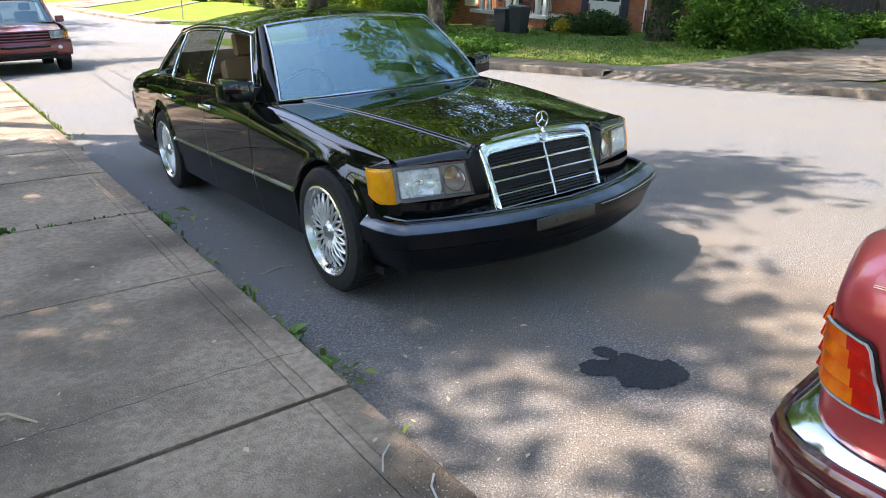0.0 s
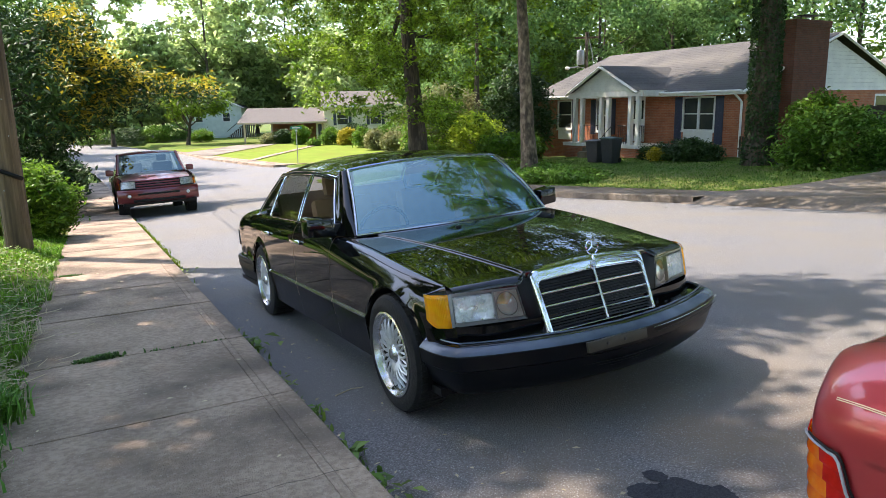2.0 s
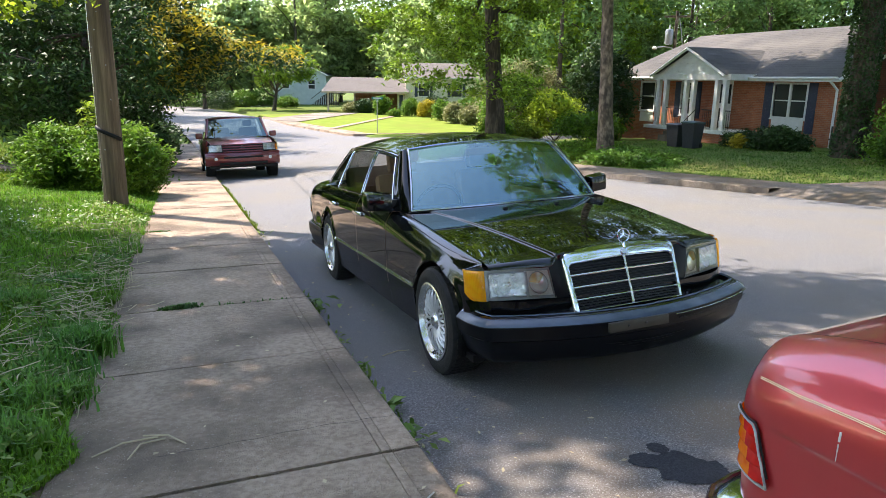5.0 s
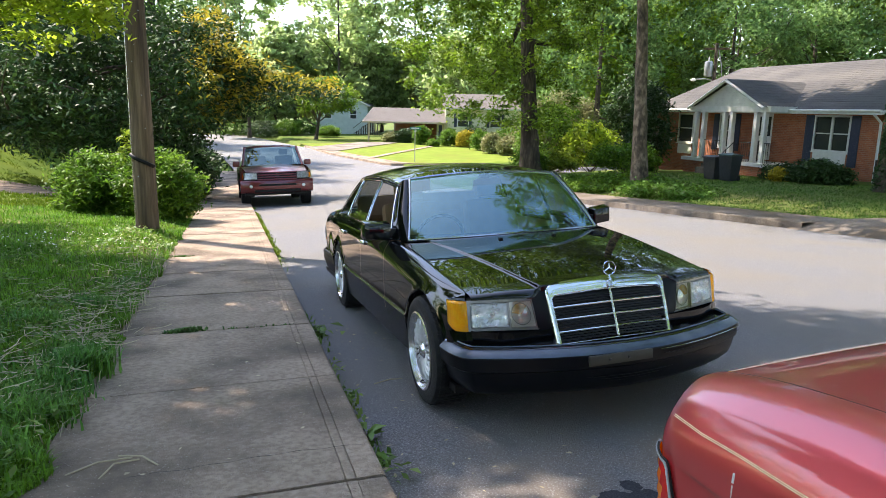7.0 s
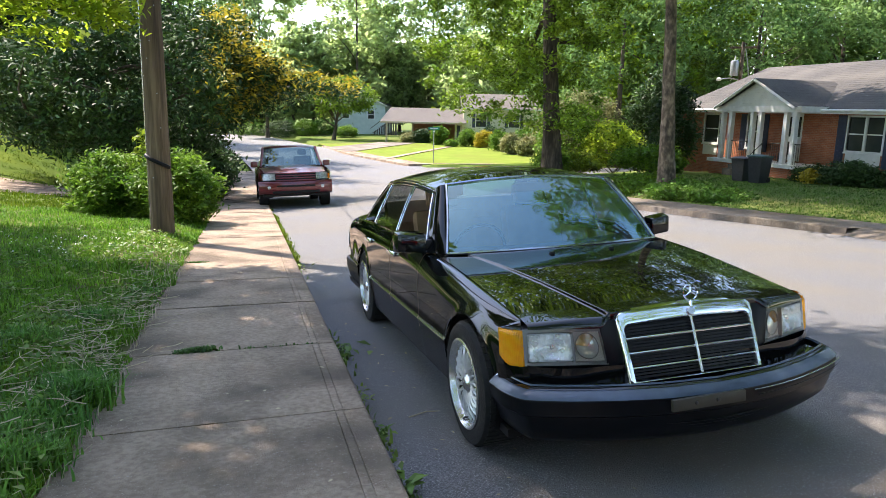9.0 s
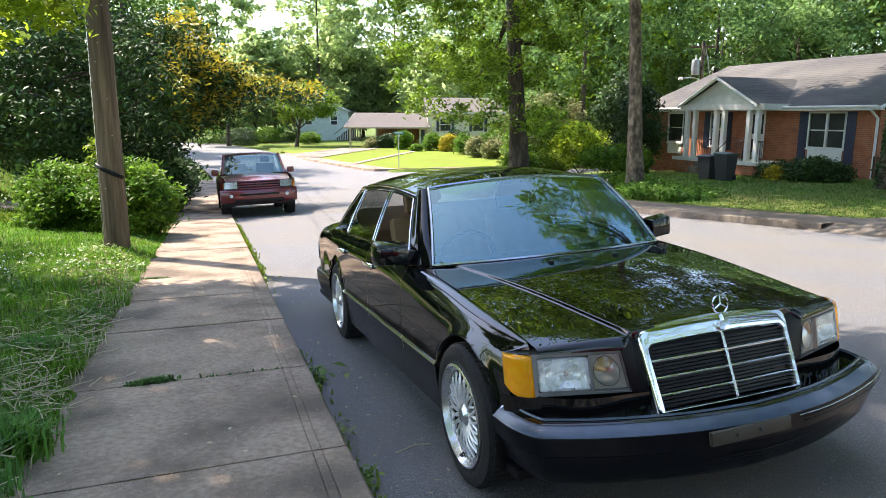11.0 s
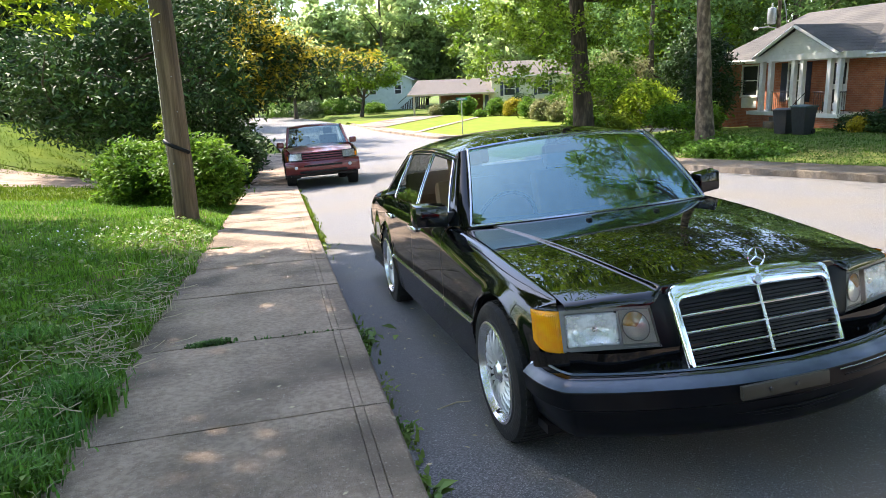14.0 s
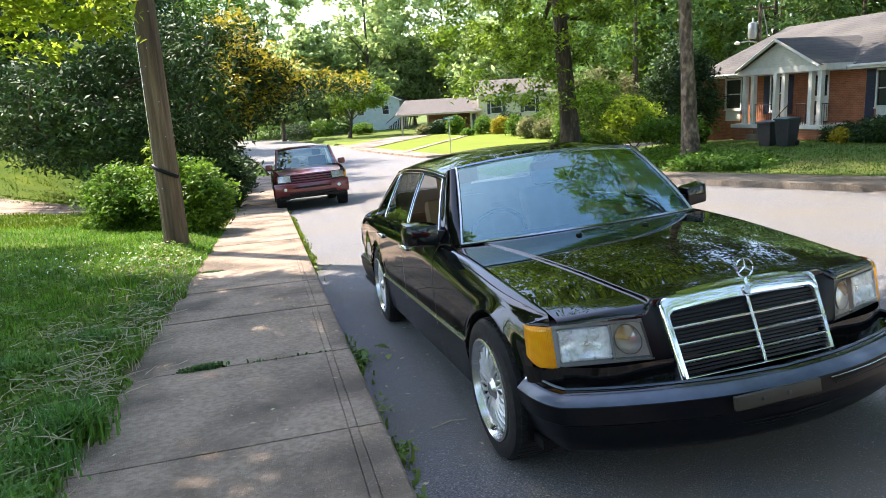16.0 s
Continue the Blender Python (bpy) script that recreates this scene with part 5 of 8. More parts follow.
# ---------------------------------------------------------------- the pickup truck
def pickup():
    m = Matrix.Translation((0.36, 17.9, road_z(0.36, 19.5) + 0.107)) @ Matrix.Rotation(radians(-2.5), 4, "Z") @ Matrix.Rotation(-0.0716, 4, "X") @ Matrix.Rotation(-0.035, 4, "Y") @ Matrix.Diagonal((1.12, 1.06, 1.07, 1.0))
    car = thing("pickup_truck", "dark red pickup truck parked by the kerb, dusty hood", "truck", m)
    W = 0.97

    def shell(rows_at, n_side):
        return grid(rows_at)
    # sides: front wing, doors, bed, with arches
    arches = ((0.92, 0.44), (4.15, 0.44))

    def low(y):
        z = 0.42
        for c, r in arches:
            if abs(y - c) < r:
                z = max(z, 0.38 + math.sqrt(r * r - (y - c) ** 2))
        return z
    top = spline((0, 1.02), (0.3, 1.07), (1.3, 1.14), (3.2, 1.16), (5.5, 1.17))
    wide = spline((0, 0.80), (0.12, 0.91), (0.5, 0.965), (5.2, 0.97), (5.5, 0.94))
    for side in (-1, 1):
        for nm, y0, y1 in (("front_wing", 0.12, 1.36), ("front_door", 1.37, 2.42), ("rear_door", 2.43, 3.3), ("truck_bed", 3.33, 5.45)):
            rows = []
            y = y0
            ys = []
            while y < y1:
                ys.append(y)
                y += 0.015 if min(abs(abs(y - c) - r) for c, r in arches) < 0.06 else 0.07
            ys.append(y1)
            for y in ys:
                lo, hi = low(y), top(y)
                rows.append([(side * (wide(y) * (0.975 + 0.025 * math.sin(math.pi * min(1, (z - 0.3) / 0.9))) - 0.05 * smooth(hi - 0.08, hi, z)), y, z) for z in np.linspace(lo, hi, 9)])
            p = part(nm, grid(rows), TRUCKRED, car)
            if "door" in nm:
                part("door_handle", box(-0.012, 0.012, -0.09, 0.09, -0.018, 0.018, 0.008, pose(side * 0.985, y1 - 0.2, 0.98)), BLACKPLASTIC, p)
        for c, r in arches:
            bm = bmesh.new()
            add_grid(bm, [[(side * x, c + r * math.cos(a), 0.38 + r * math.sin(a)) for x in (0.95, 0.6)] for a in np.linspace(-0.2, math.pi + 0.2, 22)])
            part("wheel_well", bm, BLACKPLASTIC, car)
            wheel(car, side * 0.96, c, side, "alloy", 0.385, 0.215, 0.255, 0.385)
        # cab sides
        rows = [[(side * (0.9 - 0.16 * s), 1.52 + 0.62 * s + 0.0 * u if u == 0 else 3.28 - 0.12 * s, 1.14 + 0.60 * s) for u in (0, 1)] for s in np.linspace(0, 1, 5)]
        part("cab_side", grid(rows), TRUCKRED, car)
        for y0, y1, t0 in ((1.62, 2.38, 2.12), (2.46, 3.15, 2.46)):
            rows = [[(side * (0.904 - 0.16 * s), (y0 + (t0 - y0) * s) + ((y1 - 0.05 * s) - (y0 + (t0 - y0) * s)) * u, 1.14 + 0.60 * s) for u in np.linspace(0, 1, 4)] for s in np.linspace(0.06, 0.88, 4)]
            part("side_window", grid(rows), SIDEGLASS, car)
        mir = new("door_mirror")
        mir.parent = car
        mir.matrix_local = pose(side * 1.02, 1.72, 1.24)
        part("housing", box(-0.1, 0.1, -0.06, 0.06, -0.085, 0.09, 0.05), TRUCKRED, mir)
        part("mirror_glass", box(-0.085, 0.085, 0.0605, 0.063, -0.065, 0.075), CHROME, mir)
        # lamps
        lamp = new("headlamp")
        lamp.parent = car
        rows = [[(side * (0.53 + 0.34 * u), -0.005 + 0.16 * u ** 2 + 0.05 * v, 0.795 + 0.195 * v) for u in np.linspace(0, 1, 7)] for v in np.linspace(0, 1, 4)]
        part("reflector", grid(rows), LENSWHITE, lamp)
        part("side_indicator", grid([[(side * (0.86 + 0.06 * u), 0.14 + 0.1 * u + 0.05 * v, 0.80 + 0.15 * v) for u in np.linspace(0, 1, 3)] for v in (0, 0.5, 1)]), AMBER, lamp)
        rows = [[(side * (0.53 + 0.35 * u), -0.02 + 0.16 * u ** 2 + 0.05 * v, 0.795 + 0.195 * v) for u in np.linspace(0, 1, 7)] for v in np.linspace(0, 1, 4)]
        part("lens", grid(rows), LENSGLASS, lamp)
        part("lamp_edge", tube([rows[0][0], rows[0][3], rows[0][6], rows[3][6], rows[3][3], rows[3][0], rows[0][0]], 0.012, 5), DARKMETAL, lamp)
        part("fog_lamp", lathe([(0, -0.02), (0.04, -0.016), (0.048, 0.01)], 18, "Y", (side * 0.7, -0.022, 0.6)), LENSWHITE, car)
    # hood
    rows = []
    for s in np.linspace(0, 1, 12):
        rows.append([((0.80 + 0.1 * s) * u, 0.02 + 0.14 * u * u + (1.5 - 0.02) * s, spline((0, 1.0), (0.12, 1.07), (0.5, 1.14), (1, 1.19))(s) - 0.06 * abs(u) ** 2.5 + 0.02 * (1 - smooth(0.45, 0.6, abs(u))) * smooth(0, 0.3, s)) for u in np.linspace(-1, 1, 21)])
    part("bonnet", grid(rows), TRUCKHOOD, car, "sun-faded red bonnet")
    # front: grille, bumper
    gr = new("grille")
    gr.parent = car
    part("grille_frame", grid([[(0.52 * u, 0.0 - 0.02 * (1 - u * u) + 0.04 * v, 0.77 + 0.23 * v) for u in np.linspace(-1, 1, 9)] for v in np.linspace(0, 1, 3)]), BLACKPLASTIC, gr)
    for z in (0.79, 0.855, 0.92, 0.985):
        part("grille_bar", tube([(0.52 * u, -0.03 - 0.02 * (1 - u * u) + (z - 0.77) * 0.17, z) for u in np.linspace(-1, 1, 9)], 0.019, 8), TRUCKRED, gr)
    part("oval_badge", lathe([(0, -0.065), (0.05, -0.06), (0.06, -0.04)], 20, "Y", (0, 0.03, 0.89)), DARKMETAL, gr)
    rows = []
    for y_in, z in ((0.14, 0.775), (0.03, 0.77), (0.0, 0.74), (-0.02, 0.66), (-0.02, 0.58), (-0.01, 0.5), (0.03, 0.43), (0.12, 0.40)):
        rows.append([(0.97 * u, -0.05 + y_in + 0.2 * abs(u) ** 3.5, z - (0.0)) for u in np.linspace(-1, 1, 23)])
    part("front_bumper", grid(rows), TRUCKRED, car)
    part("air_slot", box(-0.5, 0.5, -0.085, -0.06, 0.605, 0.655, 0.01), BLACKPLASTIC, car)
    part("air_slot", box(-0.62, 0.62, -0.07, -0.045, 0.43, 0.5, 0.01), BLACKPLASTIC, car)
    # cab
    rows = []
    for y, z in ((2.08, 1.73), (2.2, 1.79), (2.6, 1.81), (3.0, 1.80), (3.2, 1.74)):
        rows.append([(0.76 * u, y + 0.04 * u * u, z - 0.06 * abs(u) ** 3) for u in np.linspace(-1, 1, 11)])
    part("roof", grid(rows), TRUCKRED, car)
    rows = [[((0.84 - 0.11 * s) * u, 1.42 + 0.1 * u * u + 0.64 * s, 1.18 + 0.54 * s) for u in np.linspace(-1, 1, 11)] for s in np.linspace(0, 1, 6)]
    part("windscreen", grid(rows), TRUCKGLASS, car)
    for side in (-1, 1):
        part("front_pillar", tube([(side * 0.85, 1.52, 1.16), (side * 0.745, 2.14, 1.73)], 0.035, 8), TRUCKRED, car)
    part("cab_back", grid([[(0.86 * u - 0.1 * u * s, 3.28 - 0.1 * s, 1.1 + 0.65 * s) for u in np.linspace(-1, 1, 5)] for s in (0, 0.15)]), TRUCKRED, car)
    part("rear_window", grid([[(0.8 * u - 0.1 * u * s, 3.28 - 0.1 * s, 1.1 + 0.65 * s) for u in np.linspace(-1, 1, 5)] for s in (0.15, 0.95)]), SIDEGLASS, car)
    for x in (-0.4, 0.4):
        s = new("seat")
        s.parent = car
        s.matrix_local = pose(x, 2.1, 0.75)
        part("backrest", box(-0.26, 0.26, -0.07, 0.07, 0, 0.62, 0.05, pose(0, 0.4, 0.1, -12)), CLADDING, s)
        part("headrest", box(-0.13, 0.13, -0.05, 0.05, 0, 0.18, 0.04, pose(0, 0.55, 0.74, -8)), CLADDING, s)
    part("dashboard", box(-0.8, 0.8, 1.5, 1.9, 0.95, 1.17, 0.04), CARPET, car)
    part("chassis", box(-0.85, 0.85, 0.15, 5.4, 0.34, 0.5), BLACKPLASTIC, car)
    part("bed_floor", box(-0.9, 0.9, 3.35, 5.4, 0.6, 0.64), TRUCKRED, car)
    part("tailgate", box(-0.93, 0.93, 5.42, 5.48, 0.5, 1.16, 0.015), TRUCKRED, car)
    part("engine_bay", box(-0.7, 0.7, 0.2, 1.5, 0.4, 0.95), BLACKPLASTIC, car)


pickup()

# ---------------------------------------------------------------- the brick house across the street
def brick_material(name, a, b, mortar):
    m = bpy.data.materials.new(name)
    m.use_nodes = True
    nt = m.node_tree
    bs = nt.nodes["Principled BSDF"]
    bs.inputs["Roughness"].default_value = 0.9
    geo, sep, comb, tex = (nt.nodes.new("ShaderNode" + k) for k in ("NewGeometry", "SeparateXYZ", "CombineXYZ", "TexBrick"))
    add = nt.nodes.new("ShaderNodeMath")
    nt.links.new(geo.outputs["Position"], sep.inputs[0])
    nt.links.new(sep.outputs[0], add.inputs[0])
    nt.links.new(sep.outputs[1], add.inputs[1])
    nt.links.new(add.outputs[0], comb.inputs[0])
    nt.links.new(sep.outputs[2], comb.inputs[1])
    nt.links.new(comb.outputs[0], tex.inputs["Vector"])
    tex.inputs["Color1"].default_value, tex.inputs["Color2"].default_value, tex.inputs["Mortar"].default_value = (*a, 1), (*b, 1), (*mortar, 1)
    tex.inputs["Scale"].default_value = 1.0
    tex.inputs["Brick Width"].default_value, tex.inputs["Row Height"].default_value, tex.inputs["Mortar Size"].default_value = 0.21, 0.075, 0.006
    nz, mx = nt.nodes.new("ShaderNodeTexNoise"), nt.nodes.new("ShaderNodeMix")
    nz.inputs["Scale"].default_value = 3.0
    nt.links.new(geo.outputs["Position"], nz.inputs["Vector"])
    mx.data_type, mx.blend_type = "RGBA", "MULTIPLY"
    mx.inputs[0].default_value = 0.5
    nt.links.new(tex.outputs["Color"], mx.inputs[6])
    nt.links.new(nz.outputs[0], mx.inputs[7])
    nt.links.new(mx.outputs[2], bs.inputs["Base Color"])
    bp = nt.nodes.new("ShaderNodeBump")
    bp.inputs["Strength"].default_value, bp.inputs["Distance"].default_value = 0.6, 0.01
    nt.links.new(tex.outputs["Fac"], bp.inputs["Height"])
    bp.invert = True
    nt.links.new(bp.outputs[0], bs.inputs["Normal"])
    return m


BRICKWALL = brick_material("house brickwork", (0.5, 0.17, 0.075), (0.4, 0.12, 0.055), (0.42, 0.29, 0.2))
# Chimney brick: some soot, darkened further to carry the shade on it.
SOOT_SHADE_BRICK = brick_material("sooty brick with shade in its colour", (0.15, 0.05, 0.03), (0.19, 0.07, 0.042), (0.13, 0.095, 0.075))


def sash_window(parent, x, y0, y1, z0, z1, face=-1, bars=1):
    """A white window in a wall that faces -x, as a part with its own pieces."""
    w = new("window")
    w.parent = parent
    f = 0.075
    part("pane", box(x + 0.05, x + 0.06, y0, y1, z0, z1), PANE, w)
    bm = bmesh.new()
    for b in ((y0 - f, y0, z0 - f, z1 + f), (y1, y1 + f, z0 - f, z1 + f), (y0, y1, z1, z1 + f), (y0, y1, z0 - f, z0)):
        add_box(bm, x - 0.03, x + 0.07, *b)
    part("window_frame", bm, WHITE, w, "white window frame")
    n = bars
    for i in range(1, n + 1):
        y = y0 + (y1 - y0) * i / (n + 1)
        part("mullion", box(x - 0.025, x + 0.055, y - 0.05, y + 0.05, z0, z1), WHITE, w)
    part("meeting_rail", box(x - 0.015, x + 0.05, y0, y1, (z0 + z1) / 2 - 0.025, (z0 + z1) / 2 + 0.025), WHITE, w)
    part("sill", box(x - 0.09, x + 0.02, y0 - f, y1 + f, z0 - f - 0.05, z0 - f), WHITE, w)
    return w


def shutter(parent, x, y0, y1, z0, z1):
    s = part("shutter", box(x - 0.035, x - 0.004, y0, y1, z0, z1, 0.006), SHUTTER, parent, "dark blue louvred shutter")
    bm = bmesh.new()
    for z in np.arange(z0 + 0.1, z1 - 0.1, 0.07):
        add_box(bm, x - 0.048, x - 0.034, y0 + 0.05, y1 - 0.05, z, z + 0.035)
    part("louvre", bm, SHUTTER, s)


def roof_plane(parent, a, b, c, d, mat_=None, name="roof"):
    """A shingled slope in courses, a-b the eave, d-c the ridge."""
    a, b, c, d = (Vector(p) for p in (a, b, c, d))
    n = max(4, int((d - a).length / 0.28))
    up = (b - a).cross(d - a).normalized()
    if up.z < 0:
        up = -up
    bm = bmesh.new()
    rows = []
    for i in range(n):
        s0, s1 = i / n, (i + 1) / n
        l0, r0, l1, r1 = a.lerp(d, s0), b.lerp(c, s0), a.lerp(d, s1), b.lerp(c, s1)
        rows += [[l0 + up * 0.010, r0 + up * 0.010], [l1 + up * 0.006, r1 + up * 0.006]]
    add_grid(bm, rows)
    return part(name, bm, mat_ or SHINGLE, parent)


def brick_house():
    h = thing("house", "low red brick house with white porch columns and dark shutters", "house")
    X, Y0, Y1, XB, ZF, ZE = 23.4, 16.35, 30.6, 35.6, -1.3, 2.08
    # walls
    def wall(name, y0, y1, z0, z1, x=X, mat_=None):
        return part(name, box(x, x + 0.25, y0, y1, z0, z1), mat_ or BRICKWALL, h)
    wy0, wy1, wz0, wz1 = 17.85, 19.5, 0.45, 1.83
    wall("front_wall", Y0, wy0, ZF, ZE)
    wall("front_wall", wy0, wy1, wz1, ZE)
    wall("front_wall", wy0, wy1, ZF, -0.15)
    part("apron_panel", box(X - 0.01, X + 0.2, wy0, wy1, -0.15, wz0), WHITE, h, "white panel below the window")
    wall("front_wall", wy1, 21.9, ZF, ZE)
    wall("front_wall", 21.9, 22.9, 2.0, ZE)
    wall("front_wall", 22.9, 24.4, ZF, ZE)
    wall("front_wall", 24.4, 25.3, ZF, 0.3)
    wall("front_wall", 24.4, 25.3, 1.85, ZE)
    wall("front_wall", 25.3, 27.4, ZF, ZE)
    wall("front_wall", 28.5, Y1, ZF, ZE)
    wall("front_wall", 27.4, 28.5, ZF, 0.4)
    wall("front_wall", 27.4, 28.5, 1.83, ZE)
    sash_window(h, X, wy0, wy1, wz0, wz1)
    sash_window(h, X, 24.4, 25.3, 0.3, 1.85, bars=0)
    part("apron_panel", box(X - 0.012, X, 27.4, 28.5, -0.25, 0.26), WHITE, h, "white panel below the window")
    sash_window(h, X, 27.4, 28.5, 0.4, 1.83, bars=0)
    for a, b in ((wy0 - 0.52, wy0 - 0.1), (wy1 + 0.1, wy1 + 0.52), (24.4 - 0.48, 24.4 - 0.1), (25.3 + 0.1, 25.3 + 0.48), (27.4 - 0.48, 27.3)):
        shutter(h, X, a, b, -0.2 if a < 20 else 0.1, 1.9)
    d = part("front_door", box(X + 0.05, X + 0.1, 21.9, 22.9, -0.2, 2.0), WHITE, h, "white front door")
    part("door_panel", box(X + 0.03, X + 0.055, 22.05, 22.75, 0.9, 1.8, 0.01), PANE, d)
    # ends
    XR = (X + XB) / 2
    ZR = 4.45
    for y, nm in ((Y0, "end_wall"), (Y1 - 0.25, "end_wall")):
        part(nm, box(X + 0.25, XB, y, y + 0.25, ZF, ZE), BRICKWALL, h)
        # lapped boards in the gable
        n = 13
        for i in range(n):
            s0, s1 = i / n, (i + 1) / n
            z0, z1 = ZE + (ZR - ZE - 0.1) * s0, ZE + (ZR - ZE - 0.1) * s1
            x0, x1 = X + (XR - X) * s0, XB - (XB - XR) * s0
            x0b, x1b = X + (XR - X) * s1, XB - (XB - XR) * s1
            yo = y - 0.02 if y == Y0 else y + 0.27
            k = -1 if y == Y0 else 1
            part("board", grid([[(x0, yo + k * 0.03, z0), (x1, yo + k * 0.03, z0)], [(x0b, yo, z1), (x1b, yo, z1)]]), SIDING, h)
    part("back_wall", box(XB - 0.25, XB, Y0 + 0.25, Y1 - 0.25, ZF, ZE), BRICKWALL, h)
    # small window and return in the end wall
    sw = new("window")
    sw.parent = h
    part("pane", box(33.2, 34.2, Y0 - 0.02, Y0 - 0.01, 0.7, 1.8), PANE, sw)
    part("window_frame", box(33.1, 34.3, Y0 - 0.012, Y0 - 0.004, 0.6, 1.9), WHITE, sw)
    # roof
    o = 0.55
    ze = ZE - 0.02
    drop = o * (ZR - ZE) / (XR - X)
    roof_plane(h, (X - o, Y0 - 0.3, ze - drop + 0.22), (X - o, Y1 + 0.3, ze - drop + 0.22), (XR, Y1 + 0.3, ZR + 0.2), (XR, Y0 - 0.3, ZR + 0.2))
    roof_plane(h, (XB + o, Y0 - 0.3, ze - drop + 0.22), (XB + o, Y1 + 0.3, ze - drop + 0.22), (XR, Y1 + 0.3, ZR + 0.2), (XR, Y0 - 0.3, ZR + 0.2))
    part("fascia", box(X - o - 0.02, X - o + 0.02, Y0 - 0.3, Y1 + 0.3, ZE - 0.14, ZE + 0.04), WHITE, h, "white eaves board")
    part("gutter", tube([(X - o - 0.06, Y0 - 0.3, ZE - 0.0), (X - o - 0.06, Y1 + 0.3, ZE - 0.0)], 0.06, 8), WHITE, h)
    part("soffit", box(X - o, X, Y0 - 0.3, Y1 + 0.3, ZE - 0.12, ZE - 0.08), WHITE, h)
    for side in (0, 1):
        xa, xb = (X - o, XR) if side == 0 else (XB + o, XR)
        part("rake_board", tube([(xa, Y0 - 0.31, ze - drop + 0.16), (xb, Y0 - 0.31, ZR + 0.14)], 0.07, 4), WHITE, h)
    part("downpipe", tube([(X - o, Y0 + 0.05, ZE - 0.1), (X - 0.08, Y0 + 0.05, ZE - 0.45), (X - 0.08, Y0 + 0.05, ZF + 0.1)], 0.05, 8), WHITE, h, "white downpipe")
    # chimney
    CH0, CH1 = 25.45, 27.8
    c = part("chimney", box(CH0, CH1, Y0 - 0.75, Y0 - 0.02, ZF, 4.7), SOOT_SHADE_BRICK, h, "broad brick chimney")
    part("chimney_cap", box(CH0 - 0.06, CH1 + 0.06, Y0 - 0.8, Y0 + 0.04, 4.7, 4.98, 0.015), SOOT_SHADE_BRICK, c)
    part("chimney_cowl", box(CH0 + 0.7, CH1 - 0.6, Y0 - 0.66, Y0 - 0.1, 5.16, 5.2, 0.01), DARKMETAL, c, "dark metal chimney cowl")
    for cx in (CH0 + 0.8, CH1 - 0.7):
        part("cowl_leg", box(cx - 0.02, cx + 0.02, Y0 - 0.4, Y0 - 0.36, 4.97, 5.17), DARKMETAL, c)
    # porch
    PX, PF = 21.9, -0.26
    po = new("porch")
    po.parent = h
    part("porch_floor", box(PX - 0.35, X, 20.4, 25.85, PF - 0.16, PF), WHITE, po)
    part("porch_base", box(PX - 0.25, X, 20.5, 25.75, -1.6, PF - 0.16), BRICKWALL, po)
    for k in range(2):
        part("step", box(PX - 0.7 - 0.32 * k, PX - 0.37 - 0.32 * k, 22.2, 23.9, -1.5, PF - 0.2 - 0.19 * k), KERBSTONE, po)
    part("beam", box(PX - 0.16, X, 20.45, 25.75, 1.98, 2.24), WHITE, po)
    for y in (20.85, 21.35, 22.85, 23.35, 24.75, 25.3):
        col = part("porch_column", box(PX - 0.1, PX + 0.1, y - 0.1, y + 0.1, PF, 1.98, 0.008), WHITE, po, "white square porch column")
    # pediment
    ym, yr, zt = 23.1, 2.3, 3.4
    n = 9
    for i in range(n):
        s0, s1 = i / n, (i + 1) / n
        part("gable_board", grid([[(PX - 0.14, ym - yr * (1 - s0), 2.24 + 1.1 * s0), (PX - 0.14, ym + yr * (1 - s0), 2.24 + 1.1 * s0)], [(PX - 0.11, ym - yr * (1 - s1), 2.24 + 1.1 * s1), (PX - 0.11, ym + yr * (1 - s1), 2.24 + 1.1 * s1)]]), SIDING, po)
    for k in (-1, 1):
        ye = ym + k * (yr + 0.18)
        roof_plane(po, (PX - 0.4, ye, 2.18), (26.2, ye, 2.18), (26.2, ym, zt + 0.08), (PX - 0.4, ym, zt + 0.08), name="porch_roof")
        part("rake_board", tube([(PX - 0.4, ye, 2.14), (PX - 0.4, ym, zt)], 0.075, 4), WHITE, po)
    # railings
    for y0, y1 in ((20.45, 20.75), (21.45, 22.2), (23.45, 24.65)):
        r = part("railing", tube([(PX, y0, 0.62), (PX, y1, 0.62)], 0.022, 6), DARKMETAL, po, "black iron railing")
        for y in np.arange(y0 + 0.06, y1, 0.12):
            part("baluster", tube([(PX, y, PF), (PX, y, 0.62)], 0.01, 5), DARKMETAL, r)
    part("hand_rail", tube([(PX - 0.3, 22.3, 0.6), (PX - 0.9, 22.3, 0.1), (PX - 0.9, 22.3, -0.6)], 0.02, 6), DARKMETAL, po)


brick_house()


def porch_chair(y):
    c = thing("porch_chair", "dark chair standing on the white porch", "chair", pose(22.75, y, -0.26, 0, 0, -90))
    part("seat", box(-0.25, 0.25, -0.25, 0.25, 0.38, 0.44, 0.015), DARKMETAL, c)
    part("backrest", box(-0.25, 0.25, 0.2, 0.25, 0.44, 0.95, 0.015), DARKMETAL, c)
    for x in (-0.22, 0.22):
        for yy in (-0.22, 0.22):
            part("leg", box(x - 0.018, x + 0.018, yy - 0.018, yy + 0.018, 0, 0.38), DARKMETAL, c)


porch_chair(22.0)
porch_chair(24.0)


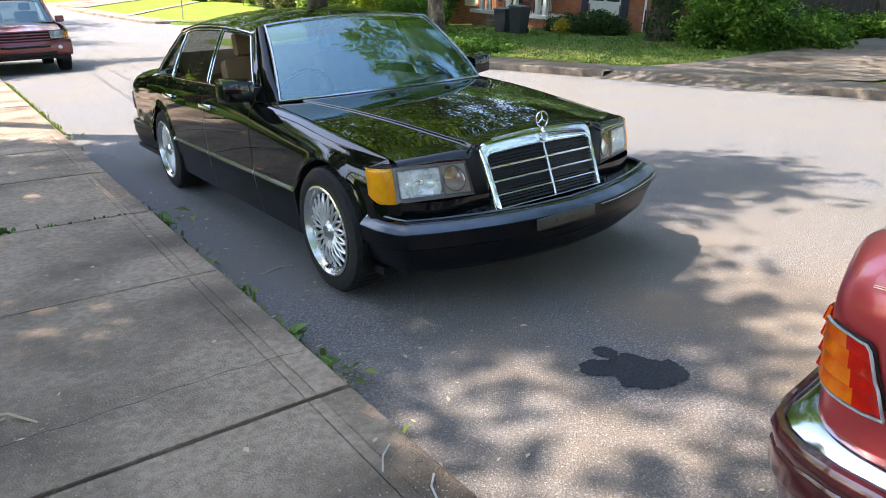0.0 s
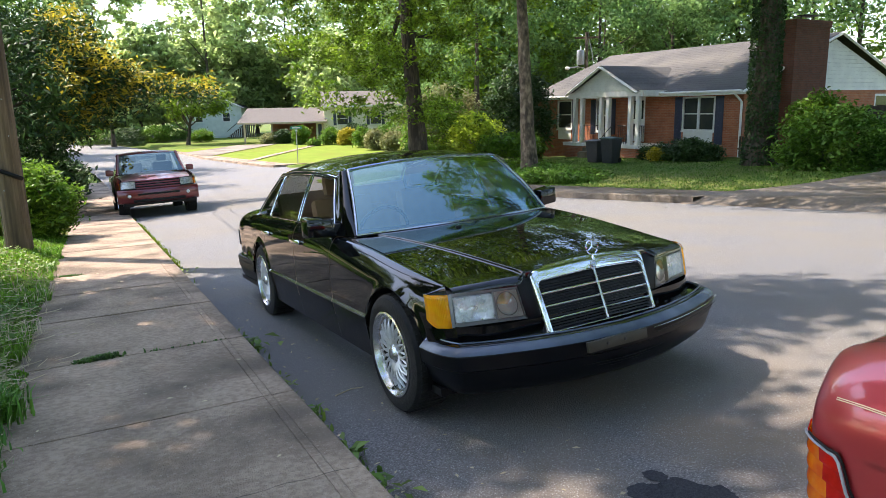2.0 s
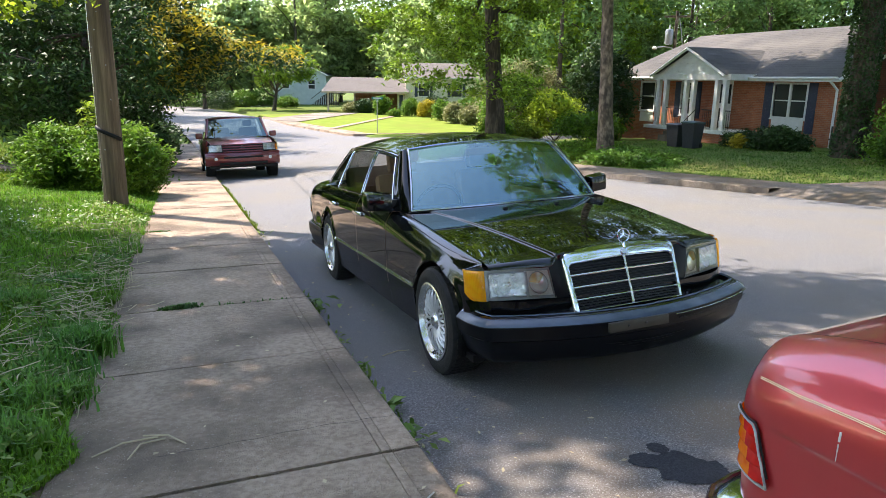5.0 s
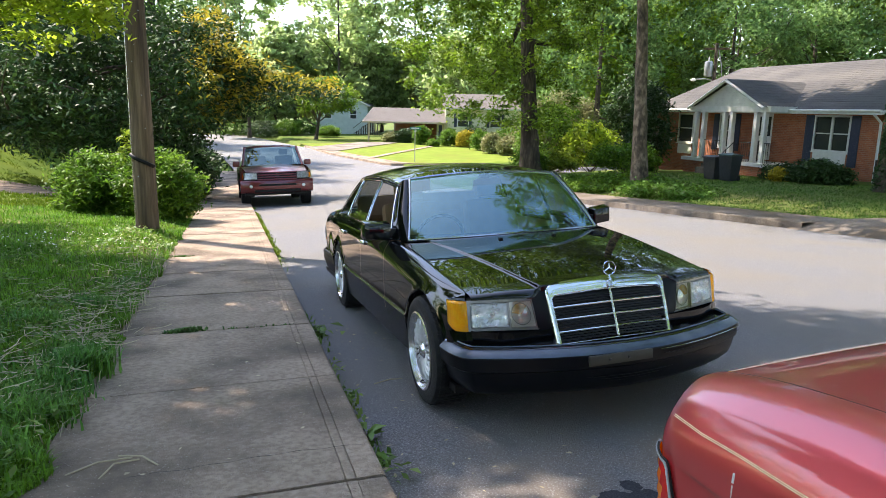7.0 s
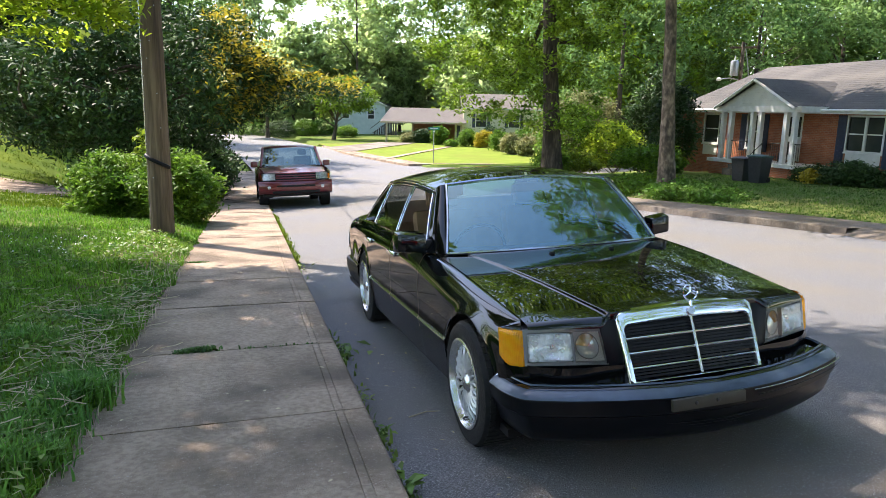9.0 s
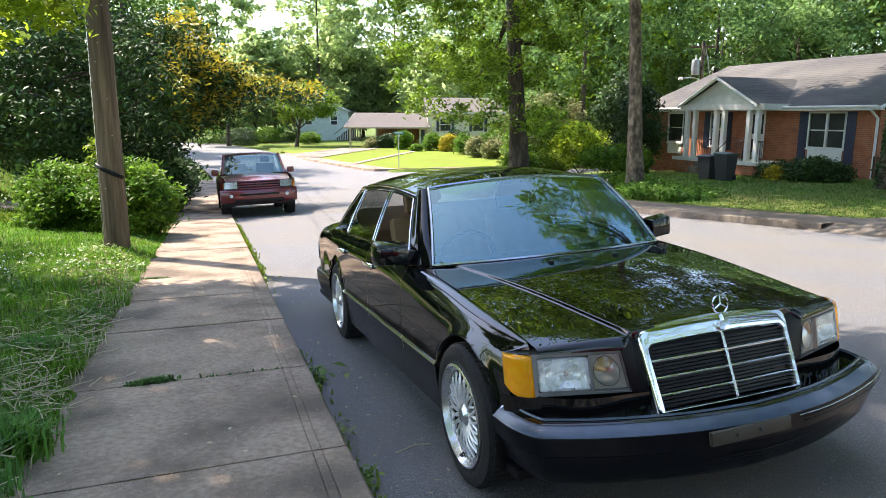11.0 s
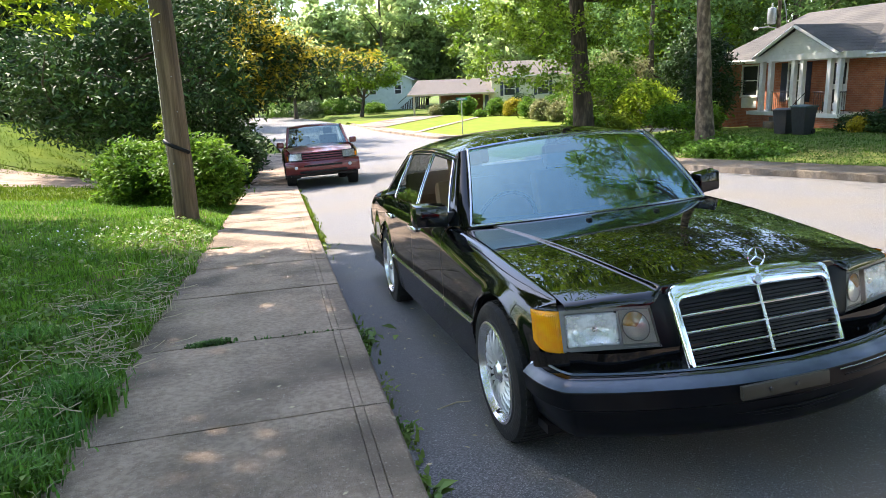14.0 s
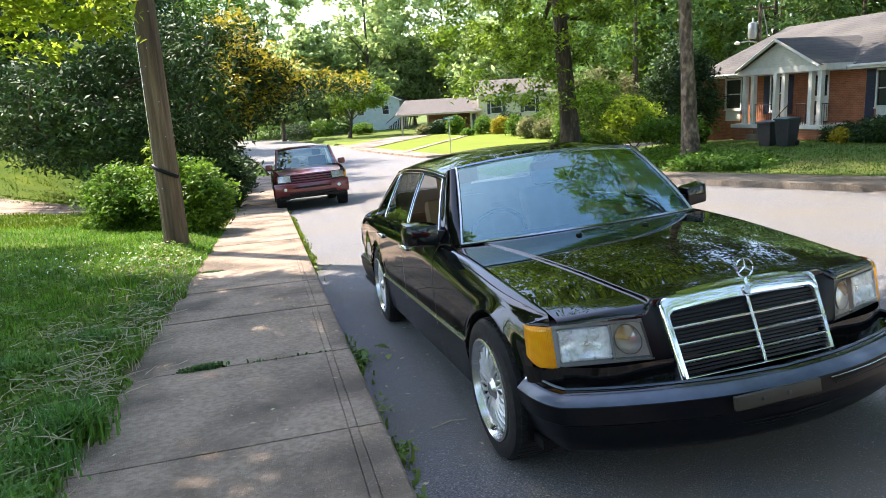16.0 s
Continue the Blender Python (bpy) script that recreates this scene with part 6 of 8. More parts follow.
def wheelie_bin(x, y, h, lid):
    z = land(x, y) + 0.01
    b = thing("wheelie_bin", "dark wheeled rubbish bin standing before the porch", "bin", pose(x, y, z, 0, 0, -80), "bins")
    rows = []
    for t in (0, 0.06, 0.5, 0.92, 1.0):
        w, d = 0.24 + 0.07 * t, 0.25 + 0.09 * t
        rows.append([(-w, -d, h * t), (w, -d, h * t), (w, d, h * t), (-w, d, h * t)])
    bm = grid(rows, True)
    bm.faces.new(bm.verts[:4])
    part("bin_body", bm, BINPLASTIC, b, flat=True)
    bm = grid([[(x_ * 0.34, -0.37 + 0.74 * v, h + 0.02 + 0.06 * math.sin(math.pi * min(1, v * 1.1)) * (1 - 0.4 * x_ * x_)) for x_ in np.linspace(-1, 1, 7)] for v in np.linspace(0, 1, 7)])
    part("lid", bm, lid, b)
    part("lid_edge", box(-0.34, 0.34, -0.38, 0.37, h - 0.03, h + 0.025, 0.01), lid, b)
    for k in (-1, 1):
        part("wheel", lathe([(0.001, -0.03), (0.1, -0.025), (0.11, 0), (0.1, 0.025), (0.001, 0.03)], 18, "X", (k * 0.24, 0.28, 0.11)), TYRE, b)
    part("handle", tube([(-0.22, 0.36, h - 0.06), (-0.22, 0.43, h - 0.04), (0.22, 0.43, h - 0.04), (0.22, 0.36, h - 0.06)], 0.015, 6), BINPLASTIC, b)


wheelie_bin(18.75, 20.2, 0.92, BINPLASTIC)
wheelie_bin(18.6, 19.1, 1.04, BINGREEN)


# ---------------------------------------------------------------- houses farther off
def far_house(name, label, x, y, z, w, d, wall_h, ridge_h, turn, wall_mat, roof_mat, windows=(), gable_front=False):
    h = thing(name, label, "house", pose(x, y, z, 0, 0, turn))
    part("wall", box(0, w, 0, 0.2, -1.0, wall_h), wall_mat, h)
    part("wall", box(0, 0.2, 0.2, d, -1.0, wall_h), wall_mat, h)
    part("wall", box(w - 0.2, w, 0.2, d, -1.0, wall_h), wall_mat, h)
    part("wall", box(0.2, w - 0.2, d - 0.2, d, -1.0, wall_h), wall_mat, h)
    if gable_front:
        part("gable", grid([[(0, 0.02, wall_h), (w, 0.02, wall_h)], [(w / 2 - 0.01, 0.02, ridge_h), (w / 2 + 0.01, 0.02, ridge_h)]]), wall_mat, h)
        for k in (-1, 1):
            roof_plane(h, (w / 2 + k * (w / 2 + 0.4), -0.4, wall_h - 0.15), (w / 2 + k * (w / 2 + 0.4), d + 0.4, wall_h - 0.15), (w / 2, d + 0.4, ridge_h + 0.1), (w / 2, -0.4, ridge_h + 0.1), roof_mat)
            part("rake_board", tube([(w / 2 + k * (w / 2 + 0.4), -0.42, wall_h - 0.2), (w / 2, -0.42, ridge_h + 0.03)], 0.09, 4), WHITE, h)
    else:
        for k, yy in ((0, -0.5), (1, d + 0.5)):
            roof_plane(h, (-0.4, yy, wall_h), (w + 0.4, yy, wall_h), (w + 0.4, d / 2, ridge_h), (-0.4, d / 2, ridge_h), roof_mat)
        part("fascia", box(-0.4, w + 0.4, -0.53, -0.49, wall_h - 0.16, wall_h + 0.02), WHITE, h)
        for xx in (0.0, w - 0.01):
            part("gable", grid([[(xx, 0, wall_h), (xx, d, wall_h)], [(xx, d / 2 - 0.01, ridge_h), (xx, d / 2 + 0.01, ridge_h)]]), wall_mat, h)
    for wx, wz, ww, wh, sh in windows:
        n = new("window")
        n.parent = h
        part("window_frame", box(wx - 0.08, wx + ww + 0.08, -0.04, -0.004, wz - 0.08, wz + wh + 0.08), WHITE, n)
        part("pane", box(wx, wx + ww, -0.06, -0.045, wz, wz + wh), PANE, n)
        part("meeting_rail", box(wx, wx + ww, -0.075, -0.06, wz + wh / 2 - 0.03, wz + wh / 2 + 0.03), WHITE, n)
        if sh:
            for a in (wx - 0.5, wx + ww + 0.12):
                part("shutter", box(a, a + 0.38, -0.04, -0.004, wz - 0.1, wz + wh + 0.1), SHUTTER, h)
    return h


zf = -2.15
# carport house, cream house beside it, pale green house behind
cp = thing("carport", "brown-roofed open carport on tan posts beside a cream house", "carport", pose(19.4, 84.5, zf, 0, 0, -18))
part("back_wall", box(3.5, 10.2, 5.0, 5.2, -1, 2.4), BRICKWALL, cp)
for x in (0.3, 3.6, 9.8):
    part("post", box(x - 0.11, x + 0.11, -0.34, -0.12, -1, 2.4), TANPAINT, cp)
roof_plane(cp, (-0.5, -0.8, 2.45), (10.4, -0.8, 2.45), (10.4, 3.2, 4.2), (0.6, 3.2, 4.2), SHINGLE_TAN)
roof_plane(cp, (-0.5, 7.0, 2.45), (10.4, 7.0, 2.45), (10.4, 3.2, 4.2), (0.6, 3.2, 4.2), SHINGLE_TAN)
part("fascia", box(-0.5, 10.4, -0.84, -0.78, 2.25, 2.47), TANPAINT, cp)
part("front_wall", box(9.0, 10.2, 0.4, 0.6, -1, 2.4), CREAM, cp)
part("front_door", box(9.25, 9.95, 0.36, 0.4, 0.1, 2.1), SHUTTER, cp)
far_house("house", "cream sided house with a grey roof and dark shutters", 29.0, 81.4, zf, 9.5, 8, 4.3, 6.2, -18, CREAM, SHINGLE_TAN, ((1.6, 2.0, 1.3, 1.5, True), (5.8, 2.0, 1.3, 1.5, True)))
far_house("house", "pale green sided house with a white-edged gable", 17.6, 111.5, zf, 8.4, 11, 4.6, 6.6, -20, GREENISH, SHINGLE, ((1.5, 2.4, 1.0, 1.3, False), (5.6, 2.4, 1.0, 1.3, False)), True)
st = thing("outdoor_stair", "dark wooden outside stair against the pale green house", "stairs", pose(22.6, 106.6, zf, 0, 0, -20))
for i in range(9):
    part("tread", box(0.25 * i, 0.25 * i + 0.3, 0, 1.2, 0.2 * i, 0.2 * i + 0.06), BARK, st)
part("deck", box(2.3, 4.2, 0, 1.6, 1.75, 1.87), BARK, st)
for i in range(13):
    part("lattice_slat", box(0.5 + 0.28 * i, 0.66 + 0.28 * i, 0.02, 0.06, -0.4, min(1.75, 0.35 + 0.22 * i)), BARK, st)
for x in (2.35, 4.1):
    part("post", box(x, x + 0.12, 0, 0.12, -0.5, 2.8), BARK, st)
part("hand_rail", tube([(0, 0.05, 0.9), (2.35, 0.05, 2.75), (4.2, 0.05, 2.75)], 0.06, 6), BARK, st)
# grey-roofed house behind the brick one
far_house("house", "brick house with a grey roof behind the dark fence", 43.6, 22.6, 0.0, 12, 9, 2.6, 4.4, -75, BRICKWALL, SHINGLE_TAN, ((2, 0.8, 1.2, 1.2, False),))
FENCEWOOD = material("dark brown fence wood", (0.03, 0.021, 0.015), 0.9, second=(0.05, 0.035, 0.025), scale=12, bump=0.5, bump_scale=40, random=0.15)
fe = thing("fence", "dark brown close-boarded garden fence", "fence", pose(23.6, 11.4, land(23.6, 11.4) - 0.05, 0, 0, -22))
for i in range(35):
    part("board", box(0.15 * i, 0.15 * i + 0.142, 0, 0.025, 0, 1.98 + 0.004 * i + 0.02 * math.sin(i * 2.3)), FENCEWOOD, fe)
part("rail", box(0, 5.24, 0.025, 0.07, 0.4, 0.49), FENCEWOOD, fe)
part("rail", box(0, 5.24, 0.025, 0.07, 1.3, 1.39), FENCEWOOD, fe)
fe = thing("picket_fence", "low weathered picket fence at the house corner", "fence", pose(22.9, 14.3, land(22.9, 14.3), 0, 0, 90))
for i in range(14):
    part("picket", box(0.13 * i, 0.13 * i + 0.08, 0, 0.02, 0, 0.85), BARK, fe)
part("rail", box(0, 1.8, 0.02, 0.06, 0.3, 0.37), BARK, fe)

# ---------------------------------------------------------------- trees and shrubs
def leaf_mesh(name, pos, size, rng, mat_, up=0.4, long=1.0, parent=None, fold=0.15):
    """Many small folded leaves, one quad each."""
    n = len(pos)
    pos = np.asarray(pos, float)
    nrm = rng.normal(size=(n, 3))
    nrm /= np.linalg.norm(nrm, axis=1)[:, None]
    nrm[:, 2] = np.abs(nrm[:, 2]) + up
    nrm /= np.linalg.norm(nrm, axis=1)[:, None]
    t = np.cross(nrm, rng.normal(size=(n, 3)))
    t /= np.linalg.norm(t, axis=1)[:, None]
    b = np.cross(nrm, t)
    s = size * rng.uniform(0.6, 1.3, n)[:, None]
    L, Wd = s * long, s * 0.52
    v = np.empty((n, 4, 3))
    v[:, 0] = pos - t * L * 0.5
    v[:, 1] = pos + b * Wd * 0.5 + nrm * s * fold
    v[:, 2] = pos + t * L * 0.5
    v[:, 3] = pos - b * Wd * 0.5 + nrm * s * fold
    me = bpy.data.meshes.new(name)
    me.vertices.add(4 * n)
    me.vertices.foreach_set("co", v.ravel())
    me.loops.add(4 * n)
    me.loops.foreach_set("vertex_index", np.arange(4 * n))
    me.polygons.add(n)
    me.polygons.foreach_set("loop_start", np.arange(0, 4 * n, 4))
    me.polygons.foreach_set("loop_total", np.full(n, 4))
    me.update(calc_edges=True)
    me.materials.append(mat_)
    ob = new(name, me)
    if parent:
        ob.parent = parent
    return ob


def clumps(rng, centre, radii, count, shell=0.55, low=-1.0):
    """Clump centres in an ellipsoid, more of them near its skin."""
    out = []
    while len(out) < count:
        d = rng.normal(size=3)
        d /= np.linalg.norm(d)
        if d[2] < low:
            continue
        r = shell + (1 - shell) * rng.random() ** 0.6
        r *= 1 + 0.22 * noise.noise((d[0] * 2.1 + centre[0], d[1] * 2.1 + centre[1], d[2] * 2.1))
        out.append(np.array(centre) + d * r * np.array(radii))
    return np.array(out)


def leaves_at(rng, cs, per, spread, flat=0.6):
    p = rng.normal(size=(len(cs), per, 3)) * np.array([spread, spread, spread * flat]) * rng.uniform(0.6, 1.3, (len(cs), 1, 1))
    return (cs[:, None] + p).reshape(-1, 3)


def bent(a, b, rng, n=6, sag=0.1):
    a, b = Vector(a), Vector(b)
    k = (b - a).length * sag
    off = Vector(rng.normal(size=3)) * k
    return [a.lerp(b, s) + off * math.sin(math.pi * s) for s in np.linspace(0, 1, n)]


def tree(name, label, base, height, r, centre, radii, count, per, spread, leaf, mat_, seed, limbs=9, lean=(0, 0), up=0.35, long=1.25, low=-1.0, extra=None, bark=BARK, group="", trim=False, gaps=(), keep=None, fork=0.35, fine=None, rough=False):
    rng = np.random.default_rng(seed)
    x, y = base
    z = land(x, y) - 0.15
    t = thing(name, label, "tree", pose(x, y, z), group)
    top = Vector((lean[0], lean[1], height))
    pts = [Vector((0, 0, 0)).lerp(top, s) + Vector((0.12 * math.sin(3 * s + seed), 0.12 * math.cos(2.3 * s + seed), 0)) * height * 0.04 * s for s in np.linspace(0, 1, 10)]
    rad = [r * (1.35 if i == 0 else 1.08 if i == 1 else 1.0) * (1 - 0.72 * i / 9) for i in range(10)]
    if rough:
        ss = np.linspace(0, 1, 70)
        axis = [Vector((np.interp(s, np.linspace(0, 1, 10), [q[i] for q in pts]) for i in range(3))) for s in ss]
        bm = tube(axis, list(np.interp(ss, np.linspace(0, 1, 10), rad)), 30)
        for v in bm.verts:
            c = Vector((np.interp(v.co.z, [q.z for q in axis], [q.x for q in axis]), np.interp(v.co.z, [q.z for q in axis], [q.y for q in axis]), v.co.z))
            d = v.co - c
            k = noise.noise((v.co.x * 11 + seed, v.co.y * 11, v.co.z * 2.2)) + 0.6 * noise.noise((v.co.x * 3, v.co.y * 3 + seed, v.co.z * 0.8))
            v.co += d * 0.1 * k
        part("trunk", bm, bark, t)
    else:
        part("trunk", tube(pts, rad, 14), bark, t)
    cs = clumps(rng, np.array(centre) - np.array([x, y, z]), radii, count, low=low)
    if trim:
        # clumps over pavement and street are dropped to fit the crown's outline in the camera's view
        ax, az = cs[:, 0] + x, cs[:, 2] + z
        cs = cs[((ax < -2.6) | (az > 0.75 + 0.5 * (ax + 1.5))) & (az > -0.3 + 0.5 * (-6.0 - ax))]
    if keep:
        hz = cs[:, 2] + z
        fx, fy = cs[:, 0] + x - SUN_TO.x / SUN_TO.z * hz, cs[:, 1] + y - SUN_TO.y / SUN_TO.z * hz
        cs = cs[keep(fx, fy)]
    for gx, gy, ga, gb, share in gaps:
        # clumps are left out where sun patches should fall on the ground
        hz = cs[:, 2] + z
        fx = cs[:, 0] + x - SUN_TO.x / SUN_TO.z * hz
        fy = cs[:, 1] + y - SUN_TO.y / SUN_TO.z * hz
        cs = cs[(((fx - gx) / ga) ** 2 + ((fy - gy) / gb) ** 2 > 1) | (rng.random(len(cs)) > share)]
    pick = rng.choice(len(cs), min(limbs, len(cs)), replace=False)
    for i in pick:
        s = rng.uniform(fork, 0.9)
        a = pts[int(s * 9)]
        path = bent(a, cs[i], rng)
        part("limb", tube(path, list(np.linspace(max(r * (1 - 0.75 * s) * 0.55, 0.03), 0.015, len(path))), 7), bark, t)
    if extra is not None:
        cs = np.vstack([cs, np.array(extra) - np.array([x, y, z])])
    if fine:
        # small crowded leaves on the boughs that hang low
        zlim, fleaf, fper, fspread = fine
        low_cs = cs[cs[:, 2] + z < zlim]
        cs = cs[cs[:, 2] + z >= zlim]
        leaf_mesh("low_crown", leaves_at(rng, low_cs, fper, fspread), fleaf, rng, mat_, up, long, t)
    leaf_mesh("crown", leaves_at(rng, cs, per, spread), leaf, rng, mat_, up, long, t)
    return t, cs, rng


def shrub(name, label, centre, radii, count, per, spread, leaf, mat_, seed, stems=6, up=0.4, category="shrub", long=1.4):
    rng = np.random.default_rng(seed)
    x, y, zc = centre
    z = land(x, y)
    t = thing(name, label, category, pose(x, y, z))
    cs = clumps(rng, (0, 0, zc - z), radii, count, 0.6, -0.75)
    cs[:, 2] = np.maximum(cs[:, 2], 0.06)
    for i in rng.choice(len(cs), stems, replace=False):
        part("stem", tube(bent((rng.normal() * 0.1, rng.normal() * 0.1, -0.05), cs[i], rng, 5), [0.025, 0.02, 0.016, 0.012, 0.006], 5), BARK, t)
    leaf_mesh("foliage", leaves_at(rng, cs, per, spread), leaf, rng, mat_, up, long, t)
    return t


# the two street trees before the brick house
def shade_clumps_over_kerb():
    """Spots of unseen floating leaf clumps, added to shade the far kerb and its pavement."""
    spots = []
    for i in range(128):
        y = 1.2 + 0.47 * (i // 4) + 0.25 * math.sin(i * 2.3)
        x = far_kerb_x(y) + 0.1 + 0.5 * (i % 4) + 0.2 * math.sin(i * 1.7)
        s = 9.6 + 1.1 * math.sin(i * 1.3)
        spots.append((x - 0.45 * s, y + 0.62 * s, s))
    return spots


# the high extra clumps are unseen, added to darken the bonnet's reflections
tree("oak_tree", "tall oak tree with a dark trunk and bright hanging leaves", (13.6, 27.0), 15, 0.46, (12.9, 28.5, 12.6), (7.0, 6.8, 10.2), 720, 36, 0.44, 0.3, LEAF_OAK, 3, 16, (-0.9, 0.4), fork=0.5, fine=(8.5, 0.19, 100, 0.3), rough=True, gaps=((17.8, 29.4, 2.3, 2.6, 1.0),),
     extra=[(7.4 + 0.19 * i + 0.5 * math.sin(i * 2.1), 26.4 + 1.4 * math.sin(i * 1.3), 3.4 + 1.5 * math.sin(i * 1.7) - 0.03 * i) for i in range(44)] + [(6.5 + 1.1 * (i % 8) + 0.5 * math.sin(i * 2.7), 26.5 + 1.2 * (i // 8) + 0.6 * math.sin(i * 1.3), 11.5 + 2.4 * math.sin(i * 1.7)) for i in range(72)])
# extra clumps over the street are unseen, added to shade lawn, driveway and kerb
tree("oak_tree", "tall oak tree with a pale scaly trunk beside the lawn", (13.2, 17.6), 14, 0.27, (16.4, 20.0, 15.2), (8.2, 7.6, 10.0), 800, 62, 0.42, 0.2, LEAF_OAK, 8, 12, (-0.6, 0.5), fork=0.7, fine=(7.6, 0.17, 90, 0.34), rough=True, bark=BARK_PALE, gaps=((17.8, 29.4, 2.3, 2.6, 1.0),), extra=[(8.2 + 0.8 * (i % 8) + 0.4 * math.sin(i * 2.7), 12.5 + 0.7 * (i // 8) + 0.4 * math.sin(i * 1.3), 9.5 + 1.5 * math.sin(i * 1.7)) for i in range(144)] + [(6.6 + 0.75 * (i % 8) + 0.4 * math.sin(i * 2.2), 8.2 + 0.7 * (i // 8) + 0.4 * math.sin(i * 1.9), 9.8 + 1.2 * math.sin(i * 1.1)) for i in range(64)] + shade_clumps_over_kerb())
# extra clumps out of view are added to shade chimney and roof
tree("oak_tree", "broad old tree with an ivy-clad trunk beside the brick house", (20.0, 13.0), 15, 0.45, (22.0, 14.5, 15.0), (8.0, 7.5, 9.0), 760, 36, 0.44, 0.28, LEAF_OAK, 21, 12, (0.5, 0.2), fine=(8.0, 0.18, 90, 0.36), rough=True, extra=[(22.0 + 0.4 * (i % 12), 16.2 + 0.45 * (i // 12), 8.3 + 1.1 * math.sin(i * 1.9)) for i in range(144)])
rng = np.random.default_rng(5)
a = rng.uniform(0, 2 * math.pi, 7500)
zz = rng.uniform(0, 7.5, 7500) ** 1.0
rr = 0.45 + 0.09 * rng.random(7500) + 0.1 * (zz < 0.8)
ivy = tagged(leaf_mesh("ivy", np.c_[20.0 + rr * np.cos(a), 13.0 + rr * np.sin(a), land(20.0, 13) + zz], 0.12, rng, LEAF_EVER, 0.0, 1.0), "dark ivy climbing the old trunk", "ivy", kind="stuff")

# the magnolia over the pavement
mag, cs, rng = tree("magnolia_tree", "spreading dark magnolia tree overhanging the pavement and pickup", (-4.2, 23.0), 5.8, 0.26, (-4.2, 23.2, 1.7), (4.9, 4.6, 3.4), 900, 76, 0.3, 0.14, LEAF_DARK, 13, 20, (0.4, 0), up=0.2, long=1.6, extra=[(-1.0 + 0.2 * i, 23.4 + 1.0 * math.sin(i * 1.9), 2.4 - 0.02 * i + 0.4 * abs(math.sin(i * 2.3))) for i in range(22)], trim=True)
tips = cs[(cs[:, 2] > 2.2) & (cs[:, 0] > 2.4)]
# second leaf layer paints the sun on the crown's upper right
leaf_mesh("young_leaves", leaves_at(rng, tips + np.array([0, -0.25, 0.25]), 34, 0.3), 0.135, rng, LEAF_TIP, 0.5, 1.6, mag)
tree("magnolia_tree", "dense dark magnolia tree behind the near lawn", (-12.0, 37.0), 7.5, 0.28, (-12.0, 37.0, 4.4), (6.2, 4.6, 4.6), 760, 40, 0.36, 0.24, LEAF_DARK, 14, 14, up=0.2, long=1.6)
tree("magnolia_tree", "dark evergreen tree behind the end of the near lawn", (-21.5, 38.5), 8.0, 0.3, (-21.5, 38.5, 5.4), (6, 5, 5.4), 480, 36, 0.45, 0.28, LEAF_DARK, 15, 8, up=0.2, long=1.6)
tree("evergreen_tree", "dark evergreen tree behind the magnolia", (-7.5, 42.0), 10, 0.3, (-7.5, 42.0, 3.8), (5.0, 4.5, 6.0), 420, 36, 0.5, 0.32, LEAF_EVER, 16, 6)
tree("evergreen_tree", "dark evergreen tree behind the near garden", (-15.5, 44.0), 11, 0.3, (-15.5, 44.0, 4.8), (6.5, 4.5, 7.0), 480, 36, 0.55, 0.34, LEAF_EVER, 17, 6)
# tall trees added so that the black wing mirrors leaves, not sky
for i, (x, y, h) in enumerate(((-8.5, 48.0, 25), (-14.0, 51.0, 26), (-20.0, 47.0, 24), (-4.5, 60.0, 24))):
    tree("oak_tree", "tall dense tree behind the magnolia and the near gardens", (x, y), h * 0.8, 0.4, (x, y, land(x, y) + h * 0.58), (5.5, 5.0, h * 0.4), 260, 40, 0.6, 0.34, LEAF_SHRUB, 640 + i, 6)
shrub("shrub", "dark low branches of evergreen leaves beside the pavement", (-3.1, 20.4, -0.75), (1.3, 1.6, 1.15), 240, 34, 0.2, 0.17, LEAF_DARK, 34, 8, long=1.6)
shrub("shrub", "dark evergreen skirt of low branches along the pavement", (-2.9, 27.4, land(-2.9, 27.4) + 0.6), (1.5, 2.4, 1.3), 260, 34, 0.22, 0.19, LEAF_DARK, 35, 8, long=1.6)
shrub("shrub", "dark evergreen bush beyond the magnolia", (-2.5, 32.5, land(-2.5, 32.5) + 0.6), (1.7, 2.4, 1.4), 220, 34, 0.24, 0.2, LEAF_EVER, 36, 8)
# clipped azaleas by the pole
shrub("azalea_bush", "sunlit bright green azalea bush beside the pole", (-2.95, 12.5, -0.17), (0.92, 1.15, 0.92), 380, 46, 0.11, 0.085, LEAF_BUSH, 31, 10)
shrub("azalea_bush", "dark green azalea bush beside the pole", (-4.05, 12.9, -0.15), (0.85, 1.0, 0.84), 320, 44, 0.11, 0.085, LEAF_BUSH, 32, 10)
shrub("sapling", "thin bright sapling standing out of the azaleas", (-3.3, 12.6, 0.75), (0.25, 0.25, 0.55), 26, 14, 0.09, 0.1, LEAF_MAPLE, 33, 4)

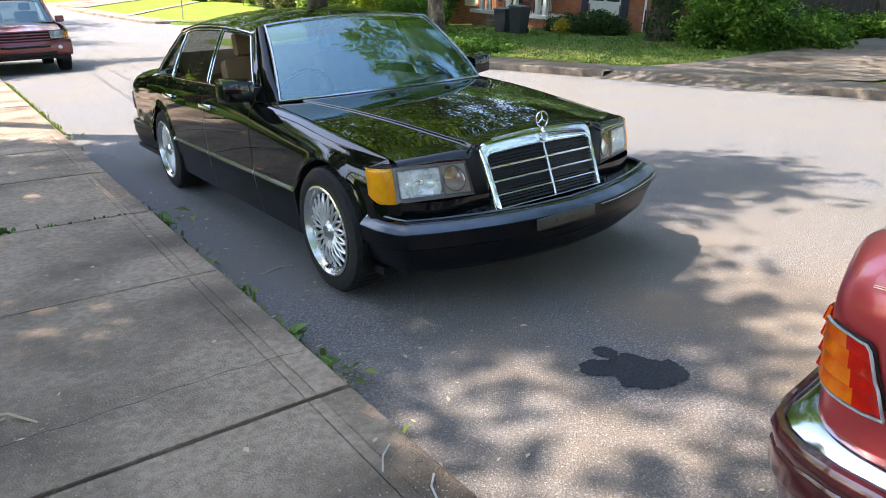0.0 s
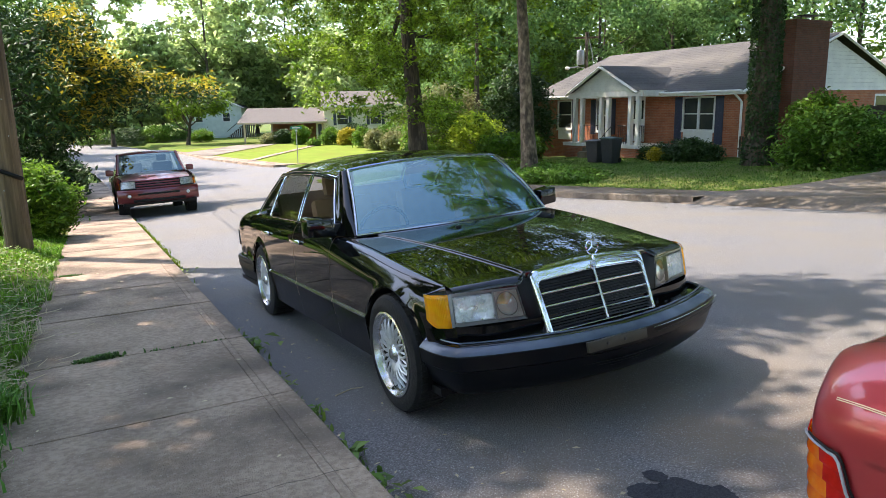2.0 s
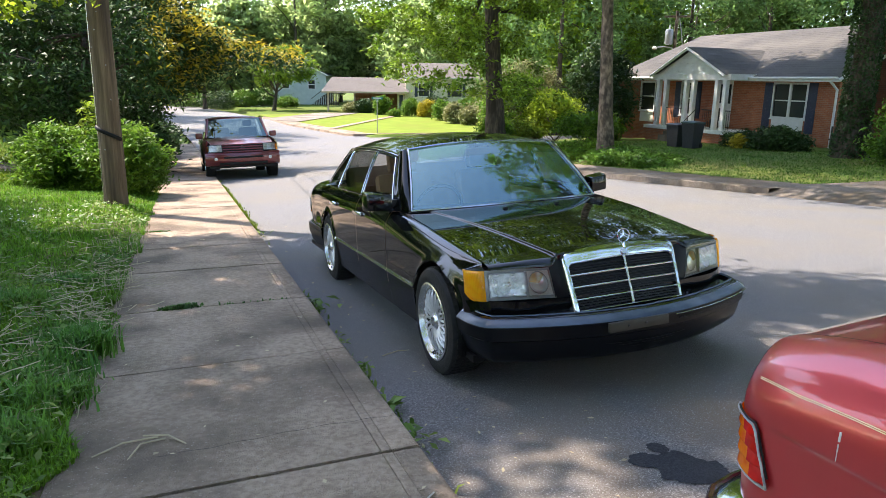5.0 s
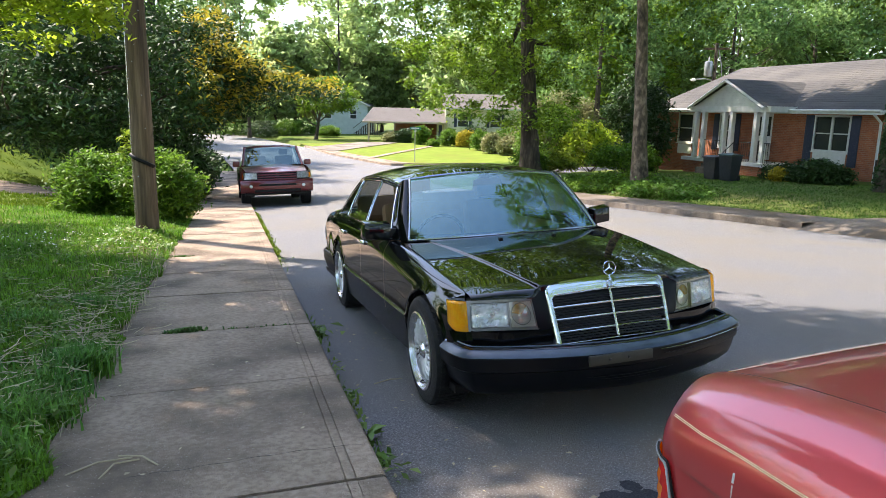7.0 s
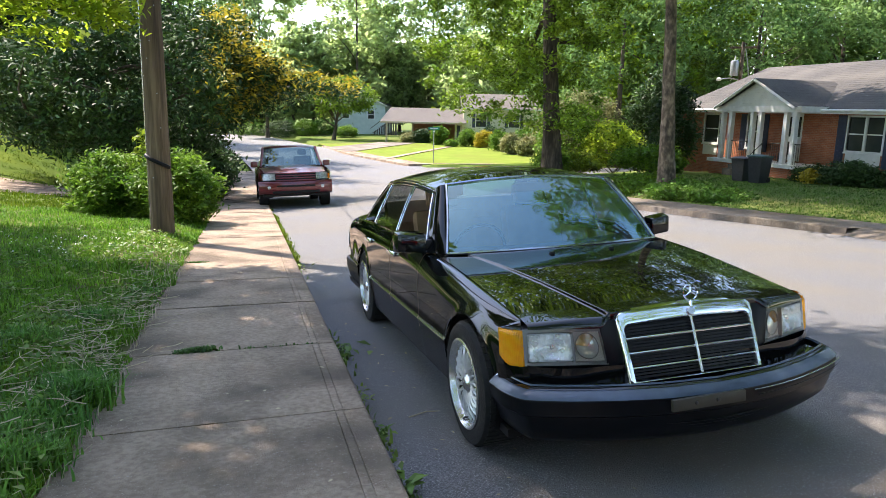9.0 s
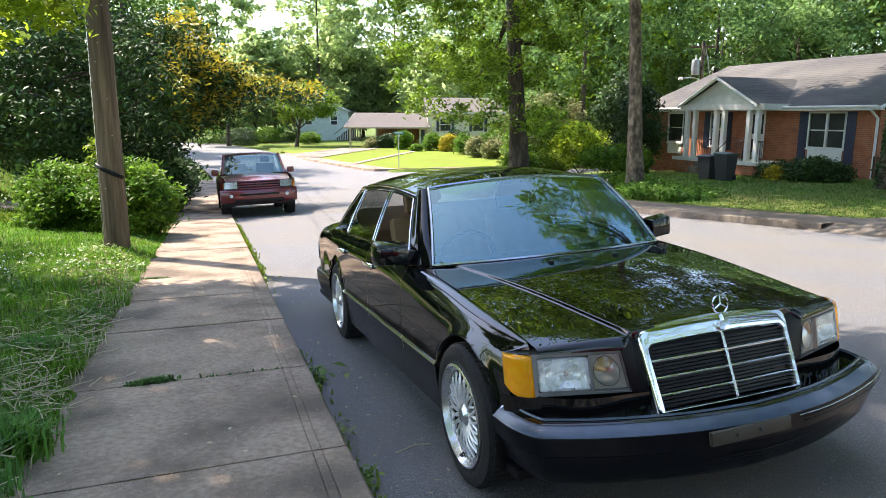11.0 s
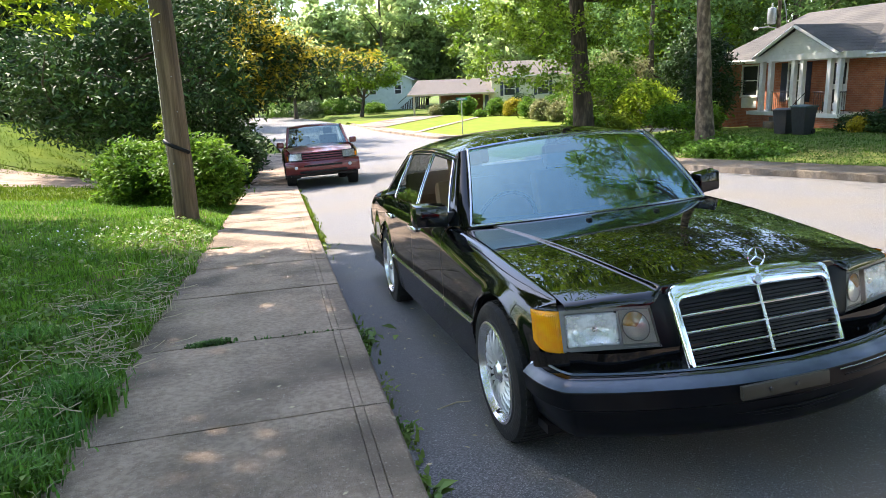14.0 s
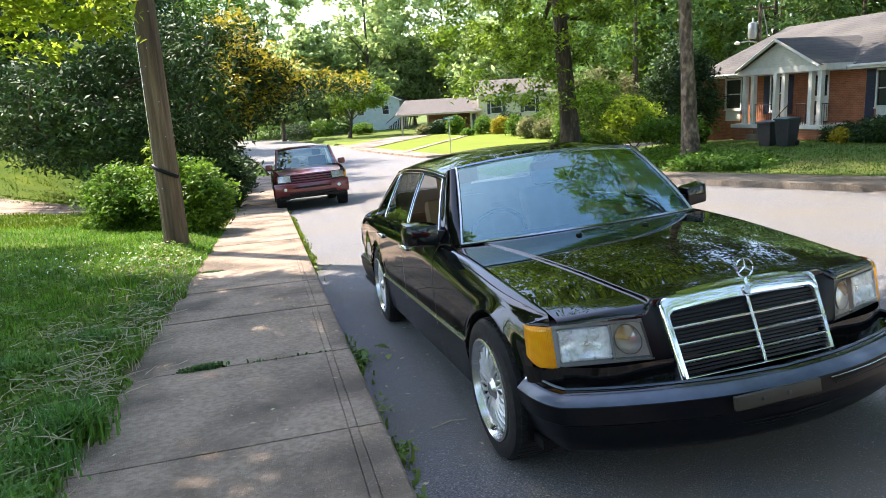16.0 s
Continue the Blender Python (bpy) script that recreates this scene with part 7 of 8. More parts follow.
# shade tree over the near lawn: its low branch hangs into view
maple, cs, rng = tree("maple_tree", "broad maple tree shading pavement and cars, low bright branch", (-8.2, 3.2), 8.6, 0.34, (-6.6, 6.3, 9.8), (5.9, 6.3, 2.2), 1150, 92, 0.3, 0.19, LEAF_MAPLE, 41, 16, (1.6, 0.8),
    # unseen clumps added to shade the lawn
    extra=[(-12.6 + 0.4 * (i % 12) + 0.2 * math.sin(i * 2.3), 10.6 + 0.45 * (i // 12) + 0.2 * math.sin(i * 1.7), 8.4 + 0.5 * math.sin(i * 1.1)) for i in range(108)],
    # crown cut to the outline its ground shade should have
    keep=lambda fx, fy: ((fx + 0.64) * 0.82 + (fy - 6.0) * 0.57 < -0.2) & ~((fx > 0.22 + 0.15 * np.sin(fy * 3)) & (fy < -0.12 - 0.4 * np.clip(fx - 1.2, 0, 1))) & (fx < 3.1),
    gaps=((-0.9, -1.3, 0.36, 0.34, 1.0), (-0.6, -2.08, 0.66, 0.5, 1.0), (-3.0, 5.75, 1.25, 0.95, 1.0), (-1.01, -0.24, 0.32, 0.3, 1.0), (-1.6, 2.9, 0.5, 0.42, 1.0), (-1.9, 4.25, 0.36, 0.32, 1.0), (-1.0, 2.3, 0.32, 0.3, 0.8), (-0.7, 3.8, 0.4, 0.4, 0.8), (-2.0, 5.9, 1.05, 1.2, 1.0)))
rng = np.random.default_rng(43)
low_branch = np.array([(-5.2 + 2.1 * rng.random(), 7.1 + 1.0 * rng.random(), 2.45 + 0.85 * rng.random() + 0.18 * k % 0.5) for k in range(80)]) - np.array([-8.2, 3.2, land(-8.2, 3.2) - 0.15])
leaf_mesh("low_branch", leaves_at(rng, low_branch, 34, 0.13, 0.5), 0.12, rng, LEAF_LIT, 0.6, 1.15, maple)
part("limb", tube(bent((0.4, 0.2, 2.6), tuple(low_branch[3]), rng), [0.12, 0.1, 0.08, 0.05, 0.03, 0.01], 7), BARK, maple)
# unseen trees beside and behind the viewer, added for reflections in glass and paint
tree("oak_tree", "tall leafy tree leaning over the street beside the driveway", (13.6, 0.6), 13, 0.36, (9.6, 4.2, 14.2), (4.6, 5.4, 4.4), 170, 36, 0.5, 0.3, LEAF_OAK, 59, 10, (-3.6, 3.0))
tree("oak_tree", "spreading leafy tree over the street beyond the maroon car", (12.5, -7.5), 9.5, 0.34, (7.4, -5.0, 10.8), (5.2, 5.0, 2.6), 380, 36, 0.5, 0.3, LEAF_OAK, 58, 10, (-2.5, 1.2))
for i, (x, y, h, r) in enumerate(((9.5, -15, 15, 6.5), (-9, -14, 14, 6), (18, -8, 15, 6), (1.5, -26, 16, 7), (22, 2, 14, 5.5), (-14, -3, 13, 5.5), (-7.5, -6.5, 14, 4.6))):
    tree("oak_tree", "tall leafy garden tree beside the street", (x, y), h * 0.8, 0.32, (x, y, land(x, y) + h * 0.62), (r, r, h * 0.36), 150, 30, 0.75, 0.36, LEAF_OAK, 60 + i, 8)

tree("oak_tree", "stout pale-barked tree at the end of the dark fence", (29.2, 9.6), 15, 0.46, (30.0, 10.0, 13.5), (5.5, 5.0, 6.0), 260, 32, 0.5, 0.3, LEAF_OAK, 97, 10)
# shrubs by the brick house
shrub("shrub", "low tangled weeds at the foot of the dark fence", (25.2, 9.9, 0.0), (1.9, 0.7, 0.55), 90, 30, 0.2, 0.15, LEAF_SHRUB, 79, 6)
shrub("shrub", "leafy weeds between fence and driveway", (27.6, 8.9, -0.05), (1.3, 0.6, 0.45), 70, 30, 0.2, 0.15, LEAF_BUSH, 86, 6)
shrub("shrub", "large light green shrub beside the driveway", (19.6, 9.9, 0.15), (1.5, 1.75, 1.2), 250, 36, 0.22, 0.15, LEAF_SHRUB, 71, 10)
shrub("shrub", "tall light green sprays of a shrub beside the old trunk", (20.2, 11.0, 0.75), (0.8, 0.9, 1.1), 90, 34, 0.2, 0.15, LEAF_BUSH, 78, 8)
shrub("shrub", "spreading green shrub at the driveway edge", (21.4, 8.4, -0.15), (1.3, 1.1, 0.5), 100, 30, 0.2, 0.15, LEAF_SHRUB, 72, 8)
shrub("shrub", "dark glossy clipped bush before the window", (20.9, 16.8, -0.42), (0.8, 1.35, 0.55), 190, 30, 0.13, 0.12, LEAF_EVER, 73, 8)
shrub("shrub", "dark glossy bush before the porch end", (21.3, 19.0, -0.62), (0.7, 0.9, 0.42), 120, 28, 0.12, 0.11, LEAF_EVER, 74, 6)
shrub("shrub", "small yellow-leaved bush before the window", (20.3, 18.2, -0.62), (0.35, 0.35, 0.35), 40, 22, 0.09, 0.1, LEAF_TIP, 75, 5)
shrub("shrub", "tall dark evergreen at the house corner", (21.6, 30.6, 1.2), (1.3, 1.3, 2.6), 240, 30, 0.25, 0.18, LEAF_EVER, 76, 6)
shrub("shrub", "yellow-green bush beside the porch", (19.2, 26.2, -0.5), (0.9, 1.1, 0.75), 110, 30, 0.18, 0.16, LEAF_BUSH, 77, 6)
for i, (x, y, zc, rx, ry, rz, mt, lab) in enumerate((
        (15.6, 28.6, -0.75, 1.3, 1.3, 0.55, LEAF_MAPLE, "bright green understorey bush below the trees"),
        (18.2, 29.2, 0.0, 1.5, 1.5, 1.35, LEAF_LIT, "pale yellow-green flowering bush below the trees"),
        (13.9, 27.6, -0.7, 0.7, 0.8, 0.6, LEAF_BUSH, "leafy green bush at the foot of the oak"),
        (18.5, 33.4, 0.8, 2.5, 2.2, 2.1, LEAF_PALE, "tall pale flowering shrub behind the trees"),
        (14.2, 19.6, -0.35, 1.3, 1.6, 0.45, LEAF_BUSH, "low green ground bush beside the lawn"),
        (12.8, 20.0, -0.5, 1.2, 2.0, 0.4, LEAF_BUSH, "low green ground bush near the kerb"),
        (13.0, 15.6, -0.55, 1.2, 1.6, 0.33, LEAF_SHRUB, "low ivy mound near the street tree"),
        (16.8, 24.0, -0.2, 1.4, 1.4, 0.6, LEAF_BUSH, "green bush between the trees"),
        (20.1, 26.6, 1.0, 1.0, 1.1, 2.3, LEAF_EVER, "tall dark evergreen shrub behind the street tree"),
        (17.0, 31.5, 0.4, 1.8, 1.8, 1.8, LEAF_BUSH, "tall leafy bush behind the oak"))):
    if rz < 0.5:
        shrub("shrub", lab, (x, y, land(x, y) + 0.1), (rx * 1.15, ry * 1.1, 0.24), 170, 40, 0.14, 0.11, mt, 80 + i, 6)
    else:
        shrub("shrub", lab, (x, y, zc), (rx, ry, rz), int(70 + 42 * rx * rz), 38, 0.2, 0.15, mt, 80 + i, 6)
# hedges and small tree by the far houses
for i, (x, y, r, h, mt, lab) in enumerate((
        (23.2, 80.4, 1.0, 1.7, LEAF_EVER, "dark clipped bush before the carport"),
        (21.9, 81.2, 0.95, 1.2, LEAF_PALE, "low pale bush before the carport"),
        (23.9, 75.6, 0.85, 2.2, LEAF_BUSH, "tall round green bush before the carport door"),
        (23.8, 71.0, 0.4, 0.7, LEAF_BUSH, "small round bush beside the front walk"),
        (26.0, 71.7, 1.05, 1.9, LEAF_BUSH, "round dark green bush before the cream house"),
        (26.9, 69.2, 0.8, 1.8, LEAF_TIP, "yellow-brown bush before the cream house"),
        (26.2, 63.0, 0.9, 2.0, LEAF_BUSH, "green hedge bush at the end of the lawn"),
        (25.0, 57.6, 0.75, 2.0, LEAF_PALE, "yellowish bush at the end of the lawn"),
        (25.4, 54.9, 0.8, 1.7, LEAF_PALE, "brownish bush at the end of the lawn"),
        (31.0, 76.4, 1.5, 2.2, LEAF_EVER, "dark bush against the cream house"),
        (35.5, 75.2, 1.7, 2.2, LEAF_BUSH, "green bush against the cream house"),
        (17.0, 97, 1.4, 1.6, LEAF_BUSH, "low bush on the far lawn"),
        (12.0, 104, 2.0, 2.2, LEAF_BUSH, "green bush at the end of the street"),
        (8.0, 103, 2.2, 2.6, LEAF_EVER, "dark bush at the end of the street"),
        (4.0, 106, 2.4, 3.0, LEAF_SHRUB, "tall bush at the end of the street"),
        (15.2, 107, 2.2, 2.6, LEAF_SHRUB, "green bush beside the pale green house"))):
    shrub("shrub", lab, (x, y, land(x, y) + h * 0.45), (r, r, h * 0.55), 110, 34, 0.16 + 0.06 * r, 0.2, mt, 100 + i, 5)
tree("small_tree", "small spreading bright green tree on the far lawn", (13.9, 90.3), 5.6, 0.26, (15.3, 90.3, 2.9), (4.1, 3.4, 2.9), 190, 56, 0.42, 0.26, LEAF_OAK, 120, 12, (0.9, 0), low=-0.7)
tree("tree", "tall leafy tree at the end of the street", (6.0, 98.0), 7.5, 0.3, (5, 98, 5.5), (4.5, 4, 4.5), 130, 30, 0.7, 0.5, LEAF_HAZY, 121, 8)


def gap_at(az):
    """Where the street's opening leaves sky between the trees."""
    return 6.2 < az < 10.2


def woods():
    """The wooded skyline all round."""
    rng = np.random.default_rng(200)
    k = 0
    spots = []
    for az in np.arange(-52, 96, 3.9):
        gap = gap_at(az)
        dist = rng.uniform(112, 132) if gap else rng.uniform(70, 105) if az < 40 else rng.uniform(52, 80)
        if -2 < az < 26 and not gap:
            dist = rng.uniform(118, 138)
        h = 16.5 if gap else dist * rng.uniform(0.25, 0.34)
        spots.append((az + rng.uniform(-1.5, 1.5), dist, h))
    for az in np.arange(21, 60, 7):
        spots.append((az, rng.uniform(45, 62) if az > 33 else rng.uniform(105, 116), rng.uniform(13, 17)))
    for az in np.arange(-8, 27, 2.3):
        spots.append((az, rng.uniform(124, 134), rng.uniform(14.0, 17.0)))
    # unseen trees behind the viewer, added to fill the reflections
    for az in np.arange(100, 308, 13):
        spots.append((az, rng.uniform(45, 70), rng.uniform(13, 18)))
    for az, dist, h in spots:
        x, y = -2 + dist * math.sin(radians(az)), -3 + dist * math.cos(radians(az))
        if 18 < x < 41 and 12 < y < 43:
            continue
        w = h * rng.uniform(0.33, 0.45)
        if -3 < az < 17:
            w = min(w, 4.5 if gap_at(az) else 7.0)
        near = -45 < az < 75
        n, per, leaf = (190 if -3 < az < 17 else 230, 28 if -18 < az < 60 else 10, 0.0072 * dist) if near else (70, 16, 0.95)
        tree("woodland_tree", "tall leafy tree in the woods behind the houses" if near else "leafy tree farther along the street", (x, y), h * 0.75, 0.3, (x, y, land(x, y) + h * 0.56), (w, w, h * 0.46), n, per, w * 0.095, leaf, LEAF_HAZY if az < 24 else LEAF_WOOD if k % 3 else LEAF_OAK, 300 + k, 3, group="woods", up=0.25)
        k += 1
    # a close stand behind the brick house
    for i, (x, y, h) in enumerate(((27.5, 43.5, 15), (33.5, 46.0, 17), (39.5, 43.0, 16), (45.5, 40.5, 15), (31.0, 57.0, 20), (38.5, 56.0, 21), (46.5, 52.0, 20), (53.0, 44.0, 19))):
        tree("woodland_tree", "tall dense tree standing close behind the brick house", (x, y), h * 0.75, 0.3, (x, y, land(x, y) + h * 0.52), (4.7, 4.4, h * 0.5), 220, 46, 0.5, 0.33, LEAF_WOOD, 420 + i, 4, group="woods", up=0.25)


woods()

# ---------------------------------------------------------------- street furniture and ground cover
def utility_pole():
    x, y = -2.915, 9.3
    z = land(x, y) - 0.25
    p = thing("utility_pole", "leaning weathered wooden utility pole on the lawn edge", "pole", pose(x, y, z))
    pts = [(-0.03 * s, 0.08 * s, s * 9.2) for s in np.linspace(0, 1, 12)]
    part("post", tube(pts, list(np.linspace(0.198, 0.135, 12)), 18), POLEWOOD, p)
    part("ground_wire", tube([(q[0] - 0.178 + 0.005 * i, q[1] - 0.07, q[2]) for i, q in enumerate(pts)], 0.011, 6), DULLCHROME, p)
    s = tube([(0.205 * math.cos(a), 0.205 * math.sin(a), 1.6 - 0.3 * (a - math.pi) / math.pi) for a in np.linspace(1.12 * math.pi, 1.78 * math.pi, 12)], 0.034, 8)
    part("strap", s, BLACKPLASTIC, p, "black strap round the pole")
    bm = bmesh.new()
    for i in range(14):
        a, h = 4.2 + 0.9 * math.sin(i * 2.7), 1.2 + 0.27 * i
        add_lathe(bm, [(0, -0.012), (0.008, -0.01), (0.01, 0)], 6, "Y", (0.185 * math.cos(a), 0.185 * math.sin(a), h))
    part("nail", bm, GALV, p)


utility_pole()


def street_sign():
    x, y = 14.4, 48.3
    s = thing("street_sign", "green street name sign on a thin steel post", "sign", pose(x, y, land(x, y)))
    part("post", tube([(0, 0, 0), (0, 0, 2.75)], 0.035, 8), GALV, s)
    p = part("name_plate", box(-0.42, 0.42, -0.012, 0.012, 2.55, 2.75, 0.004, pose(0, 0, 0, 0, 0, -14)), SIGNGREEN, s)
    part("lettering_bar", box(-0.3, 0.3, -0.016, -0.0125, 2.61, 2.69, 0, pose(0, 0, 0, 0, 0, -14)), WHITE, p)
    p = part("name_plate", box(-0.42, 0.42, -0.012, 0.012, 2.33, 2.53, 0.004, pose(0, 0, 0, 0, 0, 60)), SIGNGREEN, s)
    part("lettering_bar", box(-0.3, 0.3, -0.016, -0.0125, 2.39, 2.47, 0, pose(0, 0, 0, 0, 0, 60)), WHITE, p)


street_sign()


def far_pole():
    x, y = 28.1, 31.6
    z = land(x, y)
    p = thing("utility_pole", "distant wooden pole with a grey transformer and a street lamp", "pole", pose(x, y, z))
    part("post", tube([(0, 0, 0), (0, 0, 6.1 - z)], [0.13, 0.1], 10), BARK_PALE, p)
    t = part("transformer", lathe([(0.001, 4.15 - z), (0.21, 4.15 - z), (0.24, 4.22 - z), (0.24, 4.95 - z), (0.22, 5.02 - z), (0.001, 5.08 - z)], 18, "Z", (-0.3, 0.22, 0)), GALV, p)
    part("bushing", lathe([(0.001, 5.05 - z), (0.05, 5.06 - z), (0.035, 5.3 - z), (0.001, 5.32 - z)], 10, "Z", (-0.3, 0.22, 0)), WHITE, t)
    part("cross_arm", box(-0.75, 0.75, -0.05, 0.05, 5.72 - z, 5.84 - z, 0.01, pose(0, 0, 0, 0, 0, -40)), POLEWOOD, p)
    part("drop_wire", tube([(0.1, 0, 6.0 - z), (0.35, -0.1, 4.9 - z), (0.55, -0.2, 3.4 - z)], 0.025, 6), GALV, p)
    a = part("lamp_arm", tube([(0, 0, 3.9 - z), (-0.45, 0.3, 4.02 - z), (-0.85, 0.55, 3.98 - z)], 0.035, 6), GALV, p)
    part("lamp_head", lathe([(0.001, 3.84 - z), (0.14, 3.88 - z), (0.16, 3.96 - z), (0.06, 4.04 - z), (0.001, 4.05 - z)], 14, "Z", (-1.0, 0.64, 0)), WHITE, a)


far_pole()


def wires():
    # service wires over the street; their shadows lie on the asphalt
    w = thing("power_lines", "thin black power lines strung along the street", "cable")
    for dx, z in ((-0.5, 8.4), (0.1, 8.2), (0.6, 8.5)):
        pts = []
        for s in np.linspace(0, 1, 24):
            pts.append((-3.3 + dx + 7.5 * s, 9.5 + 60 * s, z - 0.3 - 1.6 * 4 * s * (1 - s) * 0.5 - 1.6 * s))
        part("wire", tube(pts, 0.014, 5), BLACKPLASTIC, w)


wires()


def parked_van(x, y, label, mat_, turn):
    c = thing("parked_car", label, "car", pose(x, y, land(x, y) + 0.02, 0, 0, turn))
    rows = []
    for yy, zt, w in ((0, 0.7, 0.7), (0.1, 0.85, 0.84), (1.0, 0.98, 0.88), (1.25, 1.0, 0.88), (3.6, 1.0, 0.88), (4.4, 0.9, 0.84), (4.5, 0.6, 0.78)):
        rows.append([(-w, yy, 0.3), (-w, yy, zt * 0.9), (-w + 0.12, yy, zt), (w - 0.12, yy, zt), (w, yy, zt * 0.9), (w, yy, 0.3)])
    part("body", grid(rows), mat_, c)
    rows = [[(-0.78 + 0.12 * s, 1.2 + 0.6 * s, 1.0 + 0.45 * s), (0.78 - 0.12 * s, 1.2 + 0.6 * s, 1.0 + 0.45 * s), (0.78 - 0.12 * s, 3.9 - 0.7 * s, 1.0 + 0.45 * s), (-0.78 + 0.12 * s, 3.9 - 0.7 * s, 1.0 + 0.45 * s)] for s in (0, 1)]
    part("windows", grid(rows, True), PANE, c)
    part("roof", box(-0.67, 0.67, 1.75, 3.25, 1.45, 1.5, 0.02), mat_, c)
    for sx in (-1, 1):
        for yy in (0.85, 3.6):
            part("wheel", lathe([(0.001, 0), (0.2, 0.01), (0.31, 0), (0.32, -0.1), (0.31, -0.2), (0.001, -0.2)], 18, "X", (sx * 0.88 if sx > 0 else -0.68, yy, 0.32)), TYRE, c)


parked_van(13.6, 117.0, "silver car parked at the end of the street", GALV, 78)


def blades(name, label, n, area, seed, mat_, h=(0.05, 0.13), w=0.006, kind="stuff", thick=None):
    """Grass: bent blades of two quads each, scattered by area(rng) -> x, y or None."""
    rng = np.random.default_rng(seed)
    pts = []
    while len(pts) < n:
        p = area(rng)
        if p is not None:
            pts.append((p[0], p[1], land(*p) if len(p) < 3 else p[2]))
    pts = np.array(pts)
    n = len(pts)
    a = rng.uniform(0, 2 * math.pi, n)
    d = np.c_[np.cos(a), np.sin(a), np.zeros(n)]
    s = np.c_[-np.sin(a), np.cos(a), np.zeros(n)]
    H = rng.uniform(h[0], h[1], n)[:, None] * (1 + 0.9 * np.array([noise.noise((q[0] * 1.7, q[1] * 1.7, 0)) for q in pts]))[:, None]
    lean = rng.uniform(0.1, 0.9, n)[:, None]
    up = np.array([[0, 0, 1.0]])
    ww = w * rng.uniform(0.7, 1.5, n)[:, None]
    v = np.empty((n, 5, 3))
    v[:, 0], v[:, 1] = pts - s * ww, pts + s * ww
    mid = pts + up * H * 0.6 + d * H * lean * 0.3
    v[:, 2], v[:, 3] = mid + s * ww * 0.8, mid - s * ww * 0.8
    v[:, 4] = pts + up * H * (1 - 0.35 * lean) + d * H * lean
    me = bpy.data.meshes.new(name)
    me.vertices.add(5 * n)
    me.vertices.foreach_set("co", v.ravel())
    idx = np.arange(n)[:, None] * 5
    loops = np.concatenate([idx + np.array([[0, 1, 2, 3]]), idx + np.array([[3, 2, 4]])], 1)
    me.loops.add(7 * n)
    me.loops.foreach_set("vertex_index", loops.ravel())
    me.polygons.add(2 * n)
    st = np.empty((n, 2), int)
    st[:, 0], st[:, 1] = np.arange(n) * 7, np.arange(n) * 7 + 4
    me.polygons.foreach_set("loop_start", st.ravel())
    me.polygons.foreach_set("loop_total", np.tile([4, 3], n))
    me.update(calc_edges=True)
    me.materials.append(mat_)
    return tagged(new(name, me), label, "grass", kind=kind)


def near_lawn(rng):
    y = rng.uniform(0, 1) ** 1.4 * 15.3 - 2.2
    e = kerb_x(y) - 1.46 + 0.16 * noise.noise((y * 2.6, 3, 0))
    x = e - rng.uniform(0, 1) ** 1.3 * (1.2 + 0.6 * max(y + 1.5, 0))
    return (x, y)


def far_near_lawn(rng):
    y = rng.uniform(13, 30)
    x = kerb_x(y) - 1.5 - rng.uniform(0, 14)
    if 18.2 < y - 2.5 * (kerb_x(20) - 1.5 - x) / 16 < 21.7:
        return None
    return (x, y)


def right_lawn(rng):
    y = rng.uniform(6.5, 24)
    x = far_kerb_x(y) + 1.7 + rng.uniform(0, 10.5)
    return (x, y)


blades("grass", "shaded green lawn grass beside the pavement", 135000, near_lawn, 1, BLADE, (0.03, 0.095), 0.0045)
blades("grass", "sunny lawn grass beyond the azaleas", 30000, far_near_lawn, 2, SUNGRASS, (0.05, 0.11), 0.012)
blades("grass", "lawn grass before the brick house", 34000, right_lawn, 3, SHADED_BLADE, (0.02, 0.055), 0.009)


def corner_lawn(rng):
    y = rng.uniform(46, 78)
    x = 13.6 - 0.12 * (y - 46) + rng.uniform(0, 22)
    return (x, y)


blades("grass", "sunny mown grass of the corner lawn", 12000, corner_lawn, 4, SUNLIT_LAWN, (0.012, 0.03), 0.03)


def kerb_weeds(rng):
    y = rng.choice([-0.55, -0.3, 0.35, 1.75, 1.95, 6.3, 7.6, 9.0, 10.5, 12.0, 13.6, 15.0, 17.5, 21.0, 23.0]) + rng.normal() * (0.14 if rng.random() < 0.7 else 0.5)
    x = kerb_x(y) + 0.02 + abs(rng.normal()) * 0.035
    return (x, y, road_z(x, y))


blades("weeds", "green weeds growing along the kerb's foot", 700, kerb_weeds, 5, WEED, (0.02, 0.065), 0.009)


def kerb_fringe(rng):
    y = rng.uniform(6.8, 15.5) + 0.3 * math.sin(rng.uniform(0, 6))
    x = kerb_x(y) + 0.01 + abs(rng.normal()) * 0.045
    return (x, y, road_z(x, y))


blades("weeds", "yellow-green grass fringe along the kerb's foot", 1500, kerb_fringe, 15, SUNGRASS, (0.03, 0.075), 0.009)


def crack_weeds(rng):
    u = rng.random()
    if u < 0.78:
        y = 1.86 + rng.normal() * 0.022 + 0.03
        x = kerb_x(y) - 1.0 + rng.normal() * 0.055
    elif u < 0.8:
        y, x = 1.86 + rng.normal() * 0.007, kerb_x(1.86) - rng.uniform(0.12, 0.7)
    else:
        y = 6.45 + rng.normal() * 0.03
        x = kerb_x(y) - 1.3 + rng.normal() * 0.09
    return (x, y, fall(y) + 0.085)


blades("weeds", "moss and grass tufts in the pavement joints", 1500, crack_weeds, 6, MOSS, (0.012, 0.04), 0.007)


def dry_stalks(rng):
    y = rng.uniform(-0.3, 7)
    x = kerb_x(y) - 1.45 - abs(rng.normal()) * 0.3 + 0.06
    return (x, y, land(x, y) + 0.03)


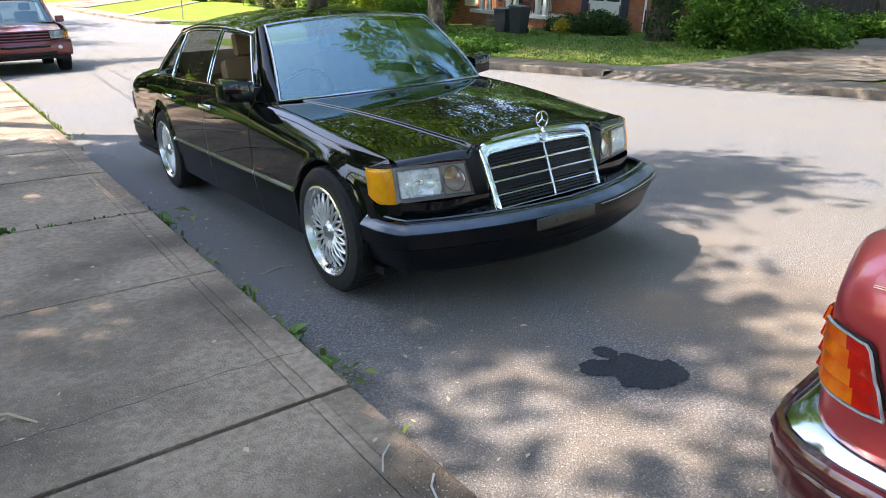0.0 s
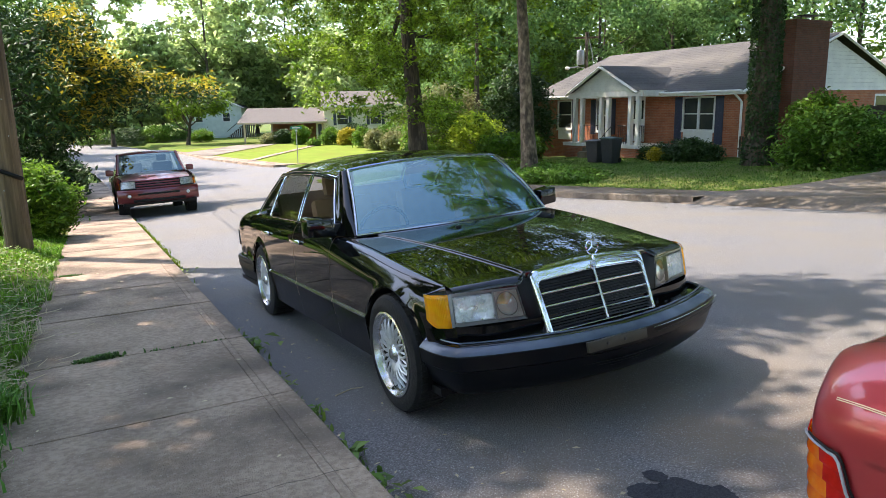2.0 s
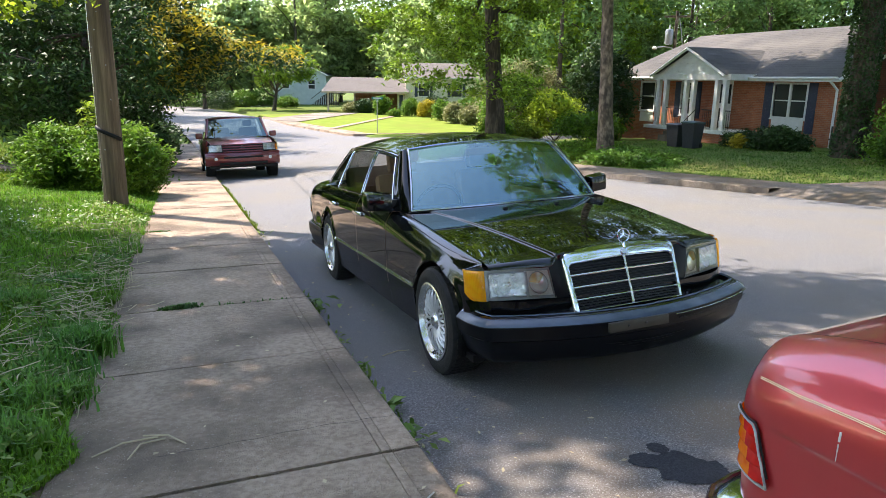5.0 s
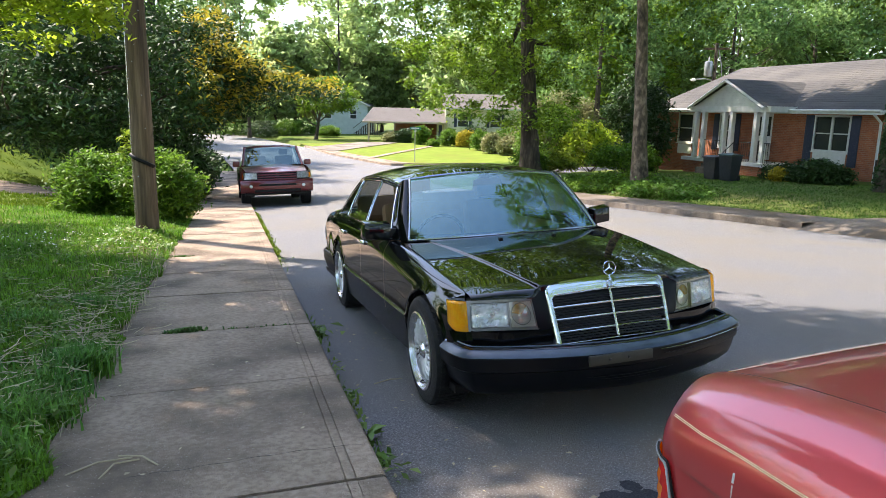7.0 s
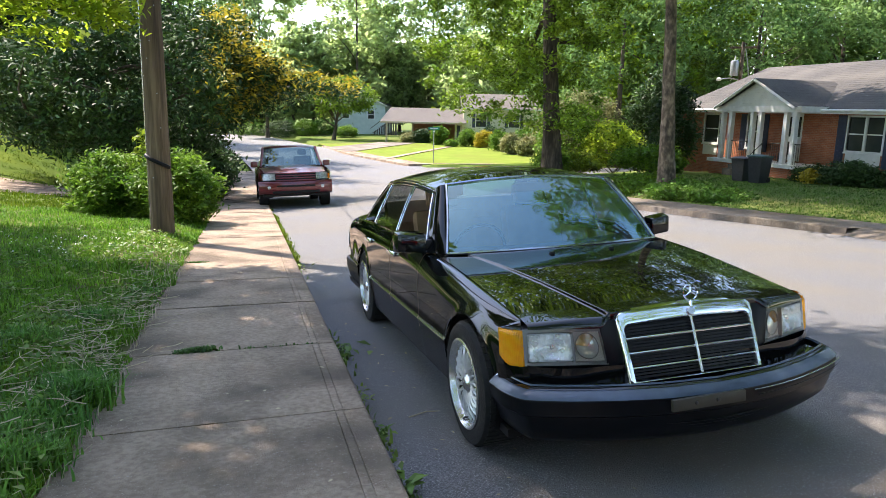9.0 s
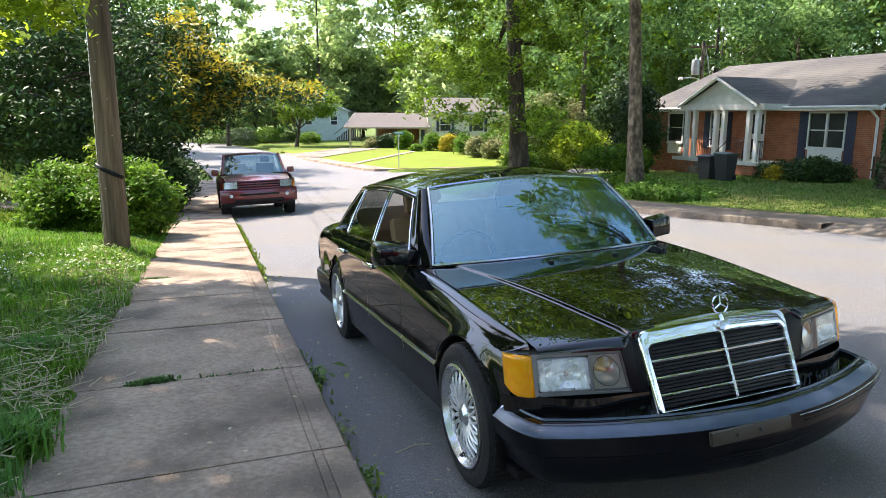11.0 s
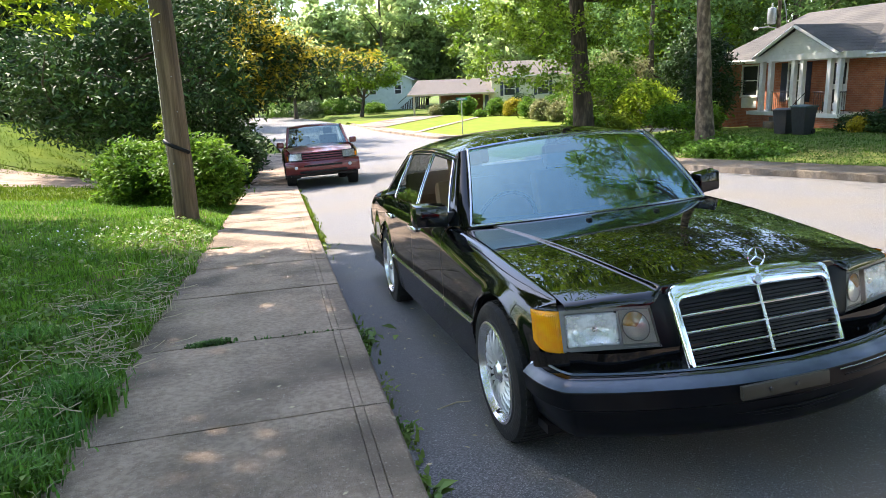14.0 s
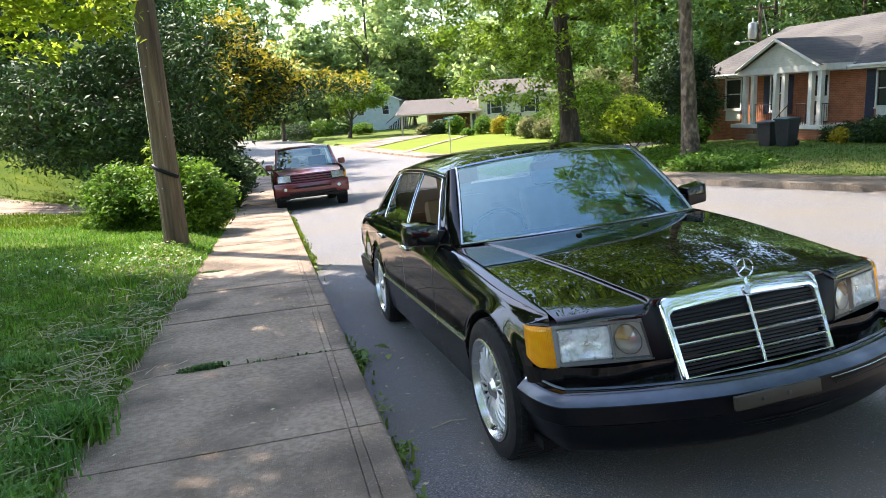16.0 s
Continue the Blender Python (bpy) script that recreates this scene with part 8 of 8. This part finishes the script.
blades("dry_grass", "dry mown grass stalks along the lawn edge", 450, dry_stalks, 7, STRAW, (0.04, 0.15), 0.003)


def edge_tufts(rng):
    y0, dx, r = [(0.1, -0.05, 0.16), (0.5, -0.12, 0.2), (0.95, -0.02, 0.16), (1.35, -0.2, 0.2), (2.2, -0.5, 0.22), (3.0, -0.25, 0.2), (0.7, -0.7, 0.25), (1.7, -0.95, 0.25), (-0.4, -0.2, 0.2)][rng.integers(0, 9)]
    y = y0 + rng.normal() * r * 0.55
    return (kerb_x(y) - 1.52 + dx + rng.normal() * r * 0.5, y)


blades("grass", "coarse bluish grass tufts flopping over the pavement", 7000, edge_tufts, 27, TUFT, (0.07, 0.17), 0.0055)


def mown_straw():
    """Dry cut stalks lying in tangles on the lawn and over the pavement's edge."""
    rng = np.random.default_rng(171)
    heaps = [(0.3, -0.55), (0.75, -0.3), (1.2, -0.75), (1.55, -0.1), (1.9, -0.35), (2.2, -1.1), (2.6, -0.2), (3.1, -0.6), (3.5, -0.1), (1.75, 0.02), (2.9, 0.0), (0.5, -1.0)]
    verts, faces = [], []
    for k in range(560):
        if k < 380:
            hy, hx = heaps[k % len(heaps)]
            y, dx = hy + rng.normal() * 0.17, hx + rng.normal() * 0.13
        else:
            y = rng.uniform(-0.3, 6.5)
            dx = -abs(rng.normal()) * 0.5 + 0.12
        x = kerb_x(y) - 1.47 + dx
        on_grass = smooth(0.06, -0.1, dx)
        z = land(x, y) * on_grass + (fall(y) + 0.088) * (1 - on_grass) + on_grass * rng.uniform(0.05, 0.13)
        a, ln, w = rng.uniform(0, math.tau), rng.uniform(0.06, 0.26), rng.uniform(0.0016, 0.003)
        bend, tilt = rng.normal() * 0.35, rng.normal() * 0.12 * on_grass
        base = len(verts)
        px, py = x, y
        for i in range(4):
            b = a + bend * i / 3
            s, c = math.sin(b), math.cos(b)
            h = z + tilt * ln * i / 3 + 0.004 * (i % 2)
            verts += [(px - s * w, py + c * w, h), (px + s * w, py - c * w, h), (px, py, h + 1.6 * w)]
            px, py = px + c * ln / 3, py + s * ln / 3
        for i in range(3):
            q = base + 3 * i
            for m in range(3):
                n = (m + 1) % 3
                faces.append((q + m, q + n, q + 3 + n, q + 3 + m))
    me = bpy.data.meshes.new("mown_straw")
    me.from_pydata(verts, [], faces)
    me.materials.append(STRAW)
    tagged(new("mown_straw", me), "dry cut grass stalks tangled on the lawn edge", "grass", kind="stuff")


mown_straw()


def clover():
    """White flower heads standing in a loose patch."""
    rng = np.random.default_rng(8)
    pts = [(x, y, land(x, y) + rng.uniform(0.07, 0.11)) for x, y in ((-4.0 + rng.normal() * 0.6, 6.9 + rng.normal() * 0.4) for _ in range(80))]
    ob = leaf_mesh("clover", pts, 0.034, rng, CLOVER, 0.6, 1.0, None, 0.3)
    tagged(ob, "patch of white clover flowers in the lawn", "clover", kind="stuff")


clover()


def lawn_weeds():
    """Broad-leaved weeds in loose patches among the grass."""
    rng = np.random.default_rng(91)
    pts = []
    for _ in range(130):
        y = rng.uniform(-1.5, 9)
        x = kerb_x(y) - 1.5 - abs(rng.normal()) * 1.1
        for _ in range(26):
            px, py = x + rng.normal() * 0.13, y + rng.normal() * 0.13
            if px < kerb_x(py) - 1.45:
                pts.append((px, py, land(px, py) + rng.uniform(0.03, 0.13)))
    ob = leaf_mesh("weeds", pts, 0.055, rng, WEED, 1.0, 1.2)
    tagged(ob, "broad-leaved weeds growing among the lawn grass", "weeds", kind="stuff")


lawn_weeds()


def kerb_plant(x, y, s, seed):
    rng = np.random.default_rng(seed)
    t = thing("weed_plant", "broad-leaved green weed growing at the kerb's foot", "weed", pose(x, y, road_z(x, y)))
    part("stem", tube([(0, 0, -0.01), (0.01, 0, 0.06 * s)], 0.004, 5), WEED, t)
    p = rng.normal(size=(22, 3)) * np.array([0.07, 0.09, 0.025]) * s
    p[:, 2] = np.abs(p[:, 2]) + 0.03
    leaf_mesh("foliage", p, 0.075 * s, rng, WEED, 1.2, 1.2, t)


kerb_plant(kerb_x(1.95) + 0.07, 1.95, 1.25, 1)
kerb_plant(kerb_x(-0.35) + 0.05, -0.35, 0.9, 2)
kerb_plant(kerb_x(6.4) + 0.06, 6.4, 0.8, 3)
kerb_plant(kerb_x(-0.75) + 0.04, -0.75, 0.8, 4)
kerb_plant(kerb_x(0.2) + 0.05, 0.2, 0.6, 5)
kerb_plant(kerb_x(0.85) + 0.04, 0.85, 0.55, 6)


def twig(x, y, z, pts, r=0.004):
    t = link_mesh("twig", tube([(x + a, y + b, z + c) for a, b, c in pts], r, 5), STRAW)
    tagged(t, "thin dry twig lying on the ground", "twig")


zt = fall(-0.6) + 0.095
twig(-2.75, -0.62, zt, [(0, 0, 0), (0.12, 0.06, 0.012), (0.26, 0.08, 0.004)])
twig(-2.62, -0.72, zt, [(0, 0, 0), (0.06, 0.13, 0.01), (0.16, 0.16, 0.0)])
twig(-2.55, -0.5, zt, [(0, 0, 0), (0.1, -0.05, 0.01), (0.17, -0.14, 0.0)])
twig(-1.1, 0.5, road_z(-1.1, 0.5) + 0.004, [(0, 0, 0), (0.12, 0.04, 0.004), (0.2, 0.03, 0.0)])


def litter():
    rng = np.random.default_rng(77)
    pts = []
    for _ in range(420):
        y = rng.uniform(-3.5, 16)
        x = kerb_x(y) + (rng.uniform(-1.4, 0) if rng.random() < 0.35 else abs(rng.normal()) * 0.5 + 0.03)
        z = fall(y) + 0.092 if x < kerb_x(y) else road_z(x, y) + 0.004
        pts.append((x, y, z))
    ob = leaf_mesh("leaf_litter", pts, 0.028, rng, STRAW, 2.5, 1.2, None, 0.06)
    tagged(ob, "small dry leaves and bits scattered on the ground", "litter", kind="stuff")


litter()
